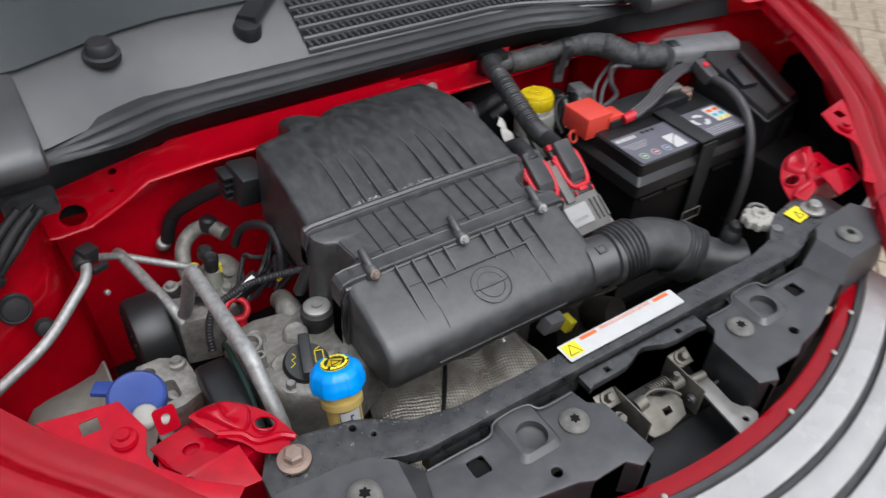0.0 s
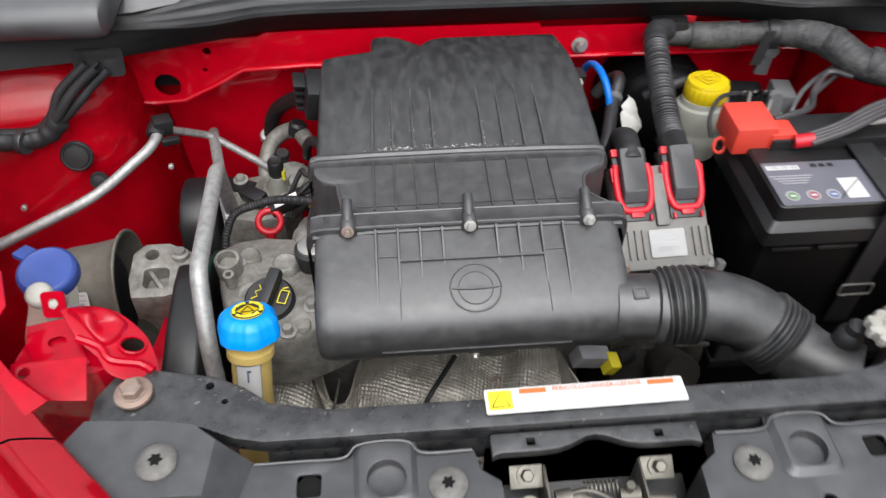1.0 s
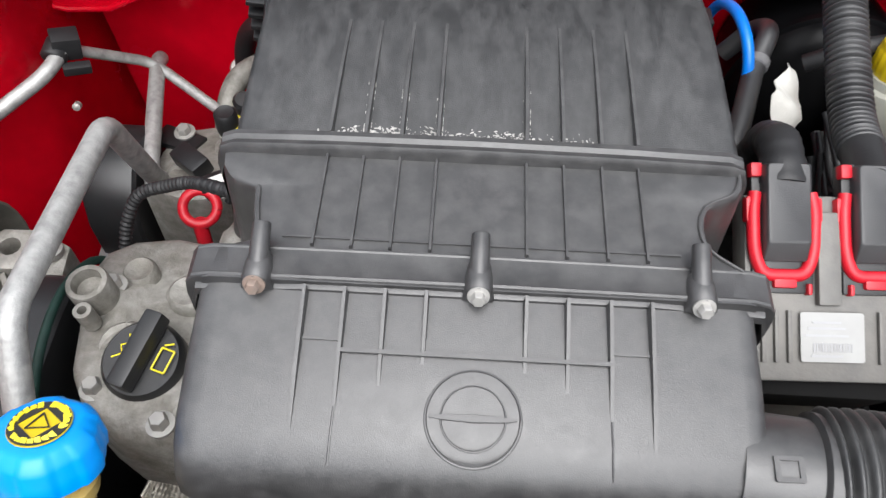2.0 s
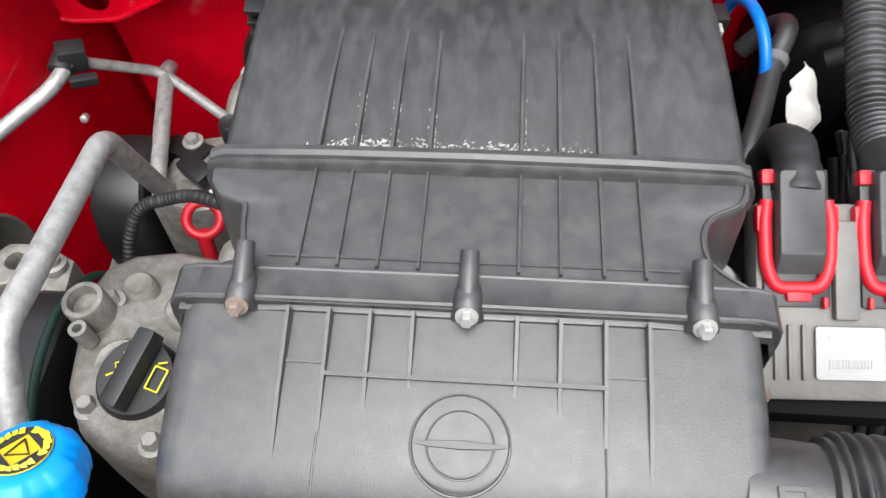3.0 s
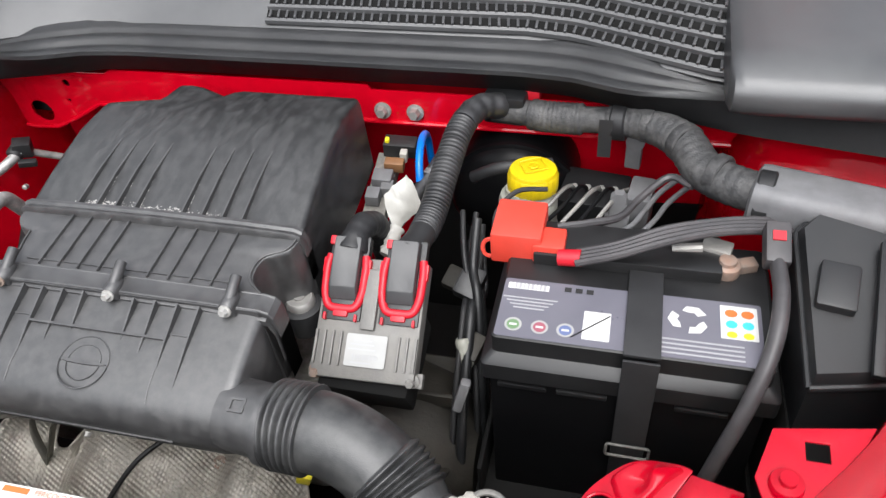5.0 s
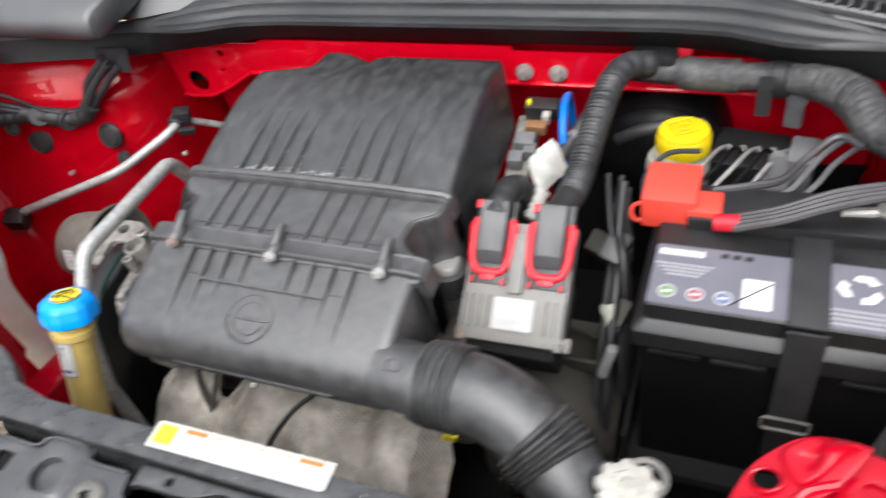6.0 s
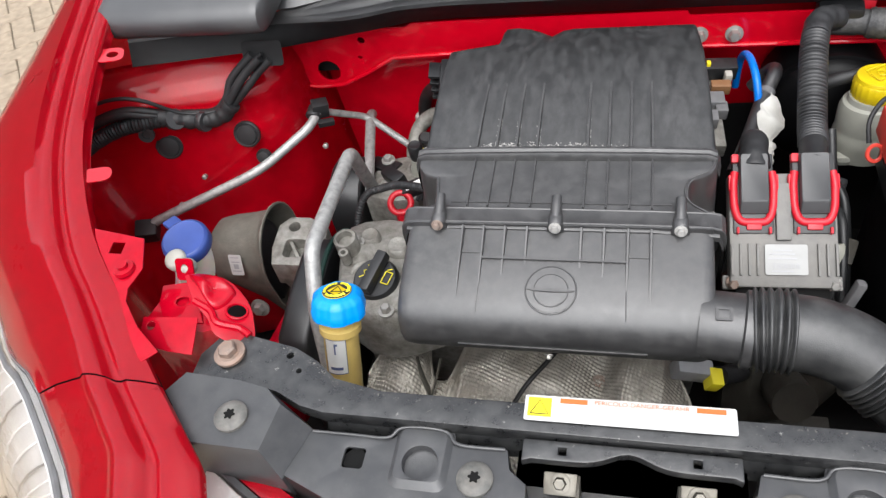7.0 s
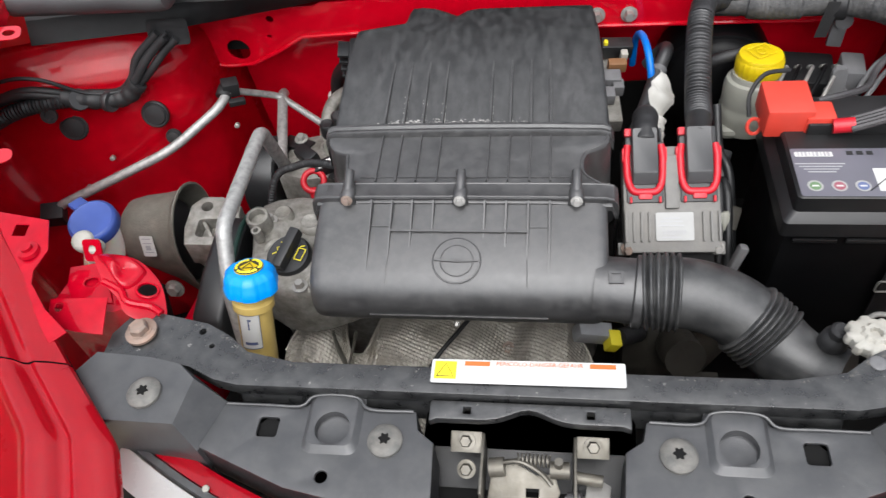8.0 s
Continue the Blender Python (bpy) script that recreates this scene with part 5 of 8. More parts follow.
# ---- washer bottle ----
wash = thing("washer_bottle", (-0.43, -0.03, 0.70), "milky washer bottle neck with dark blue cap", "bottle")
bm = mesh()
tube(bm, spline([(-0.425, -0.043, 0.952), (-0.437, -0.043, 0.90), (-0.460, -0.050, 0.84), (-0.472, -0.050, 0.75), (-0.475, -0.045, 0.60)], 0.01), 0.0235, 22)
part("neck", bm, WASHP, wash)
bm = mesh()
lathe(bm, (-0.4235, -0.045, 0.942), (0.05, -0.18, 1), [(0.0275, 0.002), (0.0285, 0.004), (0.0285, 0.014), (0.0275, 0.017), (0.0245, 0.019), (0.0225, 0.0185), (0.01, 0.0187)], 40)
part("cap", bm, BLUED, wash)
bm = mesh()
box(bm, (-0.448, -0.024, 0.957), (0.022, 0.018, 0.006), turn(-8, 4, -30))
part("cap_tab", bm, BLUED, wash, "", 30, 0.002)
bm = mesh()
lathe(bm, (-0.424, -0.072, 0.944), (0.1, -0.35, 1), [(0.010, 0), (0.0125, 0.004), (0.0128, 0.012), (0.0105, 0.016), (0.004, 0.0172)], 20)
lathe(bm, (-0.409, -0.078, 0.942), (0.2, -0.35, 1), [(0.008, 0), (0.0100, 0.003), (0.0098, 0.010), (0.007, 0.0132), (0.002, 0.0138)], 18)
box(bm, (-0.411, -0.089, 0.938), (0.014, 0.006, 0.016), turn(-14, 6, 8))
part("clip", bm, WHITEP, wash, "cream plastic clip", 40, 0.002)

# ---- engine mount ----
mount = thing("engine_mount", (-0.46, 0.08, 0.62), "dull grey cast engine mount with a white label", "engine mount")
def mount_section(x, k, dz=0.0):
    """A round-topped casting that narrows to its foot."""
    pts = [(0.072 * math.cos(a), 0.072 * math.sin(a)) for a in (math.pi * j / 14 for j in range(15))]
    pts += [(-0.066, -0.05), (-0.045, -0.12), (-0.03, -0.17), (0.03, -0.17), (0.045, -0.12), (0.066, -0.05)]
    low = min(max((x + 0.55) / 0.11, 0.35), 1.0)
    return [Vector((x, 0.132 + y * k * 0.86, 0.735 + dz + z * k * (low if z < 0 else 1))) for y, z in pts]


bm = mesh()
loft(bm, [mount_section(x, k * 0.95, dz - 0.008) for x, k, dz in ((-0.548, 0.45, 0), (-0.543, 0.68, 0), (-0.532, 0.86, 0), (-0.512, 0.94, 0), (-0.480, 0.98, 0.002), (-0.452, 1.02, 0.006), (-0.445, 1.07, 0.010),
                                                                   (-0.4395, 1.13, 0.012), (-0.437, 1.135, 0.012), (-0.4365, 1.10, 0.011), (-0.446, 1.00, 0.008), (-0.472, 0.92, 0.004))])
part("housing", bm, MOUNT, mount, "", 35)
bm = mesh()
loft(bm, [mount_section(-0.472, 0.80, -0.004), mount_section(-0.462, 0.70, -0.002), mount_section(-0.455, 0.50, 0.0)])
part("rubber_block", bm, RUBBER, mount, "", 35)
bm = mesh()
m = Matrix.Translation((-0.393, 0.096, 0.796)) @ turn(6, 4, 4)
plate(bm, [(-0.020, -0.040), (-0.026, -0.010), (-0.024, 0.030), (-0.010, 0.046), (0.02, 0.046), (0.05, 0.03), (0.052, -0.03), (0.02, -0.04)], 0, 0.05, [rect_pts(0.008, -0.010, 0.030, 0.030, 0.006), ring_pts(0.000, 0.028, 0.008, 12)], m)
arm = part("arm", bm, ALU, mount, "pale cast aluminium arm", 30, 0.004)
bm = mesh()
box(bm, m @ Vector((0.008, -0.008, -0.034)), (0.034, 0.034, 0.02), turn(8, -4, 4))
part("web_floor", bm, ALU, arm)
bm = mesh()
loft(bm, [[m @ Vector((cx + x, cy + y, z)) for x, y in rect_pts(0, 0, w, d, 0.008)] for z, cx, cy, w, d in ((-0.045, 0.012, -0.008, 0.066, 0.060), (-0.070, 0.018, -0.016, 0.050, 0.046), (-0.110, 0.024, -0.026, 0.036, 0.034), (-0.150, 0.026, -0.030, 0.040, 0.036))])
part("leg", bm, ALU, arm, "", 40, 0.003)
for dx in (0.008,):
    bm = mesh()
    box(bm, m @ Vector((dx, -0.010, -0.016)), (0.005, 0.032, 0.024), turn(8, -4, 34))
    part("web", bm, ALU, arm, "", 30, 0.001)
bm = mesh()
lathe(bm, m @ Vector((0.036, 0.022, 0.0)), (0, 0.1, 1), [(0.011, 0), (0.011, 0.005), (0.007, 0.006), (0.007, 0.011)], 16)
part("bolt", bm, STEEL, arm)
bm = mesh()
plate(bm, rect_pts(0, 0, 0.020, 0.034, 0.002), 0, 0.0005, (), Matrix.Translation((-0.483, 0.0740, 0.765)) @ turn(70, 0, 0))
mlab = part("label", bm, WHITE, mount)
for k, (w, h) in enumerate(((0.014, 0.0016), (0.014, 0.0016), (0.008, 0.0080), (0.014, 0.0016))):
    bm = mesh()
    plate(bm, rect_pts(0, 0.0125 - 0.0075 * k, w, h), 0.0004, 0.0003, (), Matrix.Translation((-0.483, 0.0738, 0.765)) @ turn(70, 0, 0))
    part("print_bar", bm, GREYINK, mlab)
bm = mesh()
bolt_head(bm, (-0.47, 0.062, 0.68), (0, -1, 0.3), 0.010, 0.010)
part("bolt", bm, STEEL, mount)

# ---- air conditioning pipes ----
acp = thing("air_conditioning_pipe", (-0.45, 0.28, 0.80), "bent aluminium air conditioning pipe clipped to the wing", "pipe", "aluminium pipes")
bm = mesh()
tube(bm, rounded([(-0.675, 0.150, 0.750), (-0.664, 0.158, 0.762), (-0.491, 0.239, 0.802), (-0.418, 0.302, 0.836), (-0.411, 0.336, 0.842)], 0.035, 8), 0.0075, 14)
part("front_run", bm, PIPE, acp)
bm = mesh()
tube(bm, rounded([(-0.411, 0.336, 0.842), (-0.363, 0.405, 0.775), (-0.281, 0.356, 0.753), (-0.262, 0.34, 0.752)], 0.02, 5), 0.0058, 12)
part("rear_run", bm, PIPE, acp)
bm = mesh()
lathe(bm, (-0.418, 0.322, 0.838), (0.1, 1, 0.3), [(0.010, 0), (0.0125, 0.002), (0.0125, 0.020), (0.009, 0.024)], 14)
box(bm, (-0.408, 0.338, 0.846), (0.026, 0.020, 0.026), turn(10, 10, 30))
box(bm, (-0.398, 0.324, 0.828), (0.026, 0.010, 0.010), turn(10, 10, 30))
part("clamp", bm, RUBBER, acp, "black rubber pipe clamp", 30, 0.003)
bm = mesh()
box(bm, (-0.676, 0.148, 0.752), (0.034, 0.03, 0.03), turn(20, 10, 20))
part("clamp", bm, RUBBER, acp, "", 30, 0.004)
bm = mesh()
tube(bm, rounded([(-0.362, 0.425, 0.765), (-0.359, 0.410, 0.772), (-0.326, 0.263, 0.762), (-0.320, 0.240, 0.745)], 0.01, 5), 0.0085, 12)
single("coolant_pipe", bm, PIPE, "straight aluminium pipe behind the timing cover", "pipe", "aluminium pipes")
bm = mesh()
tube(bm, rounded([(-0.318, 0.256, 0.745), (-0.312, 0.236, 0.775), (-0.302, 0.184, 0.888), (-0.296, -0.005, 0.900), (-0.290, -0.060, 0.840), (-0.286, -0.095, 0.74), (-0.285, -0.10, 0.60)], 0.016, 8), 0.0098, 16)
single("suction_pipe", bm, PIPE, "thick scuffed aluminium pipe over the timing cover", "pipe", "aluminium pipes")

# ---- engine top, left of the filter box ----
bm = mesh()
lathe(bm, (-0.279, 0.051, 0.835), (0, -0.1, 1), [(0.0155, 0), (0.0155, 0.024), (0.0145, 0.0265), (0.0110, 0.0265), (0.0105, 0.016), (0.004, 0.015)], 24)
lathe(bm, (-0.275, 0.028, 0.838), (0, -0.1, 1), [(0.0065, 0), (0.0065, 0.021), (0.0035, 0.0212), (0.003, 0.012)], 14)
part("hollow_boss", bm, ALU, engine, "pale open cast boss")
bm = mesh()
cyl(bm, (-0.235, -0.005, 0.78), (-0.228, 0.006, 0.832), 0.036, 28, 0.033)
part("oil_neck", bm, ALU, engine)
bm = mesh()
rows = []
OUT = ((-0.300, 0.108), (-0.285, 0.128), (-0.25, 0.135), (-0.215, 0.128), (-0.17, 0.120), (-0.14, 0.110), (-0.14, -0.03), (-0.175, -0.047), (-0.205, -0.056), (-0.238, -0.052), (-0.265, -0.036), (-0.282, -0.010), (-0.292, 0.03), (-0.300, 0.07))
for z, g in ((0.750, 1.0), (0.812, 1.0), (0.824, 0.985), (0.832, 0.95), (0.836, 0.88), (0.837, 0.5)):
    rows.append([Vector((-0.215 + (x + 0.215) * g, 0.04 + (y - 0.04) * g, z - 0.35 * max(0, y - 0.075) * (z > 0.78) + 0.0015 * math.sin(x * 190 + y * 120) * (z > 0.83))) for x, y in OUT])
loft(bm, rows)
part("cam_cover", bm, ALU, engine, "grimy cast aluminium cam cover", 40)
for c, r in (((-0.250, 0.015, 0.834), 0.020), ((-0.215, 0.062, 0.834), 0.017), ((-0.262, 0.085, 0.826), 0.014), ((-0.19, -0.035, 0.832), 0.012)):
    bm = mesh()
    lathe(bm, c, (0, 0, 1), [(r, -0.01), (r * 0.95, 0.001), (r * 0.78, 0.0035), (r * 0.6, 0.0025), (r * 0.3, 0.001)], 24)
    part("casting_pad", bm, ALU, engine, "", 50)
for x, y in ((-0.258, -0.022), (-0.205, -0.045), (-0.272, 0.064), (-0.18, -0.01)):
    bm = mesh()
    bolt_head(bm, (x, y, 0.834), (0, 0, 1), 0.0065, 0.009)
    part("bolt", bm, STEEL, engine)
# cast lump between cover and filter box with its rubber-mounted cap
bm = mesh()
lathe(bm, (-0.180, 0.066, 0.828), (0, 0, 1), [(0.020, -0.01), (0.020, 0.012), (0.0225, 0.015), (0.0225, 0.026), (0.019, 0.028)], 24)
part("rubber_mount", bm, RUBBER, engine)
bm = mesh()
lathe(bm, (-0.180, 0.066, 0.856), (0, 0, 1), [(0.018, 0), (0.018, 0.004), (0.015, 0.006), (0.007, 0.006), (0.007, 0.009)], 24)
part("mount_cap", bm, STEEL, engine)
bm = mesh()
lathe(bm, (0.160, 0.077, 0.84), (0, 0, 1), [(0.021, 0), (0.021, 0.020), (0.023, 0.022), (0.023, 0.034), (0.018, 0.036)], 24)
part("rubber_mount", bm, RUBBER, engine)
bm = mesh()
lathe(bm, (0.160, 0.077, 0.876), (0, 0, 1), [(0.0165, 0), (0.0165, 0.006), (0.014, 0.009), (0.006, 0.009), (0.006, 0.011)], 24)
part("mount_cap", bm, STEEL, engine)
bm = mesh()
tube(bm, spline([(-0.190, 0.180, 0.78), (-0.193, 0.160, 0.798), (-0.196, 0.135, 0.806), (-0.198, 0.105, 0.800), (-0.20, 0.085, 0.78)], 0.006), lambda r: 0.015 + 0.003 * (r > 0.05), 16)
part("breather", bm, ALU, engine)
# timing cover: a rounded slab with a slot
bm = mesh()
rows = []
for x, g in ((-0.346, 0.955), (-0.344, 0.985), (-0.339, 1.0), (-0.312, 1.0), (-0.307, 0.985), (-0.305, 0.96)):
    rows.append([Vector((x, 0.02 + (y - 0.02) * g, 0.75 + (z - 0.75) * g)) for y, z in ((-0.085, 0.58), (-0.092, 0.76), (-0.090, 0.800), (-0.080, 0.812), (-0.02, 0.828), (0.04, 0.834), (0.070, 0.832), (0.080, 0.822), (0.084, 0.78), (0.084, 0.58))])
loft(bm, rows)
part("belt_cover", bm, PLAST, engine, "", 40)
for x, w, m, name in ((-0.3475, 0.022, YELL, "yellow_label"), (-0.3475, 0.016, WHITE, "white_label")):
    bm = mesh()
    y = -0.010 if m is YELL else -0.040
    box(bm, (x, y, 0.782), (0.0012, w, 0.030))
    part(name, bm, m, engine)
bm = mesh()
tube(bm, spline([(-0.306, -0.05, 0.80), (-0.304, 0.0, 0.838), (-0.303, 0.05, 0.846), (-0.300, 0.09, 0.83), (-0.298, 0.11, 0.80)], 0.01), 0.0035, 10)
part("belt_edge", bm, BELT, engine, "dark green belt edge")
# alternator behind
alt = thing("alternator", (-0.35, 0.27, 0.65), "black alternator behind a grey cast bracket", "alternator")
bm = mesh()
SLAB = [(0.222, 0.60), (0.214, 0.66), (0.214, 0.715), (0.224, 0.748), (0.246, 0.768), (0.278, 0.776), (0.308, 0.770), (0.330, 0.750), (0.340, 0.715), (0.340, 0.60)]
loft(bm, [[Vector((x, 0.278 + (y - 0.278) * g, 0.69 + (z - 0.69) * g)) for y, z in SLAB] for x, g in ((-0.390, 0.93), (-0.387, 0.98), (-0.380, 1.0), (-0.346, 1.0), (-0.339, 0.98), (-0.336, 0.93))])
part("body", bm, PLAST, alt, "", 35)
for k in range(5):
    bm = mesh()
    box(bm, (-0.391, 0.235 + 0.021 * k, 0.70), (0.004, 0.005, 0.09))
    part("cooling_fin", bm, PLAST, alt, "", 30, 0.001)
bm = mesh()
box(bm, (-0.386, 0.232, 0.655), (0.020, 0.050, 0.035), turn(0, 0, 6))
part("terminal_block", bm, GREYP, alt, "", 30, 0.004)
bm = mesh()
loft(bm, [[Vector((-0.275 + (x + 0.275) * g, 0.285 + (y - 0.285) * g, z - 0.15 * (y - 0.28))) for x, y in ((-0.328, 0.235), (-0.332, 0.30), (-0.322, 0.340), (-0.290, 0.350), (-0.250, 0.345), (-0.225, 0.31), (-0.222, 0.26), (-0.240, 0.228), (-0.28, 0.222))] for z, g in ((0.66, 1.0), (0.738, 1.0), (0.745, 0.96), (0.747, 0.88))])
part("bracket", bm, ALU, alt, "", 40)
bm = mesh()
box(bm, (-0.318, 0.318, 0.742), (0.052, 0.030, 0.008), turn(-8, 0, -20))
plate_arm = part("strut", bm, PLAST, alt, "black steel strut", 30, 0.002)
for p in ((-0.312, 0.325, 0.747), (-0.262, 0.242, 0.752), (-0.240, 0.272, 0.750)):
    bm = mesh()
    bolt_head(bm, p, (0, -0.1, 1), 0.0075, 0.008)
    part("bolt", bm, STEEL, alt)
for c, r in (((-0.300, 0.262, 0.748), 0.016), ((-0.258, 0.312, 0.742), 0.020)):
    bm = mesh()
    lathe(bm, c, (0, 0, 1), [(r, -0.01), (r * 0.95, 0.002), (r * 0.75, 0.004), (r * 0.6, 0.001)], 20)
    part("casting_pad", bm, ALU, alt)
# dipstick ring
dip = thing("dipstick", (-0.252, 0.19, 0.76), "red plastic dipstick ring handle", "dipstick")
bm = mesh()
ax = turn(35, 10, 0).to_3x3()
tube(bm, [Vector((-0.252, 0.190, 0.784)) + ax @ Vector((0.0155 * math.cos(a), 0.0155 * math.sin(a), 0)) for a in (2 * math.pi * k / 28 for k in range(29))], 0.0048, 10)
part("ring", bm, REDP, dip)
bm = mesh()
cyl(bm, (-0.252, 0.180, 0.776), (-0.25, 0.170, 0.72), 0.007, 12)
part("stem", bm, REDP, dip)
# temperature sensor with black cap and yellow collar
sens = thing("sensor_plug", (-0.25, 0.30, 0.75), "black sensor on a pale base with a yellow clip", "sensor")
bm = mesh()
lathe(bm, (-0.251, 0.298, 0.778), (0.05, -0.1, 1), [(0.0105, 0), (0.0115, 0.004), (0.0115, 0.026), (0.009, 0.029), (0.006, 0.028)], 20)
part("cap", bm, PLAST, sens)
bm = mesh()
box(bm, (-0.240, 0.293, 0.781), (0.004, 0.008, 0.016))
part("clip", bm, YELL, sens)
bm = mesh()
lathe(bm, (-0.252, 0.301, 0.742), (0.05, -0.1, 1), [(0.016, 0), (0.015, 0.012), (0.012, 0.020), (0.0115, 0.036)], 20)
part("base", bm, MILK, sens)
bm = mesh()
box(bm, (-0.283, 0.263, 0.768), (0.040, 0.022, 0.020), turn(10, 0, -38))
plug_a = single("injector_plug", bm, PLAST, "black plastic plug beside the cam cover", "wiring plug", "engine plugs", bevel=0.004)
bm = mesh()
box(bm, (-0.228, 0.215, 0.795), (0.052, 0.020, 0.018), turn(5, -14, 18))
plug_b = single("injector_plug", bm, PLAST, "black plug with a silver label beside the dipstick", "wiring plug", "engine plugs", bevel=0.004)
bm = mesh()
box(bm, (-0.2285, 0.209, 0.8055), (0.034, 0.009, 0.0012), turn(35, -14, 18))
part("silver_label", bm, BOLT, plug_b)
bm = mesh()
box(bm, (-0.189, 0.173, 0.829), (0.007, 0.006, 0.008), turn(20, 0, 20))
single("yellow_tag", bm, YELL, "small yellow tag on the engine loom", "tag")
bm = mesh()
tube(bm, spline([(-0.165, 0.115, 0.882), (-0.195, 0.135, 0.870), (-0.233, 0.158, 0.852), (-0.262, 0.165, 0.838), (-0.289, 0.166, 0.824), (-0.303, 0.155, 0.80), (-0.308, 0.14, 0.775)], 0.0012), lambda r: 0.0052 + 0.0007 * math.sin(r * 2 * math.pi / 0.0045), 12)
single("engine_cable", bm, RUBBER, "black ribbed cable from the filter box", "cable", smooth=60)
eloom = thing("engine_loom", (-0.20, 0.22, 0.80), "tangle of thin black engine cables", "cable")
rc = random.Random(7)
for k in range(9):
    bm = mesh()
    x0, y0 = -0.235 + 0.05 * rc.random(), 0.20 + 0.06 * rc.random()
    tube(bm, spline([(x0, y0, 0.775), (x0 + 0.01 + 0.02 * rc.random(), y0 - 0.01 + 0.03 * rc.random(), 0.80 + 0.015 * rc.random()), (x0 + 0.03, y0 + 0.02 * rc.random(), 0.81 + 0.02 * rc.random()), (-0.16, 0.19 + 0.08 * rc.random(), 0.80 + 0.05 * rc.random())], 0.006), 0.0028 + 0.002 * rc.random(), 8)
    part("cable", bm, RUBBER, eloom)
bm = mesh()
tube(bm, spline([(-0.205, 0.315, 0.795), (-0.198, 0.295, 0.835), (-0.185, 0.265, 0.862), (-0.172, 0.235, 0.868), (-0.172, 0.205, 0.85), (-0.180, 0.19, 0.81)], 0.005), 0.0065, 12)
part("vacuum_loop", bm, RUBBER, eloom)
bm = mesh()
cyl(bm, (-0.182, 0.118, 0.845), (-0.166, 0.10, 0.905), 0.009, 14)
part("drain_tube", bm, CONN, eloom)

# throttle body and hoses behind the filter box
thr = thing("throttle_body", (-0.22, 0.33, 0.70), "grey throttle housing with hoses behind the filter box", "throttle body")
bm = mesh()
lathe(bm, (-0.236, 0.322, 0.735), (0.35, -0.55, 0.75), [(0.030, -0.02), (0.034, 0.0), (0.033, 0.018), (0.024, 0.024), (0.012, 0.025), (0.011, 0.032)], 28)
part("housing", bm, ALU, thr)
bm = mesh()
tube(bm, spline([(-0.272, 0.332, 0.715), (-0.278, 0.362, 0.738), (-0.268, 0.388, 0.765), (-0.245, 0.396, 0.782), (-0.222, 0.385, 0.79), (-0.205, 0.36, 0.785)], 0.006), 0.0125, 14)
part("coolant_elbow", bm, ALU, thr)
bm = mesh()
lathe(bm, (-0.266, 0.353, 0.742), (-0.2, -0.6, 0.7), [(0.0105, -0.004), (0.0105, 0.003), (0.0095, 0.004)], 18)
part("yellow_cap", bm, YELL, thr)
bm = mesh()
lathe(bm, (-0.226, 0.385, 0.785), (0.3, 0.1, 1), [(0.013, 0), (0.014, 0.006), (0.014, 0.018), (0.010, 0.022)], 18)
lathe(bm, (-0.248, 0.345, 0.768), (0.2, -0.3, 1), [(0.011, 0), (0.012, 0.014), (0.009, 0.018)], 16)
part("sensor", bm, PLAST, thr)
bm = mesh()
box(bm, (-0.203, 0.311, 0.806), (0.008, 0.007, 0.014), turn(0, 15, 20))
part("yellow_clip", bm, YELL, thr)
bm = mesh()
box(bm, (-0.172, 0.312, 0.905), (0.046, 0.055, 0.05), turn(8, 10, 8))
act = part("actuator", bm, PLAST, thr, "", 30, 0.006)
for k in range(4):
    bm = mesh()
    box(bm, (-0.196, 0.318, 0.925 - 0.012 * k), (0.026, 0.030, 0.0045), turn(8, 10, 8))
    part("fin", bm, PLAST, act, "", 30, 0.001)
bm = mesh()
tube(bm, spline([(-0.278, 0.455, 0.735), (-0.272, 0.450, 0.765), (-0.258, 0.440, 0.795), (-0.235, 0.415, 0.825), (-0.205, 0.375, 0.862), (-0.180, 0.335, 0.890)], 0.008), 0.0115, 14)
part("servo_hose", bm, RUBBER, thr)
bm = mesh()
lathe(bm, (-0.286, 0.462, 0.722), (0.1, -0.5, 0.8), [(0.010, -0.004), (0.0125, 0.0), (0.0125, 0.012), (0.010, 0.016)], 18)
part("hose_end", bm, BOLT, thr)

# ---- oil cap detail ----
om = Matrix.Translation((-0.2268, 0.0003, 0.8495)) @ turn(14, 0, -18)
bm = mesh()
box(bm, om @ Vector((0, 0, 0.006)), (0.014, 0.056, 0.016), turn(14, 0, -18))
part("grip", bm, PLAST, ocap, "", 30, 0.003)
bm = mesh()
for a, b in (((0.011, -0.008), (0.011, 0.008)), ((0.011, 0.008), (0.021, 0.008)), ((0.021, 0.008), (0.021, -0.008)), ((0.021, -0.008), (0.011, -0.008)), ((0.012, 0.010), (0.018, 0.013))):
    tube(bm, [om @ Vector((*a, -0.0008)), om @ Vector((*b, -0.0008))], 0.0007, 6)
part("oil_can_symbol", bm, YELL, ocap)
bm = mesh()
tube(bm, [om @ Vector((x, y, -0.0008)) for x, y in ((-0.020, -0.010), (-0.014, -0.005), (-0.018, 0.0), (-0.012, 0.004), (-0.016, 0.009))], 0.0007, 6)
part("drop_symbol", bm, YELL, ocap)

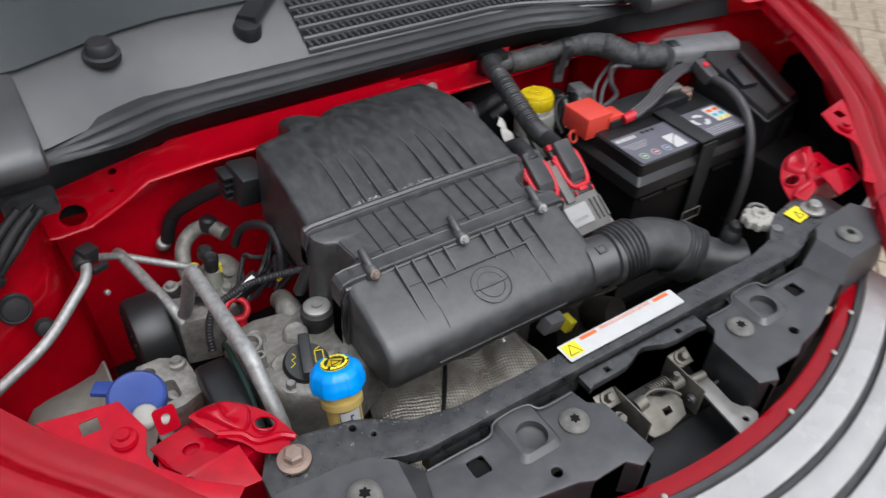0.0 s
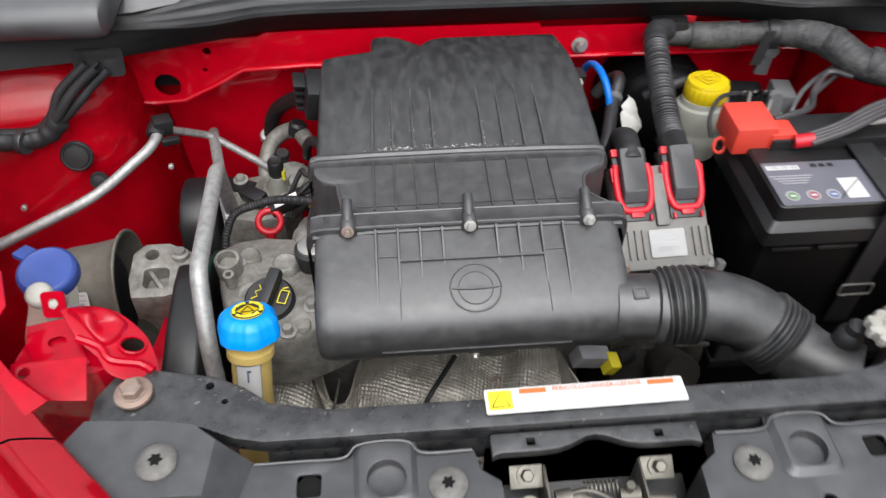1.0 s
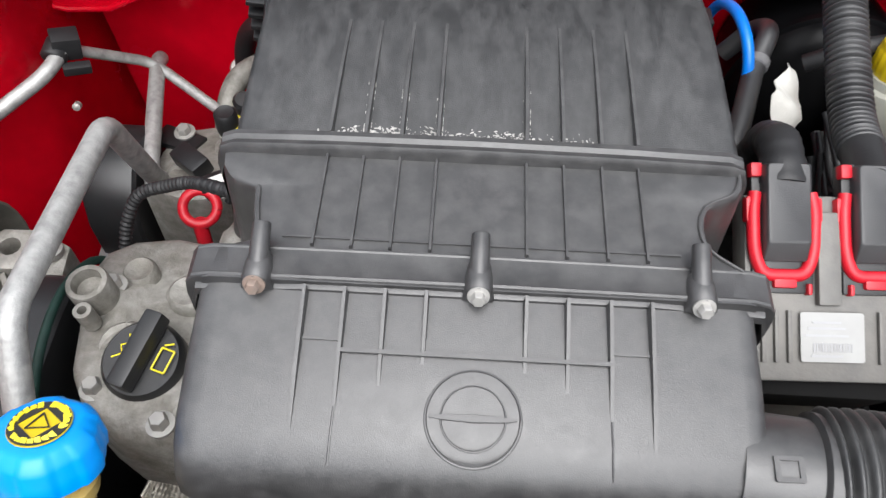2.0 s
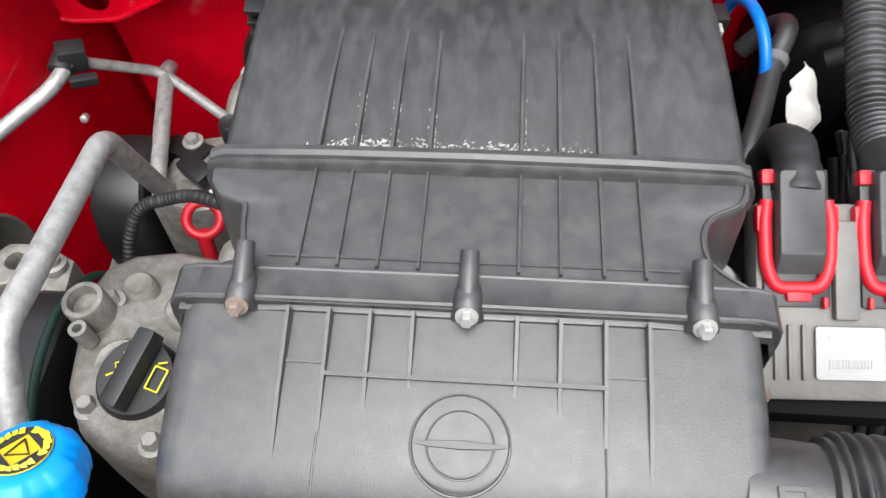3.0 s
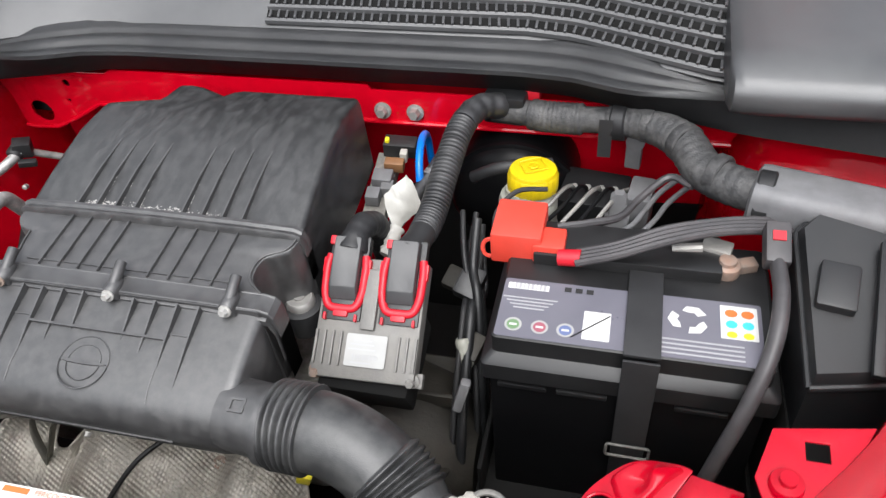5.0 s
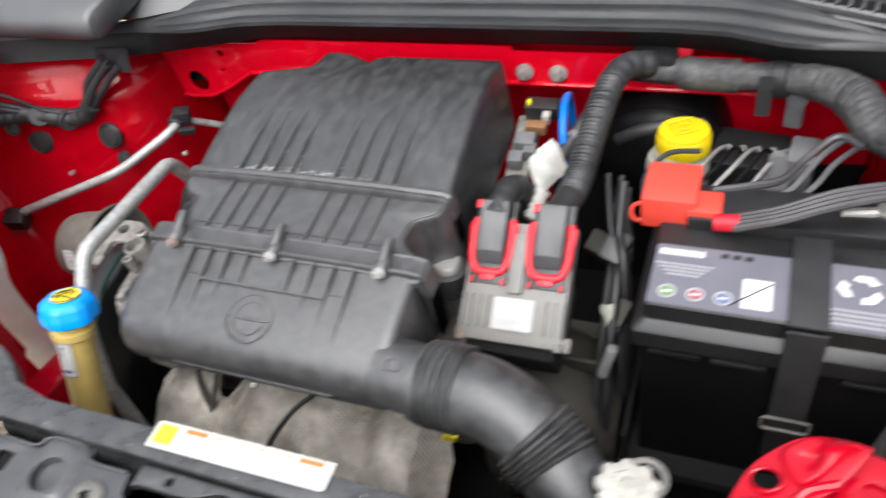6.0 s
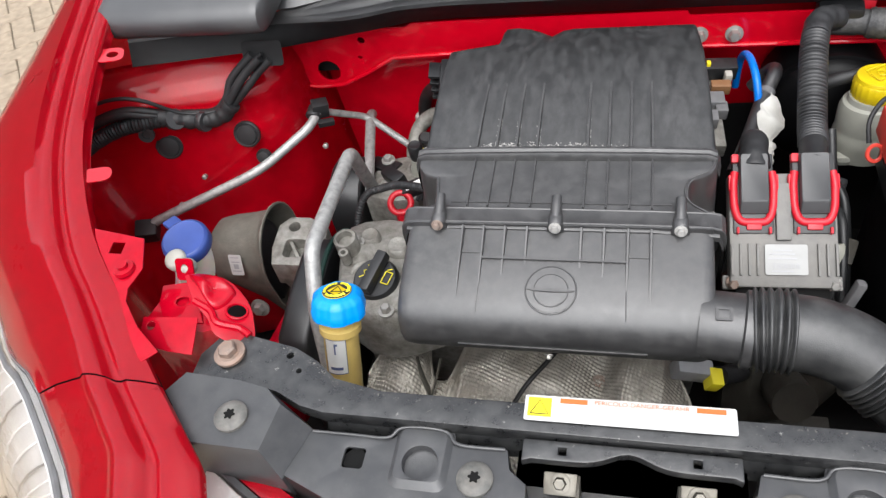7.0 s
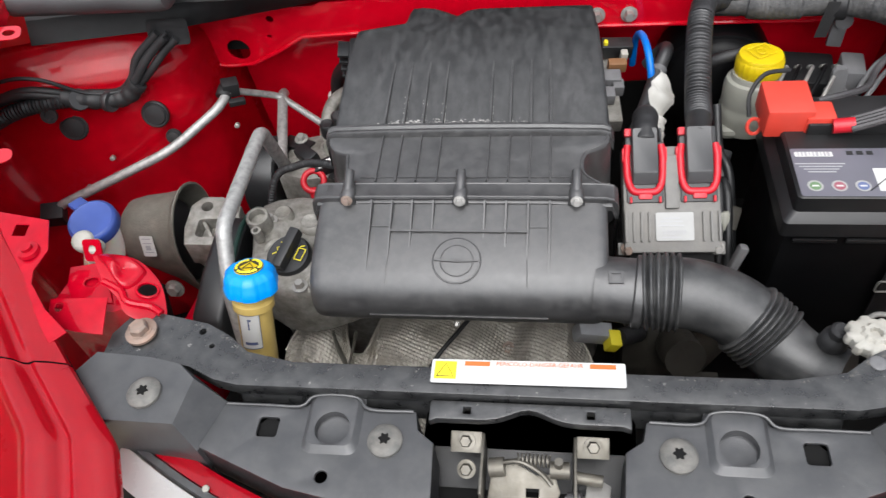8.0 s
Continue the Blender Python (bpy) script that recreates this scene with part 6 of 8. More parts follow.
# ---- coolant bottle detail ----
km = Matrix.Translation((-0.2288, -0.0905, 0.9312)) @ turn(-19, 3, 8)
bm = mesh()
plate(bm, ring_pts(0, 0, 0.0162, 28), 0, 0.0008, (), km)
part("cap_disc", bm, YELP, cool, "yellow disc with worn black print")
bm = mesh()
plate(bm, ring_pts(0, 0, 0.0158, 28), 0, 0.0006, [ring_pts(0, 0, 0.0112, 4)], km @ Matrix.Translation((0, 0, 0.0006)))
cap_ring = part("cap_print", bm, INK, cool, "black ring print")
for k in range(24):
    a = 6.2832 * k / 24
    if k % 8:
        bm = mesh()
        box(bm, km @ Vector((0.0136 * math.sin(a), 0.0136 * math.cos(a), 0.0008)), (0.0030, 0.0030 + 0.001 * (k % 2), 0.0006), turn(-19, 3, 8 - math.degrees(a)))
        part("print_mark", bm, YELL, cap_ring)
bm = mesh()
tube(bm, [km @ Vector((0.0070 * math.sin(a), 0.0070 * math.cos(a), 0.0006)) for a in (0, 2.094, 4.189, 6.283)], 0.0006, 5)
part("triangle_print", bm, INK, cool)
bm = mesh()
def bottle_wrap(bm, z0, z1, a0, a1, grow):
    """A patch of printed film bent round the bottle's neck."""
    rows = []
    for k in range(3):
        z = z0 + (z1 - z0) * k / 2
        c = BOT.lerp(BTOP, (z - BOT.z) / (BTOP.z - BOT.z))
        rows.append([c + Vector(((0.0200 + grow) * math.sin(a), -(0.0192 + grow) * math.cos(a), 0.0072 * math.cos(a))) for a in (a0 + (a1 - a0) * j / 10 for j in range(11))])
    loft(bm, rows, False)
    bmesh.ops.solidify(bm, geom=list(bm.faces), thickness=0.0003)


bottle_wrap(bm, 0.885, 0.842, -0.62, 0.62, 0.0003)
blab = part("label", bm, LABELB, cool, "white label with a blue border")
for name, z0, z1, a0, a1 in (("border", 0.885, 0.884, -0.62, 0.62), ("border", 0.843, 0.842, -0.62, 0.62), ("border", 0.885, 0.842, -0.62, -0.585), ("border", 0.885, 0.842, 0.585, 0.62),
                             ("printed_mark", 0.880, 0.8775, -0.06, 0.14), ("printed_mark", 0.8775, 0.867, -0.06, 0.03), ("printed_bar", 0.851, 0.8475, -0.36, 0.36)):
    bm = mesh()
    bottle_wrap(bm, z0, z1, a0, a1, 0.0008)
    part(name, bm, DULLB, blab)
bm = mesh()
lathe(bm, BOT.lerp(BTOP, 0.92), BTOP - BOT, [(0.021, 0), (0.0235, 0.002), (0.0235, 0.010), (0.021, 0.012)], 28)
part("collar", bm, AMBERT, cool)

# ---- heat shield over the exhaust manifold ----
shield = thing("heat_shield", (-0.05, -0.05, 0.70), "dimpled tan-silver heat shield over the exhaust manifold", "heat shield")


def shield_pt(x, y, dimple=True):
    """Pressed sheet: domes over the pipes, a valley round the fixing hole, and a long fall to the front."""
    dome = 0.016 * math.exp(-((x + 0.222) / 0.030) ** 4) + 0.013 * math.exp(-((x + 0.055) / 0.074) ** 6) + 0.010 * math.exp(-((x - 0.100) / 0.036) ** 4)
    dome -= 0.012 * math.exp(-((x - 0.045) / 0.018) ** 2 - ((y + 0.020) / 0.030) ** 2)
    dome -= 0.018 * math.exp(-((x + 0.052) ** 2 + (y + 0.096) ** 2) / 0.019 ** 2)
    z = 0.682 + dome - 0.25 * max(0, -0.02 - y) - 5.5 * max(0, -0.03 - y) ** 2 - 0.9 * max(0, x - 0.125) - 0.02 * math.sin(9 * x + 20 * y) * max(0, -0.05 - y)
    if dimple:
        a, b = 2 * math.pi * (x + 0.55 * y) / 0.0072, 2 * math.pi * (y - 0.55 * x) / 0.0085
        k = min(max(0.75 + 1.2 * noise.noise(Vector((x * 22, y * 22, 3.0))), 0.45), 1.0)
        z += 0.0020 * k * math.sin(a) * math.sin(b)
    return Vector((x, y, z + 0.004 * noise.noise(Vector((x * 30, y * 30, 7.0)))))


def shield_back(x):
    """The rear edge: rounded at both ends, with a notch for the bracket."""
    e = min(x + 0.268, 0.165 - x)
    return 0.020 - 0.060 * max(0, 1 - e / 0.045) ** 2 - 0.062 * math.exp(-((x + 0.163) / 0.022) ** 4)


bm = mesh()
sheet(bm, lambda u, v: shield_pt(-0.268 + 0.433 * u, shield_back(-0.268 + 0.433 * u) * (1 - v) - 0.165 * v), 330, 150, 0.0)
part("pressed_sheet", bm, SHIELD, shield, "", 70)
bm = mesh()
tube(bm, [shield_pt(-0.268 + 0.433 * k / 80, shield_back(-0.268 + 0.433 * k / 80), False) for k in range(81)], 0.0017, 6)
part("rolled_edge", bm, SHIELD, shield)
for x0, x1 in ((-0.190, -0.176), (-0.160, -0.176)):
    bm = mesh()
    sheet(bm, lambda u, v: Vector((x0 + (x1 - x0) * u ** 1.6, -0.030 - 0.022 * u - 0.012 * v, 0.716 - 0.050 * u ** 1.4 + 0.006 * math.sin(3.1 * v))), 8, 4, 0.002)
    part("fork_bracket", bm, MOUNT, shield, "dull forked steel bracket", 40)
bm = mesh()
lathe(bm, shield_pt(0.045, -0.020, False), (0, -0.3, 0.95), [(0.0085, -0.003), (0.0085, 0.0012), (0.0045, 0.0012), (0.0040, -0.001)], 18)
part("fixing_hole", bm, RUST, shield)
# near-black disc on the sheet stands in for a shaded hole
bm = mesh()
lathe(bm, shield_pt(-0.052, -0.096, False), (0, -0.4, 0.9), [(0.0095, -0.004), (0.0095, 0.0006), (0.0075, 0.0010)], 20)
part("sensor_hole", bm, DARK, shield)
bm = mesh()
tube(bm, spline([shield_pt(x, y, False) + Vector((0, 0, 0.003)) for x, y in ((-0.010, 0.006), (-0.026, -0.018), (-0.046, -0.046), (-0.066, -0.074), (-0.082, -0.104))], 0.006), 0.0032, 8)
single("lambda_cable", bm, RUBBER, "thin black cable lying across the heat shield", "cable")
bm = mesh()
box(bm, (0.155, -0.036, 0.738), (0.045, 0.020, 0.026), turn(10, 20, 10))
gplug = thing("lambda_plug", (0.16, -0.04, 0.72), "grey plug with a yellow lock under the filter box", "wiring plug")
part("body", bm, LGREY, gplug, "", 30, 0.003)
bm = mesh()
box(bm, (0.180, -0.043, 0.731), (0.016, 0.022, 0.022), turn(10, 20, 10))
part("lock", bm, YELL, gplug, "", 30, 0.002)
bm = mesh()
tube(bm, spline([(0.19, -0.03, 0.72), (0.215, -0.01, 0.70), (0.22, 0.02, 0.66), (0.20, 0.05, 0.60)], 0.01), 0.012, 12)
single("wiring_loom", bm, RUBBER, "black taped wiring loom below the control unit", "cable")

# ---- gearbox and dark parts deep in the bay ----
gear = thing("gearbox", (0.27, 0.10, 0.48), "grimy dark gearbox casing deep in the bay", "gearbox")
bm = mesh()
lathe(bm, (0.20, 0.08, 0.62), (1, 0, 0), [(0.10, 0), (0.12, 0.03), (0.10, 0.10), (0.05, 0.15)], 24)
part("casing", bm, GRIME, gear)
for k in range(8):
    bm = mesh()
    a = k * 0.7854
    box(bm, Vector((0.275, 0.08 + 0.108 * math.cos(a), 0.62 + 0.108 * math.sin(a))), (0.11, 0.006, 0.02), turn(math.degrees(a) + 90))
    part("rib", bm, GRIME, gear, "", 30, 0.002)
bm = mesh()
tube(bm, spline([(0.27, -0.06, 0.72), (0.265, -0.03, 0.70), (0.27, 0.0, 0.66), (0.27, 0.02, 0.60)], 0.01), 0.026, 18)
part("selector_shaft", bm, GRIME, gear)
bm = mesh()
box(bm, (0.338, 0.06, 0.772), (0.012, 0.013, 0.046), turn(-10, 15, 0))
single("relay_plug", bm, GREYP, "dirty grey plug hanging beside the battery", "wiring plug", bevel=0.004)

# ---- control unit detail ----
for k in range(13):
    x = -0.054 + 0.009 * k
    if abs(x - 0.002) < 0.025:
        continue
    bm = mesh()
    box(bm, eu @ Vector((x, -0.034, 0.0135)), (0.0028, 0.036, 0.004), eu.to_3x3().to_4x4())
    part("fin", bm, ECUM, ecu, "", 30, 0.0006)
bm = mesh()
box(bm, eu @ Vector((0, 0.02, 0.0145)), (0.016, 0.065, 0.008), eu.to_3x3().to_4x4())
part("centre_rib", bm, ECUM, ecu, "", 30, 0.002)
bm = mesh()
box(bm, eu @ Vector((0, -0.058, -0.006)), (0.126, 0.016, 0.010), eu.to_3x3().to_4x4())
part("foot", bm, ECUM, ecu, "", 30, 0.002)
for x, m in ((-0.052, RUST), (0.052, STEEL)):
    bm = mesh()
    bolt_head(bm, eu @ Vector((x, -0.058, 0.002)), eu.to_3x3() @ Vector((0, -0.5, 1)), 0.0055, 0.010)
    part("bolt", bm, m, ecu)
for k in range(14):
    bm = mesh()
    flat_on(bm, -0.011 + 0.002 * k, -0.041, 0.0007 + 0.0005 * (k % 3 == 0), 0.006, 0.0160, eu)
    part("code_bar", bm, GREYINK, ecu)
for y, w in ((-0.024, 0.020), (-0.028, 0.026), (-0.033, 0.030), (-0.047, 0.022)):
    bm = mesh()
    flat_on(bm, -0.002, y, w, 0.0016, 0.0160, eu)
    part("printed_bar", bm, GREYINK, ecu)
bm = mesh()
box(bm, (0.245, 0.06, 0.825), (0.10, 0.10, 0.05), turn(20))
part("bracket", bm, DARK, ecu, "", 30, 0.005)

# ---- wiring behind the control unit ----
cond = thing("corrugated_conduit", (0.285, 0.20, 0.90), "dark grey corrugated wiring conduit", "conduit")
cline = spline([(0.272, 0.124, 0.922), (0.279, 0.155, 0.918), (0.283, 0.20, 0.918), (0.287, 0.26, 0.938), (0.293, 0.315, 0.955), (0.305, 0.36, 0.955), (0.33, 0.385, 0.945)], 0.0008)
nc = len(cline)
bm = mesh()
tube(bm, cline[:int(nc * 0.16)], 0.0155, 20)
part("lower_sleeve", bm, RUBBER, cond)
bm = mesh()
tube(bm, cline[int(nc * 0.155):int(nc * 0.74)], lambda r: 0.0150 + 0.0017 * min(max(1.6 * math.sin(r * 2 * math.pi / 0.0052), -1), 1), 22)
part("corrugated_tube", bm, CONN, cond, "", 70)
bm = mesh()
tube(bm, cline[int(nc * 0.735):], lambda r: 0.0162 + 0.0005 * math.sin(r * 300), 20)
part("taped_end", bm, CONN, cond)
hose = thing("wiring_conduit", (0.50, 0.34, 0.92), "thick dark grey wiring trunk along the bulkhead", "conduit")
bm = mesh()
tube(bm, spline([(0.318, 0.392, 0.935), (0.35, 0.388, 0.936), (0.386, 0.380, 0.936), (0.44, 0.370, 0.942), (0.502, 0.358, 0.950), (0.550, 0.328, 0.950), (0.580, 0.280, 0.942), (0.640, 0.245, 0.945), (0.72, 0.230, 0.945)], 0.002),
     lambda r: (0.0165 if r < 0.05 else 0.0195 + 0.0007 * math.sin(r * 2 * math.pi / 0.006) if r < 0.118 else 0.0162 if r < 0.150
                else 0.0182 + 0.0042 * min(1, (r - 0.15) / 0.10) + 0.0006 * noise.noise(Vector((r * 160, 1.0, 0))) + 0.0003 * math.sin(r * 700)), 22)
part("trunk", bm, TAPE, hose, "", 60)
bm = mesh()
rows = []
for x, g in ((0.622, 0.80), (0.625, 0.97), (0.632, 1.0), (0.70, 1.0), (0.76, 1.0)):
    rows.append([Vector((x + 0.3 * y * g, 0.247 - 0.25 * (x - 0.62) + y * g, 0.944 + z * g)) for y, z in rect_pts(0, 0, 0.060, 0.056, 0.014)])
loft(bm, rows)
part("trunk_cover", bm, GREYP, hose, "dusty grey plastic trunk cover", 40, 0.002)
for k in range(2):
    bm = mesh()
    box(bm, (0.640 + 0.022 * k, 0.214 - 0.006 * k, 0.930), (0.010, 0.008, 0.010), turn(0, 0, -14))
    part("cover_lug", bm, CONN, hose, "", 30, 0.002)
# loose tape ends and a strap round the elbow
for p, d, q in (((0.505, 0.357, 0.9505), (1, -0.25, 0.05), 0.0212), ((0.548, 0.329, 0.9505), (0.75, -0.9, 0.0), 0.0232), ((0.583, 0.279, 0.944), (0.9, -0.6, 0.0), 0.0245)):
    bm = mesh()
    lathe(bm, p, d, [(q - 0.001, 0), (q, 0.0012), (q + 0.0004, 0.012), (q - 0.001, 0.0135)], 26, lambda a: 1 + 0.02 * math.sin(3 * a + 1) + 0.012 * math.sin(7 * a))
    part("tape_wrap", bm, TAPE, hose)
bm = mesh()
loft(bm, [[Vector((0.463 + x, 0.338 + 0.006 * k, z)) for x, z in ((-0.008, 0.962 - 0.030 * k), (0.008, 0.962 - 0.030 * k), (0.008, 0.9645 - 0.030 * k), (-0.008, 0.9645 - 0.030 * k))] for k in range(3)])
part("strap", bm, CONN, hose, "dark strap holding the trunk", 30)
bm = mesh()
box(bm, (0.335, 0.400, 0.940), (0.055, 0.045, 0.040), turn(0, 0, -6))
part("clip", bm, PLAST, hose, "black plastic trunk clip", 30, 0.006)
bm = mesh()
box(bm, (0.366, 0.408, 0.952), (0.022, 0.02, 0.018))
part("clip_tab", bm, REDP, hose, "", 30, 0.004)
for p, d, r in (((0.470, 0.364, 0.946), (1, -0.2, 0.1), 0.0205), ((0.625, 0.243, 0.946), (1, -0.25, 0.05), 0.027)):
    bm = mesh()
    lathe(bm, p, d, [(r, 0), (r + 0.002, 0.002), (r + 0.002, 0.016), (r, 0.018)], 22)
    part("band", bm, RUBBER, hose)
bm = mesh()
tube(bm, spline([(0.212, 0.122, 0.918), (0.213, 0.140, 0.926), (0.215, 0.160, 0.924), (0.218, 0.182, 0.904), (0.219, 0.196, 0.86), (0.219, 0.20, 0.82)], 0.002), lambda r: 0.0152 + 0.0006 * math.sin(r * 210) + 0.0003 * math.sin(r * 530) + 0.003 * max(0, 1 - r / 0.03), 20)
single("taped_loom", bm, RUBBER, "black taped loom behind the control unit", "cable")
vac = thing("vacuum_hose", (0.225, 0.25, 0.84), "dark grey vacuum hose beside the filter box", "hose", "hoses behind the engine")
bm = mesh()
tube(bm, spline([(0.205, 0.20, 0.84), (0.222, 0.24, 0.86), (0.245, 0.31, 0.875), (0.260, 0.345, 0.890), (0.258, 0.375, 0.87), (0.24, 0.38, 0.84)], 0.006), 0.0095, 14)
part("hose", bm, CONN, vac)
bm = mesh()
lathe(bm, (0.246, 0.312, 0.8755), (0.4, 0.85, 0.25), [(0.0100, 0), (0.0112, 0.001), (0.0112, 0.009), (0.0100, 0.010)], 16)
part("clip", bm, GREYP, vac, "grey hose clip")
bm = mesh()
tube(bm, spline([(0.222, 0.410, 0.82), (0.222, 0.404, 0.865), (0.225, 0.385, 0.892), (0.229, 0.352, 0.904), (0.234, 0.318, 0.896), (0.238, 0.298, 0.868), (0.239, 0.290, 0.82)], 0.004), 0.0052, 12)
single("fuel_vapour_hose", bm, BLUEH, "bright blue bent hose beside the filter box", "hose", "hoses behind the engine")
bm = mesh()
rows = []
A, B, C, D = Vector((0.240, 0.247, 0.931)), Vector((0.262, 0.233, 0.900)), Vector((0.238, 0.188, 0.888)), Vector((0.221, 0.213, 0.925))
sheet(bm, lambda u, v: (A.lerp(D, u)).lerp(B.lerp(C, u), v) + Vector((0.002, -0.006, 0.005)) * math.sin(3.1 * u) * math.sin(3.1 * v) + Vector((0.0022, -0.001, 0.0015)) * math.sin(9 * u + 5 * v) + Vector((0.0, 0.0012, 0.0016)) * noise.noise(Vector((u * 6, v * 6, 2))), 14, 14, 0.0006)
tag = thing("paper_tag", (0.238, 0.20, 0.88), "crumpled white paper tag round a loom", "tag")
part("paper", bm, PAPER, tag)
bm = mesh()
tube(bm, spline([(0.240, 0.196, 0.893), (0.237, 0.186, 0.888), (0.236, 0.174, 0.884), (0.233, 0.160, 0.880)], 0.002), lambda r: 0.0090 + 0.0011 * math.sin(r * 620), 14, 0.6)
part("wrap", bm, PAPER, tag)
# fuel rail plugs beside the box
rail_plugs = thing("fuel_rail_plugs", (0.186, 0.31, 0.82), "grey brown and black plugs on the fuel rail", "wiring plug")
for name, c, sz, m in (("black_plug", (0.192, 0.372, 0.878), (0.045, 0.022, 0.022), PLAST), ("yellow_mark", (0.176, 0.366, 0.889), (0.006, 0.008, 0.012), YELL), ("brown_plug", (0.192, 0.338, 0.872), (0.026, 0.014, 0.016), BROWN),
                       ("grey_plug", (0.183, 0.312, 0.868), (0.026, 0.022, 0.018), GREYP), ("grey_plug", (0.192, 0.300, 0.862), (0.016, 0.018, 0.018), GREYP), ("pale_plug", (0.202, 0.352, 0.878), (0.010, 0.012, 0.016), WHITEP),
                       ("grey_plug", (0.178, 0.282, 0.862), (0.018, 0.02, 0.018), GREYP), ("rail", (0.178, 0.31, 0.845), (0.03, 0.13, 0.022), ALU)):
    bm = mesh()
    box(bm, c, sz, turn(8, 4, 5))
    part(name, bm, m, rail_plugs, "", 30, 0.002)

# ---- brakes: servo, reservoir detail, hydraulic block ----
bm = mesh()
lathe(bm, (0.345, 0.365, 0.795), (0, 1, 0.05), [(0.02, -0.02), (0.045, -0.012), (0.078, 0.0), (0.088, 0.012), (0.09, 0.05), (0.084, 0.10)], 36)
servo = thing("brake_servo", (0.335, 0.40, 0.72), "glossy black round brake servo by the bulkhead", "brake servo")
part("drum", bm, BATT, servo)
bm = mesh()
lathe(bm, (0.345, 0.365, 0.795), (0, 1, 0.05), [(0.088, 0.018), (0.093, 0.020), (0.093, 0.026), (0.090, 0.028)], 36)
part("crimped_rim", bm, BATT, servo)
bm = mesh()
tube(bm, spline([(0.300, 0.335, 0.865), (0.330, 0.330, 0.885), (0.36, 0.335, 0.89), (0.40, 0.35, 0.885)], 0.006), 0.0085, 12)
part("vacuum_line", bm, RUBBER, servo)
bm = mesh()
tube(bm, [Vector((0.381, 0.3155, 0.9075)) + Matrix.Rotation(a0, 3, "Z") @ Vector((x, y, 0)) for a0 in (0.5,) for x, y in ((-0.014, -0.012), (0.014, -0.012), (0.014, 0.012), (-0.014, 0.012), (-0.014, -0.012))], 0.0009, 5)
tube(bm, [Vector((0.381, 0.3155, 0.9075)) + Vector((0.006 * math.cos(a), 0.006 * math.sin(a), 0)) for a in (6.2832 * k / 16 for k in range(17))], 0.0008, 5)
part("cap_symbol", bm, YELP, res)
bm = mesh()
lathe(bm, (0.381, 0.3115, 0.878), (0, 0.1, 1), [(0.0300, -0.002), (0.0310, 0.0), (0.0310, 0.018), (0.0295, 0.021)], 96, lambda a: 1.0 + 0.022 * (1 if int(a * 24 / math.pi) % 2 else 0))
part("cap_grip", bm, YELP, res)
bm = mesh()
box(bm, (0.352, 0.282, 0.798), (0.024, 0.030, 0.016))
part("tank_foot", bm, MILK, res, "", 30, 0.008)
abs_unit = thing("hydraulic_block", (0.47, 0.35, 0.78), "black hydraulic block with thin brake pipes", "hydraulic unit")
bm = mesh()
box(bm, (0.455, 0.355, 0.815), (0.085, 0.075, 0.07), turn(0, 0, -8))
part("block", bm, PLAST, abs_unit, "", 30, 0.006)
bm = mesh()
box(bm, (0.513, 0.335, 0.84), (0.030, 0.05, 0.06), turn(0, 0, -8))
part("bracket", bm, GREYP, abs_unit, "", 30, 0.004)
for k in range(5):
    bm = mesh()
    x = 0.425 + 0.017 * k
    tube(bm, spline([(x + 0.004, 0.352, 0.846), (x + 0.002, 0.338, 0.862), (x - 0.006, 0.318, 0.872 + 0.003 * (k % 2)), (x - 0.022, 0.288, 0.868), (x - 0.047, 0.27 - 0.006 * k, 0.85)], 0.004), 0.0027, 8)
    part("brake_pipe", bm, BATT if k % 2 else STEEL, abs_unit, "thin brake pipe")
    bm = mesh()
    lathe(bm, (x + 0.005, 0.3535, 0.846), (0, -0.5, 0.85), [(0.0062, -0.006), (0.0062, 0.004), (0.0045, 0.006), (0.0045, 0.009)], 6)
    part("union_nut", bm, SCREW, abs_unit)
for k, pts in enumerate((((0.586, 0.322, 0.925), (0.560, 0.322, 0.905), (0.535, 0.318, 0.880), (0.520, 0.305, 0.862), (0.500, 0.280, 0.850), (0.455, 0.262, 0.845)),
                         ((0.592, 0.316, 0.920), (0.566, 0.314, 0.895), (0.545, 0.308, 0.872), (0.530, 0.294, 0.852), (0.505, 0.270, 0.842), (0.460, 0.254, 0.838)))):
    bm = mesh()
    tube(bm, spline(pts, 0.005), 0.0034, 8)
    part("sensor_lead", bm, GREYP, abs_unit, "grey sensor lead")
bm = mesh()
loft(bm, [[Vector((0.487 + x, 0.300 + y + 0.2 * (z - 0.84), z)) for x, y in rect_pts(0, 0, w, 0.010, 0.003)] for z, w in ((0.832, 0.030), (0.850, 0.030), (0.853, 0.022), (0.878, 0.020), (0.882, 0.012))])
part("plug", bm, GREYP, abs_unit, "grey plug", 30, 0.001)
bm = mesh()
box(bm, (0.500, 0.392, 0.885), (0.02, 0.012, 0.05), turn(0, 0, -10))
lathe(bm, (0.500, 0.385, 0.905), (0, -1, 0.3), [(0.012, 0), (0.012, 0.006), (0.006, 0.008)], 14)
single("trunk_bracket", bm, GREYP, "grey bracket holding the wiring trunk", "bracket", bevel=0.002)

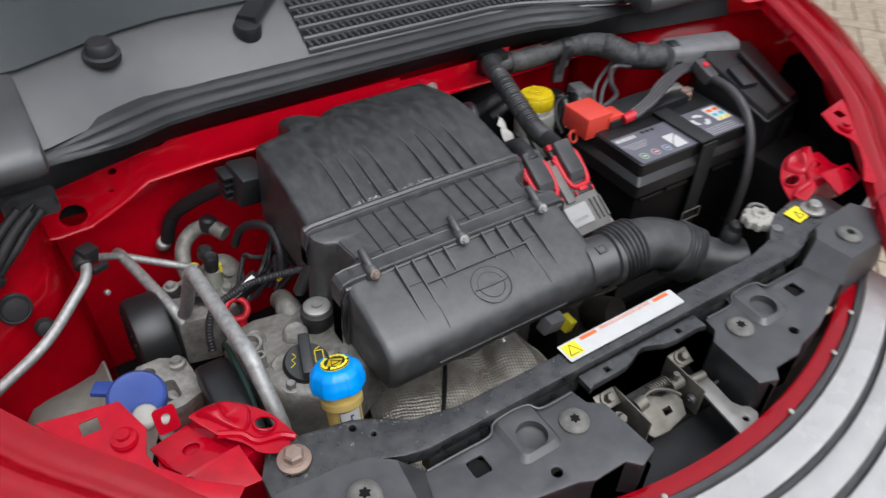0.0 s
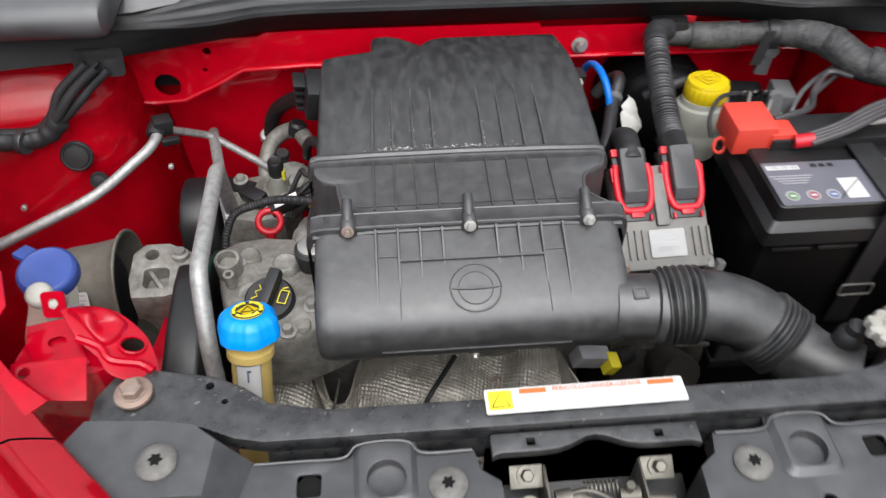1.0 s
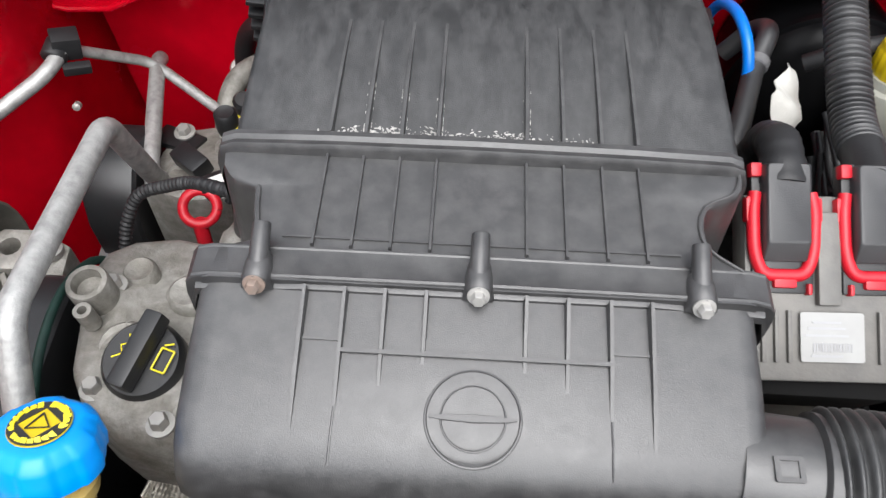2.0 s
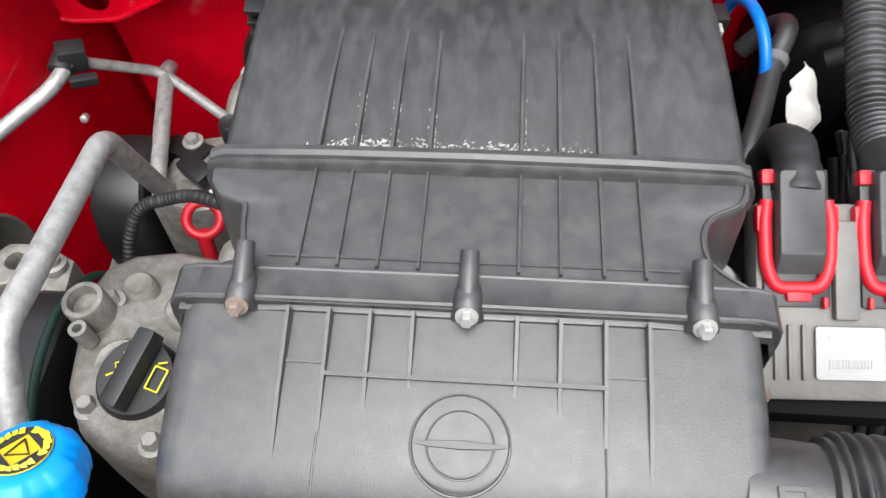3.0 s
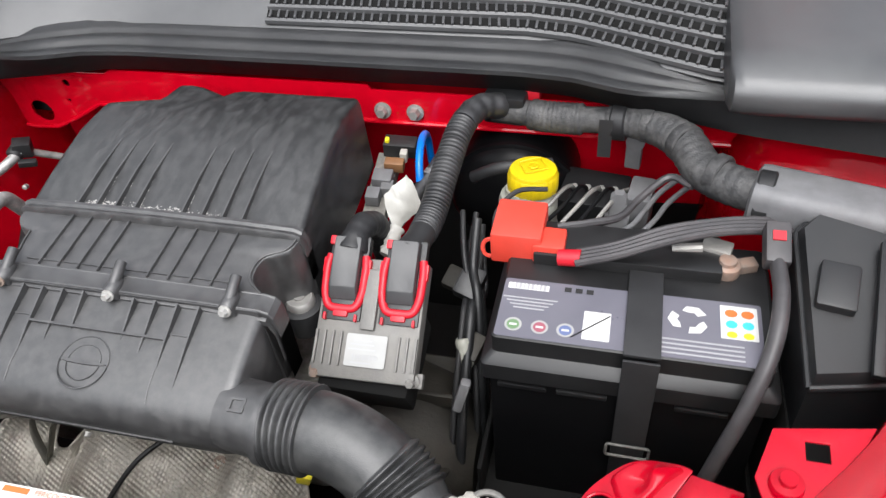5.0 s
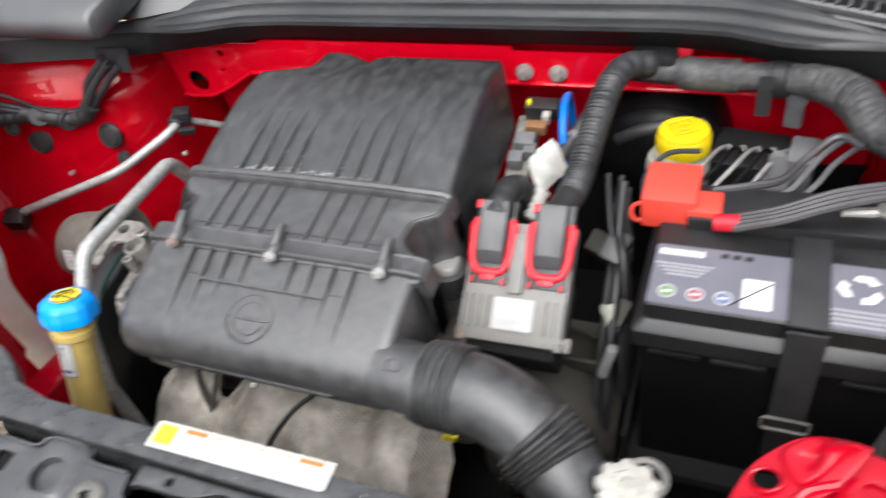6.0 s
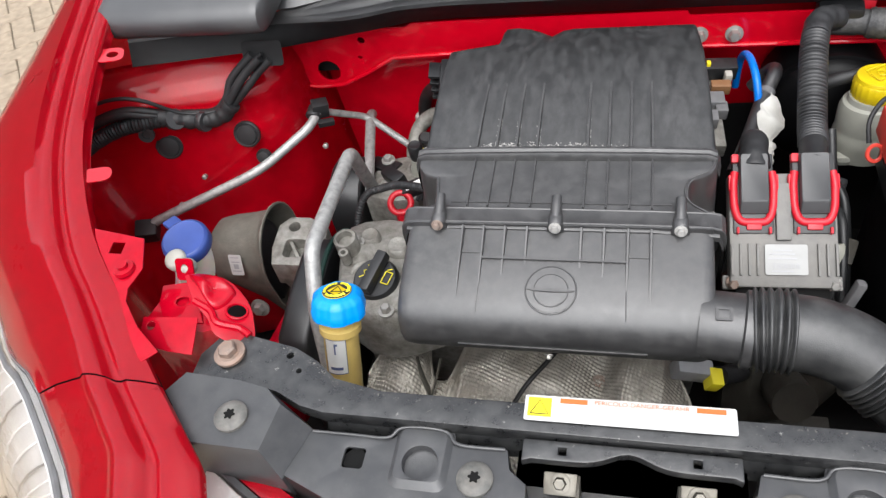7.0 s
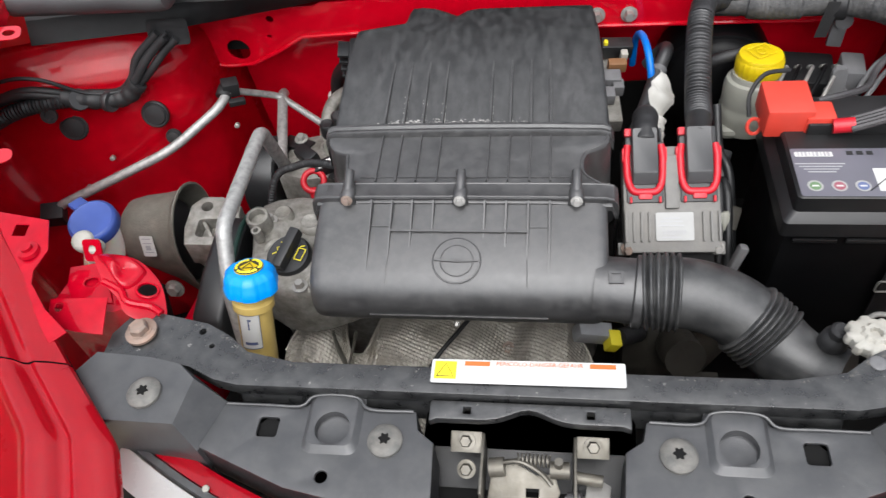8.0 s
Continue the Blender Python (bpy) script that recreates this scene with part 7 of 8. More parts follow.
# ---- battery detail ----
for x, m in ((0.398, DULLG), (0.424, DULLR), (0.449, DULLB)):
    bm = mesh()
    plate(bm, ring_pts(x, 0.060, 0.0085, 18), 0.9068, 0.0005)
    rim = part("round_symbol", bm, LABELW, blabel)
    bm = mesh()
    plate(bm, ring_pts(x, 0.0595, 0.0062, 18), 0.9072, 0.0005)
    part("symbol_fill", bm, m, rim)
    bm = mesh()
    plate(bm, rect_pts(x, 0.0592, 0.0072, 0.0022), 0.9076, 0.0004)
    part("symbol_bar", bm, WHITE, rim)
for k in range(3):
    a = 2.094 * k + 0.5
    bm = mesh()
    plate(bm, [(0.564 + 0.016 * math.cos(a + d) * q, 0.093 + 0.015 * math.sin(a + d) * q) for d, q in ((0, 1.15), (0.6, 1.25), (1.2, 1.15), (1.55, 0.85), (1.15, 0.62), (0.6, 0.7), (0.1, 0.62))], 0.9067, 0.0004)
    part("recycling_arrow", bm, WHITE, blabel)
for x, y, w, h, m in ((0.603, 0.107, 0.012, 0.010, ORANGE), (0.618, 0.107, 0.012, 0.010, ORANGE), (0.603, 0.093, 0.011, 0.010, CYAN), (0.618, 0.093, 0.011, 0.010, CYAN), (0.603, 0.080, 0.010, 0.008, YELL), (0.618, 0.080, 0.010, 0.008, YELL)):
    bm = mesh()
    plate(bm, ring_pts(x, y, h / 2, 10, w / h), 0.9072, 0.0004)
    part("pictogram", bm, m, blabel)
for k in range(4):
    bm = mesh()
    plate(bm, rect_pts(0.576, 0.066 - 0.0055 * k, 0.075, 0.0018), 0.9067, 0.0003)
    part("printed_bar", bm, GREYINK, blabel)
for k in range(4):
    bm = mesh()
    plate(bm, rect_pts(0.410, 0.096 - 0.0045 * k, 0.055 - 0.008 * k, 0.0015), 0.9067, 0.0003)
    part("printed_bar", bm, GREYINK, blabel)
for k in range(3):
    bm = mesh()
    plate(bm, rect_pts(0.446 + 0.011 * k, 0.1135, 0.007, 0.006), 0.9072, 0.0003)
    part("printed_bar", bm, INK, blabel)
bm = mesh()
tube(bm, [Vector((0.455, 0.052, 0.9074)), Vector((0.490, 0.084, 0.9074))], 0.0006, 4)
part("pen_mark", bm, INK, blabel)
for k in range(9):
    bm = mesh()
    plate(bm, rect_pts(0.389 + 0.0042 * k, 0.112, 0.0012 + 0.0008 * (k % 3), 0.007), 0.9072, 0.0003)
    part("code_bar", bm, GREYINK, blabel)
for x in (0.41, 0.47, 0.585):
    bm = mesh()
    box(bm, (x, BY0 + 0.003, 0.838), (0.05, 0.004, 0.006))
    part("grip_slot", bm, BATTL, battery, "", 30, 0.001)
neg = thing("battery_clamp", (0.600, 0.165, 0.905), "corroded brass negative battery clamp with cable", "battery clamp")
bm = mesh()
lathe(bm, (0.600, 0.166, 0.903), (0, 0, 1), [(0.014, 0), (0.014, 0.014), (0.009, 0.015), (0.009, 0.020)], 18)
box(bm, (0.615, 0.172, 0.909), (0.03, 0.014, 0.012), turn(0, 0, 20))
part("clamp", bm, RUST, neg, "", 30, 0.002)
bm = mesh()
box(bm, (0.590, 0.185, 0.918), (0.03, 0.02, 0.012), turn(0, 0, -15))
cyl(bm, (0.545, 0.178, 0.918), (0.575, 0.182, 0.920), 0.006, 10)
part("bolt_plate", bm, STEEL, neg, "", 30, 0.002)
bm = mesh()
box(bm, (0.640, 0.165, 0.948), (0.024, 0.045, 0.022), turn(20, 0, 0))
part("cable_end", bm, CABLE, neg, "", 30, 0.004)
bm = mesh()
box(bm, (0.640, 0.166, 0.961), (0.012, 0.010, 0.002), turn(20, 0, 0))
part("red_mark", bm, REDP, neg)
bm = mesh()
tube(bm, spline([(0.640, 0.150, 0.945), (0.641, 0.10, 0.940), (0.634, 0.055, 0.920), (0.618, 0.018, 0.880), (0.600, -0.005, 0.82), (0.59, -0.01, 0.74), (0.59, -0.01, 0.62)], 0.008), 0.0078, 12)
part("cable", bm, CABLE, neg)
# positive cables
bm = mesh()
cyl(bm, (0.432, 0.148, 0.918), (0.455, 0.146, 0.922), 0.009, 14)
part("sleeve", bm, REDP, redc)
for k in range(4):
    bm = mesh()
    o = 0.0055 * (k - 1.5)
    tube(bm, spline([(0.450, 0.146 + o, 0.922), (0.490, 0.150 + o, 0.935), (0.535, 0.166 + o * 1.2, 0.946), (0.58, 0.184 + o, 0.947), (0.62, 0.196 + o, 0.945), (0.66, 0.21 + o, 0.935)], 0.008), 0.0042, 8)
    part("cable", bm, CABLE, redc)
bm = mesh()
tube(bm, spline([(0.425, 0.195, 0.918), (0.46, 0.205, 0.92), (0.49, 0.225, 0.915), (0.51, 0.26, 0.915), (0.54, 0.29, 0.925), (0.565, 0.27, 0.93)], 0.008), 0.0045, 8)
part("thin_cable", bm, CABLE, redc)
bm = mesh()
tube(bm, spline([(0.352, 0.205, 0.885), (0.352, 0.225, 0.905), (0.372, 0.250, 0.918), (0.405, 0.262, 0.915)], 0.006), 0.003, 8)
part("earth_wire", bm, RUBBER, redc)
bm = mesh()
tube(bm, [Vector((0.352, 0.178, 0.893)) + Vector((0.008 * math.cos(a), 0.004 * math.sin(a), 0.009 * math.sin(a))) for a in (6.2832 * k / 16 for k in range(17))], 0.0025, 6)
part("loop", bm, REDCOV, redc)
side_loom = thing("battery_loom", (0.33, 0.16, 0.72), "tangle of black cables running down beside the battery", "cable")
rb = random.Random(4)
for k in range(9):
    x0, y0, z0 = 0.300 + 0.045 * rb.random(), 0.250 + 0.05 * rb.random(), 0.80 + 0.07 * rb.random()
    x1, y1 = 0.318 + 0.036 * rb.random(), 0.03 + 0.10 * rb.random()
    bm = mesh()
    tube(bm, spline([(x0, y0, z0), (x0 + 0.012 * rb.random(), y0 - 0.05, z0 - 0.01 - 0.03 * rb.random()), ((x0 + x1) / 2 + 0.02 * (rb.random() - 0.5), (y0 + y1) / 2, 0.775 + 0.04 * rb.random()), (x1, y1 + 0.02, 0.70), (x1, y1, 0.60)], 0.008), 0.0030 + 0.0035 * rb.random(), 10)
    part("cable", bm, (RUBBER, PLAST)[k % 2], side_loom)
for c, d, m in (((0.322, 0.195, 0.812), (0.030, 0.040, 0.024), PLAST), ((0.338, 0.130, 0.770), (0.020, 0.034, 0.030), GRIME), ((0.305, 0.225, 0.780), (0.050, 0.030, 0.020), GRIME)):
    bm = mesh()
    box(bm, c, d, turn(24, 12, -14))
    part("connector", bm, m, side_loom, "", 30, 0.004)
bm = mesh()
lathe(bm, (0.326, 0.128, 0.790), (0.25, -0.55, -0.85), [(0.0085, 0), (0.0100, 0.004), (0.0090, 0.030), (0.0060, 0.036)], 14)
part("sleeve", bm, MILK, side_loom, "dirty translucent cable sleeve")
# battery tray
bm = mesh()
box(bm, (0.51, 0.12, 0.625), (0.31, 0.21, 0.02))
for x in (0.362, 0.658):
    box(bm, (x, 0.12, 0.66), (0.006, 0.20, 0.06))
single("battery_tray", bm, DARK, "black plastic battery tray", "tray", bevel=0.003)

# ---- fuse box ----
fuse = thing("fuse_box", (0.73, 0.12, 0.80), "black plastic fuse box with sloping lid", "fuse box")
bm = mesh()
lo = [(0.665, 0.030), (0.775, 0.050), (0.80, 0.20), (0.70, 0.235), (0.660, 0.19)]
loft(bm, [[Vector((x, y, z + (y - 0.03) * 0.25)) for x, y in lo] for z in (0.72, 0.905)] + [[Vector((0.72 + (x - 0.72) * 0.92, 0.12 + (y - 0.12) * 0.92, 0.918 + (y - 0.03) * 0.25)) for x, y in lo]])
part("lid", bm, PLAST, fuse, "", 30, 0.005)
bm = mesh()
box(bm, (0.725, 0.10, 0.945), (0.012, 0.14, 0.008), turn(14, 0, -8))
part("lid_ridge", bm, PLAST, fuse, "", 30, 0.002)
bm = mesh()
rim = [Vector((x, y, 0.905 + (y - 0.03) * 0.25)) for x, y in lo]
tube(bm, rounded(rim + rim[:1], 0.01), 0.0035, 8)
part("lid_rim", bm, PLAST, fuse)
bm = mesh()
box(bm, (0.690, 0.120, 0.944), (0.035, 0.05, 0.014), turn(14, 0, -10))
part("lid_step", bm, PLAST, fuse, "", 30, 0.004)
bm = mesh()
box(bm, (0.756, 0.045, 0.86), (0.02, 0.012, 0.05), turn(0, 0, 10))
part("latch", bm, PLAST, fuse, "", 30, 0.003)
# added block, near-black to fill the space below the lid with shade
bm = mesh()
box(bm, (0.735, 0.075, 0.69), (0.15, 0.26, 0.30))
part("base", bm, DARK, fuse, "near-black block standing in for the shade below the fuse box", 30, 0.01)

# ---- small things on the slam panel's end ----
bm = mesh()
lathe(bm, (0.401, -0.157, 0.918), (0, 0, 1), [(0.0215, 0), (0.0225, 0.004), (0.0215, 0.011), (0.0185, 0.013), (0.0120, 0.0135), (0.0095, 0.0165), (0.0055, 0.0165), (0.0045, 0.012)], 96, lambda a: 1 + 0.09 * min(max(math.cos(9 * a + 0.6 * math.sin(2 * a)) * 2.5, -0.6), 1) + 0.05 * math.cos(2 * a + 0.5))
clip = thing("plastic_clip", (0.401, -0.157, 0.918), "white toothed plastic clip on the slam panel", "clip")
part("toothed_disc", bm, WHITEP, clip, "", 40, 0.0008)
bm = mesh()
tube(bm, [Vector((0.412 + 0.0155 * math.cos(a), -0.147 + 0.0145 * math.sin(a), 0.926 + 0.003 * math.sin(a))) for a in (6.2832 * k / 28 for k in range(29))], 0.0026, 8)
part("ring", bm, SCREW, clip, "dull steel ring")
bm = mesh()
lathe(bm, (0.394, -0.190, 0.933), (0, 0, 1), [(0.0075, 0), (0.0075, 0.0014), (0.0045, 0.0026), (0.0020, 0.0022)], 16)
single("push_rivet", bm, GREYP, "grey push rivet in the slam panel", "rivet")
bm = mesh()
plate(bm, [(0.427, -0.174), (0.458, -0.171), (0.461, -0.182), (0.452, -0.197), (0.429, -0.200)], 0.9352, 0.0005)
tri = thing("warning_triangle", (0.443, -0.185, 0.935), "torn yellow warning sticker", "sticker")
part("paper", bm, YELL, tri)
bm = mesh()
tube(bm, [Vector((0.437, -0.194, 0.9355)), Vector((0.449, -0.192, 0.9355)), Vector((0.444, -0.180, 0.9355)), Vector((0.437, -0.194, 0.9355))], 0.0006, 4)
part("triangle", bm, INK, tri)
bm = mesh()
lathe(bm, (0.380, -0.138, 0.890), (0, -0.1, 1), [(0.014, -0.04), (0.014, 0.0), (0.013, 0.008), (0.009, 0.012), (0.009, 0.022), (0.006, 0.025)], 20)
single("rubber_buffer", bm, RUBBER, "black rubber buffer behind the slam panel", "buffer")

# ---- left inner wing: plugs and loom ----
def wall_plug(p, d, r):
    bm = mesh()
    lathe(bm, p, d, [(r, -0.004), (r, 0.0), (r * 0.9, 0.002), (r * 0.8, 0.0015), (r * 0.72, 0.004), (r * 0.2, 0.0055)], 28)
    return single("blanking_plug", bm, RUBBER, "round black rubber plug in the red wing", "rubber plug", "plugs in the wing")


wall_plug((-0.512, 0.274, 0.846), (0.15, -1, 0.35), 0.0215)
wall_plug((-0.632, 0.240, 0.851), (0.3, -1, 0.35), 0.0215)
wall_plug((-0.488, 0.258, 0.814), (0.15, -1, 0.35), 0.0125)

loom = thing("wing_loom", (-0.56, 0.29, 0.88), "black wiring loom clipped along the red inner wing", "cable")
LOOM = [(-0.452, 0.300, 0.968), (-0.476, 0.294, 0.950), (-0.496, 0.286, 0.932), (-0.520, 0.279, 0.904), (-0.548, 0.273, 0.886), (-0.592, 0.256, 0.897), (-0.630, 0.235, 0.922), (-0.668, 0.222, 0.934), (-0.712, 0.205, 0.926), (-0.750, 0.188, 0.900)]
for k, (ox, oz, r) in enumerate(((-0.012, 0.006, 0.0062), (0.0, 0.002, 0.0066), (0.013, -0.004, 0.0058), (0.006, 0.010, 0.003))):
    bm = mesh()
    pts = []
    for j, p in enumerate(LOOM):
        g = 1.0 if j < 3 else 0.35
        pts.append(Vector(p) + Vector((ox * g, -0.004 * (k % 2), oz + (0.010 * (k - 1.5) if j > 5 else 0))))
    tube(bm, spline(pts, 0.006), r, 10)
    part("cable", bm, RUBBER, loom)
bm = mesh()
tube(bm, spline([(-0.612, 0.240, 0.905), (-0.640, 0.226, 0.909), (-0.675, 0.212, 0.909), (-0.715, 0.196, 0.898), (-0.752, 0.180, 0.878)], 0.0015), lambda r: 0.0115 + 0.0012 * math.sin(r * 2 * math.pi / 0.005), 14)
part("conduit", bm, RUBBER, loom)
bm = mesh()
tube(bm, spline([(-0.515, 0.277, 0.905), (-0.535, 0.272, 0.888), (-0.56, 0.266, 0.883), (-0.595, 0.252, 0.894), (-0.622, 0.236, 0.913)], 0.004), lambda r: 0.0135 + 0.0010 * math.sin(r * 330), 14)
part("tape", bm, RUBBER, loom)
for p, d in (((-0.570, 0.262, 0.884), (1, -0.3, 0.05)), ((-0.605, 0.246, 0.899), (1, -0.5, 0.5))):
    bm = mesh()
    lathe(bm, p, d, [(0.0155, 0), (0.0165, 0.002), (0.0165, 0.010), (0.0155, 0.012)], 14)
    part("cable_tie", bm, CONN, loom)
bm = mesh()
loft(bm, [[Vector((-0.450 + x, 0.305 + 0.4 * z, 0.968 + z)) for x, z in rect_pts(0, 0, w, h, 0.006)] for w, h in ((0.058, 0.020), (0.064, 0.034))])
bmesh.ops.translate(bm, verts=bm.verts, vec=(0, 0, 0.004))
part("grommet", bm, RUBBER, loom, "", 30)
bm = mesh()
lathe(bm, (-0.640, 0.220, 0.893), (0.3, -1, 0.3), [(0.012, 0), (0.012, 0.006), (0.007, 0.006), (0.006, 0.002)], 16)
part("clip", bm, RUBBER, loom)
for p in ((-0.585, 0.225, 0.800), (-0.625, 0.19, 0.77), (-0.40, 0.30, 0.80)):
    bm = mesh()
    lathe(bm, p, (0.2, -1, 0.35), [(0.004, -0.004), (0.004, 0.003), (0.002, 0.004)], 10)
    part("stud", bm, STEEL, car)
# tabs on the wings' inner edge
TAB_A, TAB_B = 0.395, 0.60
for s in (-1, 1):
    for t, w, hole in ((TAB_A, 0.034, 0.008), (TAB_B, 0.026, 0.0))[:2 if s < 0 else 1]:
        p = curve_at(FENDER, t)
        bm = mesh()
        c = side_point((p.x + 0.012, p.y, p.z - 0.008), s)
        plate(bm, rect_pts(0, 0, 0.036, w, 0.010), 0, 0.0015, [ring_pts(0.003, 0, hole, 12)] if hole else (), Matrix.Translation(c) @ turn(0, 10 * -s, 25 * -s))
        part("wing_edge_tab", bm, RED, car)

# ---- cowl detail ----
# end caps of the cowl
for s in (-1, 1):
    bm = mesh()
    rows = []
    for x, k in ((-0.684, 0.35), (-0.680, 0.72), (-0.668, 0.92), (-0.650, 1.0), (-0.55, 1.0), (-0.43, 1.0), (-0.419, 0.97), (-0.415, 0.85)):
        rows.append([side_point((x, 0.36 + (y - 0.36) * k, 1.05 + (z - 1.05) * k), s) for y, z in ((0.44, 1.035), (0.288, 1.020), (0.276, 1.023), (0.270, 1.031), (0.268, 1.041), (0.272, 1.053), (0.284, 1.063), (0.33, 1.071), (0.44, 1.085))])
    loft(bm, rows)
    part("cowl_end_cap", bm, COWLP, car, "", 40)
# ventilation slots, raised frames over a near-black sheet that stands in for shaded openings
def vent_pt(x, d):
    """A point on the grille, d behind the cowl panel's front edge."""
    y = max(seal_line(x).y, 0.33) + 0.022 + d
    return Vector((x, y, panel_z(x, y) + 0.0035))


bm = mesh()
sheet(bm, lambda u, v: vent_pt(0.655 * u, 0.003 + 0.086 * v), 24, 6, 0.002)
vent = part("grille", bm, DARK, cowl, "dark slotted ventilation grille")
for r in range(6):
    bm = mesh()
    d = 0.004 + 0.0168 * r
    loft(bm, [[vent_pt(0.655 * k / 24, d + a) + Vector((0, 0, b)) for a, b in ((-0.0022, 0), (-0.0018, 0.0045), (0.0018, 0.0045), (0.0022, 0))] for k in range(25)])
    part("grille_bar", bm, COWLP, vent, "", 40)
wall_mesh = None
for r in range(5):
    for k in range(54):
        x = 0.006 + 0.0120 * k + 0.0060 * (r % 2)
        p, q = vent_pt(x, 0.0124 + 0.0168 * r), vent_pt(x + 0.01, 0.0124 + 0.0168 * r)
        m = Matrix.Translation(p + Vector((0, 0, 0.0020))) @ turn(12, 0, math.degrees(math.atan2(q.y - p.y, 0.01)) + 10)
        if wall_mesh is None:
            bm = mesh()
            box(bm, (0, 0, 0), (0.0034, 0.0150, 0.0045))
            ob = part("grille_wall", bm, COWLP, vent, "", 30, 0.0006)
            wall_mesh = ob.data
        else:
            ob = new("grille_wall", wall_mesh)
            ob.parent = vent
        ob.matrix_basis = m
bm = mesh()
lathe(bm, (-0.297, 0.478, panel_z(-0.297, 0.478)), (0, -0.15, 1), [(0.026, 0), (0.026, 0.010), (0.021, 0.012), (0.019, 0.024), (0.015, 0.028)], 24)
part("wiper_nut_cap", bm, RUBBER, cowl, "round black cap on a wiper spindle")
bm = mesh()
lathe(bm, (-0.078, 0.492, 1.040), (0, -0.2, 1), [(0.022, 0), (0.022, 0.018), (0.019, 0.024), (0.012, 0.025)], 24)
wiper = part("wiper_pivot", bm, PLAST, car)
bm = mesh()
rows = []
for t in (0, 0.1, 0.5, 1.0):
    c = Vector((-0.078, 0.492, 1.062)).lerp(Vector((0.110, 0.660, 1.125)), t)
    w = 0.019 - 0.008 * t
    n = Vector((0.68, -0.73, 0)) * w
    rows.append([c - n, c - n * 0.8 + Vector((0, 0, 0.010)), c + n * 0.8 + Vector((0, 0, 0.010)), c + n])
loft(bm, rows)
part("arm", bm, PLAST, wiper, "", 30, 0.002)
bm = mesh()
tube(bm, [Vector((-0.50, 0.545, 1.118)), Vector((-0.20, 0.600, 1.145))], 0.012, 8, 0.6)
part("wiper_blade", bm, COWLP, car)

# ---- screws along the bumper's top edge ----
for d in (-0.30, -0.22, -0.10, 0.10, 0.22, 0.30):
    p = front_line(XC + d, 0.893, 0)
    bm = mesh()
    lathe(bm, p, (0, 0, 1), [(0.0035, 0), (0.0035, 0.002), (0.0025, 0.003)], 12)
    part("screw", bm, WHITEP, car)

# ---- wheels ----
for s in (-1, 1):
    c = side_point((-0.66, 0.22, 0.30), s)
    bm = mesh()
    lathe(bm, c - Vector((0.09, 0, 0)), (1, 0, 0), [(0.19, 0), (0.27, 0.0), (0.30, 0.03), (0.302, 0.09), (0.30, 0.15), (0.27, 0.18), (0.19, 0.18)], 40)
    wheel = part("wheel", bm, RUBBER, car, "black front tyre")
    bm = mesh()
    lathe(bm, c - Vector((0.07, 0, 0)), (1, 0, 0), [(0.05, 0), (0.19, 0.01), (0.192, 0.13), (0.05, 0.14)], 30)
    part("rim", bm, STEEL, wheel)

# ---- block paving ----
def paver_mesh():
    bm = mesh()
    loft(bm, [[Vector((x, y, z)) for x, y in rect_pts(0, 0, w, h)] for w, h, z in ((0.196, 0.096, -0.03), (0.196, 0.096, -0.004), (0.190, 0.090, 0.0))])
    bmesh.ops.recalc_face_normals(bm, faces=bm.faces)
    me = bpy.data.meshes.new("paver")
    bm.to_mesh(me)
    bm.free()
    me.materials.append(PAVE)
    return me


def herringbone(x0, x1, y0, y1, ang):
    """Centres and turns of 200 x 100 mm blocks laid in herringbone."""
    R = Matrix.Rotation(ang, 2)
    reach = int(max(abs(x0), abs(x1), abs(y0), abs(y1)) * 1.5 / 0.1) + 4
    for a in range(-reach, reach):
        for b in range(-reach // 2, reach // 2):
            for cx, cy, v in ((a + 4 * b + 1.0, a + 0.5, 0), (a + 4 * b + 2.5, a + 0.0, 1)):
                p = R @ Vector((cx * 0.1, cy * 0.1))
                if x0 < p.x < x1 and y0 < p.y < y1:
                    yield p.x, p.y, ang + v * math.pi / 2


rng = random.Random(4)
pm = paver_mesh()
near, far = [], []
for x, y, a in herringbone(-7, 7, -4, 9, radians(38)):
    (near if (-3.3 < x < -1.9 and 1.0 < y < 2.9) or (2.2 < x < 3.6 and 1.6 < y < 3.2) else far).append((x, y, a))
for x, y, a in near[:300]:
    ob = new("paver", pm)
    ob.parent = ground
    ob.matrix_basis = pose(x, y, rng.uniform(-0.003, 0.001), rng.uniform(-0.6, 0.6), rng.uniform(-0.6, 0.6), math.degrees(a))
verts, faces = [], []
base = [v.co.copy() for v in pm.vertices]
polys = [tuple(p.vertices) for p in pm.polygons]
for x, y, a in near[300:] + far:
    m = pose(x, y, rng.uniform(-0.003, 0.001), 0, 0, math.degrees(a))
    n = len(verts)
    verts += [m @ v for v in base]
    faces += [tuple(n + i for i in p) for p in polys]
me = bpy.data.meshes.new("paving")
me.from_pydata(verts, [], faces)
me.materials.append(PAVE)
paving = new("paving", me)
paving.parent = ground
tagged(paving, "weathered buff concrete block paving in herringbone", "", "", "stuff")

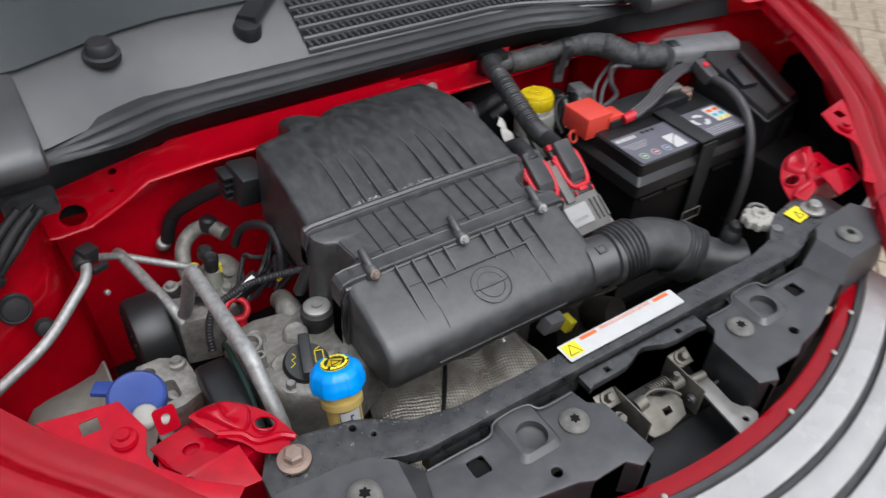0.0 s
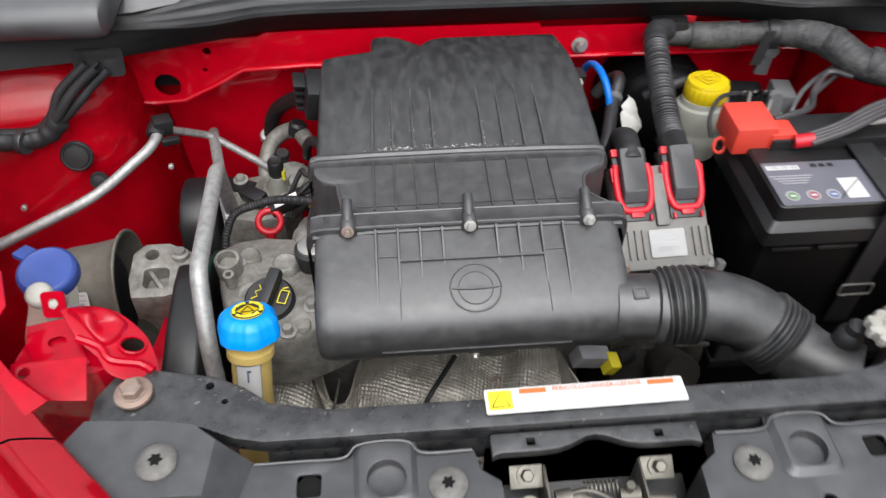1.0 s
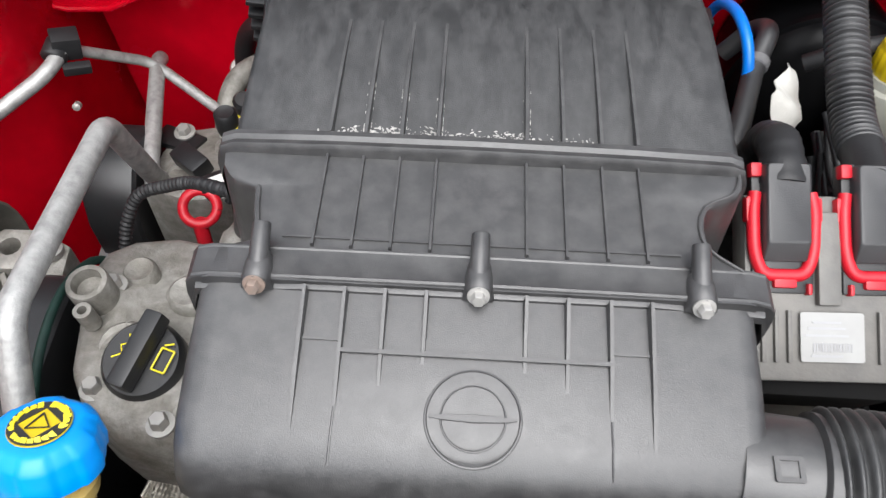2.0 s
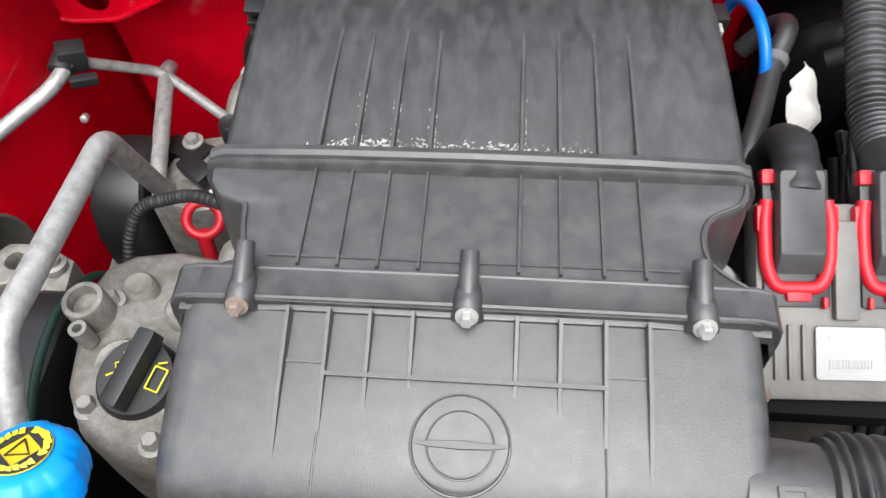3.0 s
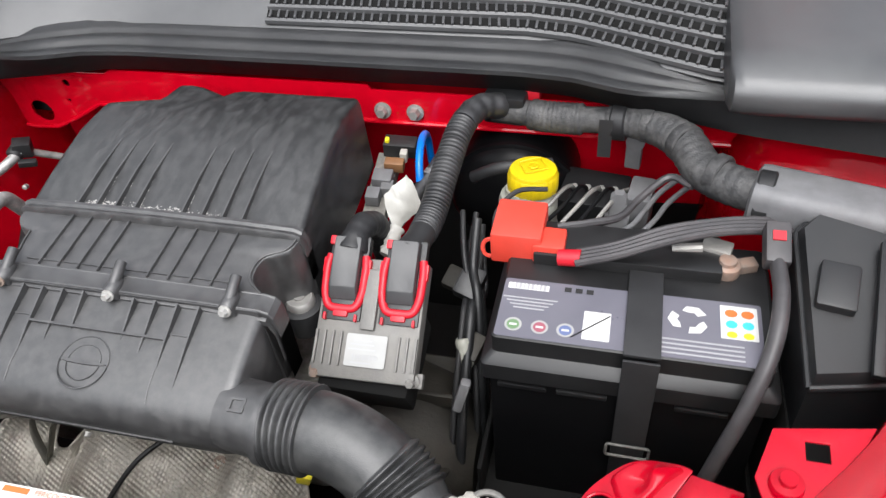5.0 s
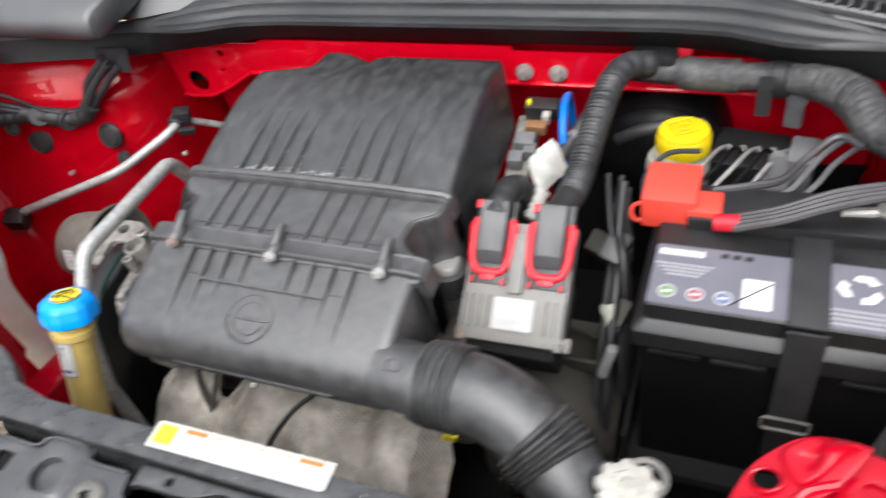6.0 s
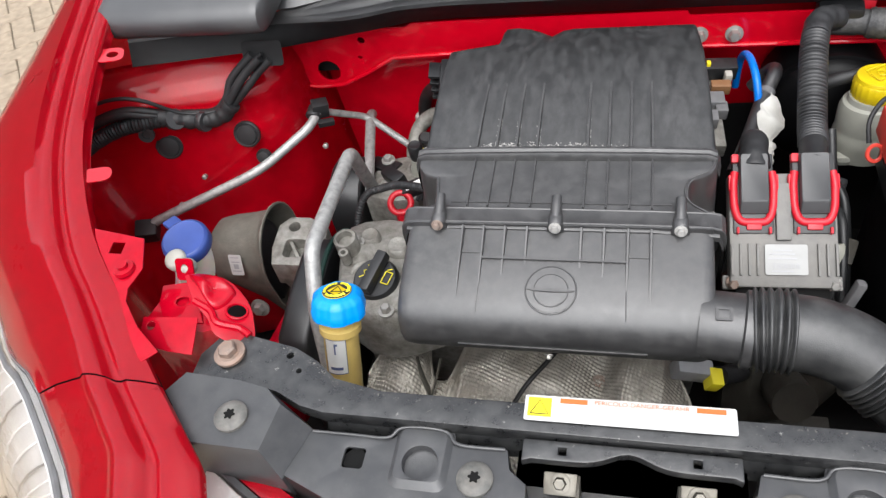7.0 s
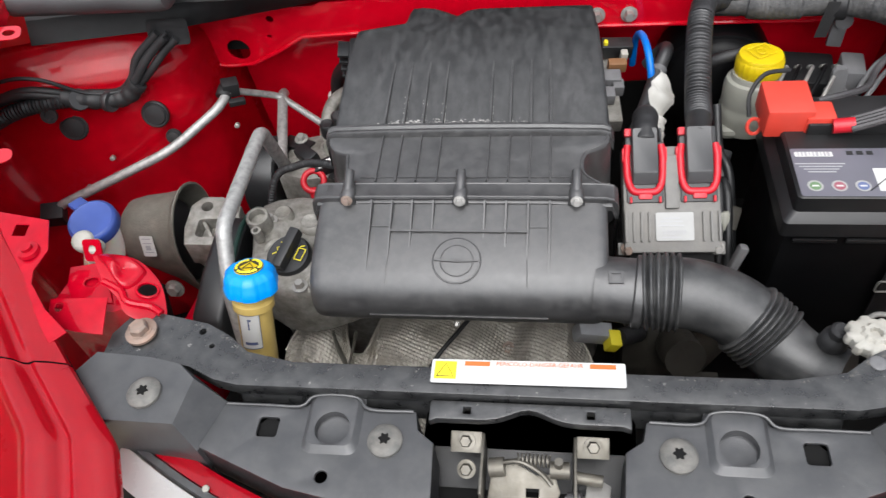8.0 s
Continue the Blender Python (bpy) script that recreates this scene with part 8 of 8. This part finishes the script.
# ---- the rest of the car, closed behind the bay ----
SIDE = [(0.62, 0.835, 1.00), (0.90, 0.845, 0.985), (1.60, 0.85, 0.985), (2.40, 0.845, 1.0), (2.95, 0.81, 1.02), (3.20, 0.72, 1.03)]
for s in (-1, 1):
    for name, a, b in (("front_door", 0, 2), ("rear_quarter", 2, 5)):
        bm = mesh()
        rows = []
        for k in range(13):
            y, w, z = poly_at(SIDE[a:b + 1], k / 12)
            rows.append([Vector((XC + s * (w + dx), y, zz)) for dx, zz in ((-0.05, 0.24), (-0.01, 0.32), (0.0, 0.45), (0.005, 0.60), (0.0, 0.80), (-0.012, 0.92), (-0.03, z))])
        loft(bm, rows, False)
        bmesh.ops.solidify(bm, geom=list(bm.faces), thickness=0.004)
        part(name, bm, RED, car, "", 50)
    bm = mesh()
    rows = []
    for k in range(13):
        y, w, z = poly_at(SIDE[0:5], k / 12)
        top = min(1.48, 1.0 + max(y - 0.62, 0.02) * 0.75)
        rows.append([Vector((XC + s * (w - 0.03), y, z)), Vector((XC + s * (w - 0.03 - (top - z) * 0.38), y, top))])
    loft(bm, rows, False)
    bmesh.ops.solidify(bm, geom=list(bm.faces), thickness=0.004)
    part("side_window", bm, GLASS, car, "", 50)
    bm = mesh()
    tube(bm, spline([(XC + s * 0.735, 0.50, 1.08), (XC + s * 0.70, 0.85, 1.27), (XC + s * 0.66, 1.27, 1.51), (XC + s * 0.64, 2.0, 1.54), (XC + s * 0.64, 2.9, 1.46)], 0.06), 0.035, 10)
    part("roof_pillar", bm, RED, car, "", 50)
    bm = mesh()
    c = Vector((XC + s * 0.744, 2.62, 0.30))
    lathe(bm, c - Vector((0.09, 0, 0)), (1, 0, 0), [(0.19, 0), (0.27, 0.0), (0.30, 0.03), (0.302, 0.09), (0.30, 0.15), (0.27, 0.18), (0.19, 0.18)], 40)
    wheel = part("wheel", bm, RUBBER, car, "black rear tyre")
    bm = mesh()
    lathe(bm, c - Vector((0.07, 0, 0)), (1, 0, 0), [(0.05, 0), (0.19, 0.01), (0.192, 0.13), (0.05, 0.14)], 30)
    part("rim", bm, STEEL, wheel)
bm = mesh()
sheet(bm, lambda u, v: Vector((XC + (u - 0.5) * 1.28, 1.27 + 1.63 * v, 1.525 + 0.03 * math.sin(3.14 * u) + 0.02 * math.sin(3.14 * v) - 0.05 * v * v)), 14, 14, 0.004)
part("roof", bm, RED, car, "", 60)
bm = mesh()
sheet(bm, lambda u, v: Vector((XC + (u - 0.5) * (1.28 + 0.24 * v), 2.90 + 0.30 * v + 0.04 * math.sin(3.14 * u), 1.47 - 0.45 * v)), 12, 6, 0.004)
part("rear_window", bm, GLASS, car, "", 60)
bm = mesh()
sheet(bm, lambda u, v: Vector((XC + (u - 0.5) * 1.46, 3.20 + 0.05 * math.sin(3.14 * u) + 0.05 * math.sin(3.14 * v), 1.03 - 0.75 * v)), 12, 8, 0.004)
part("tailgate", bm, RED, car, "", 60)
front_strip("front_bumper", [(0.168, -0.28), (0.20, -0.34), (0.205, -0.48), (0.18, -0.60), (0.12, -0.66)], RED, "", -0.62, 0.62, 30)
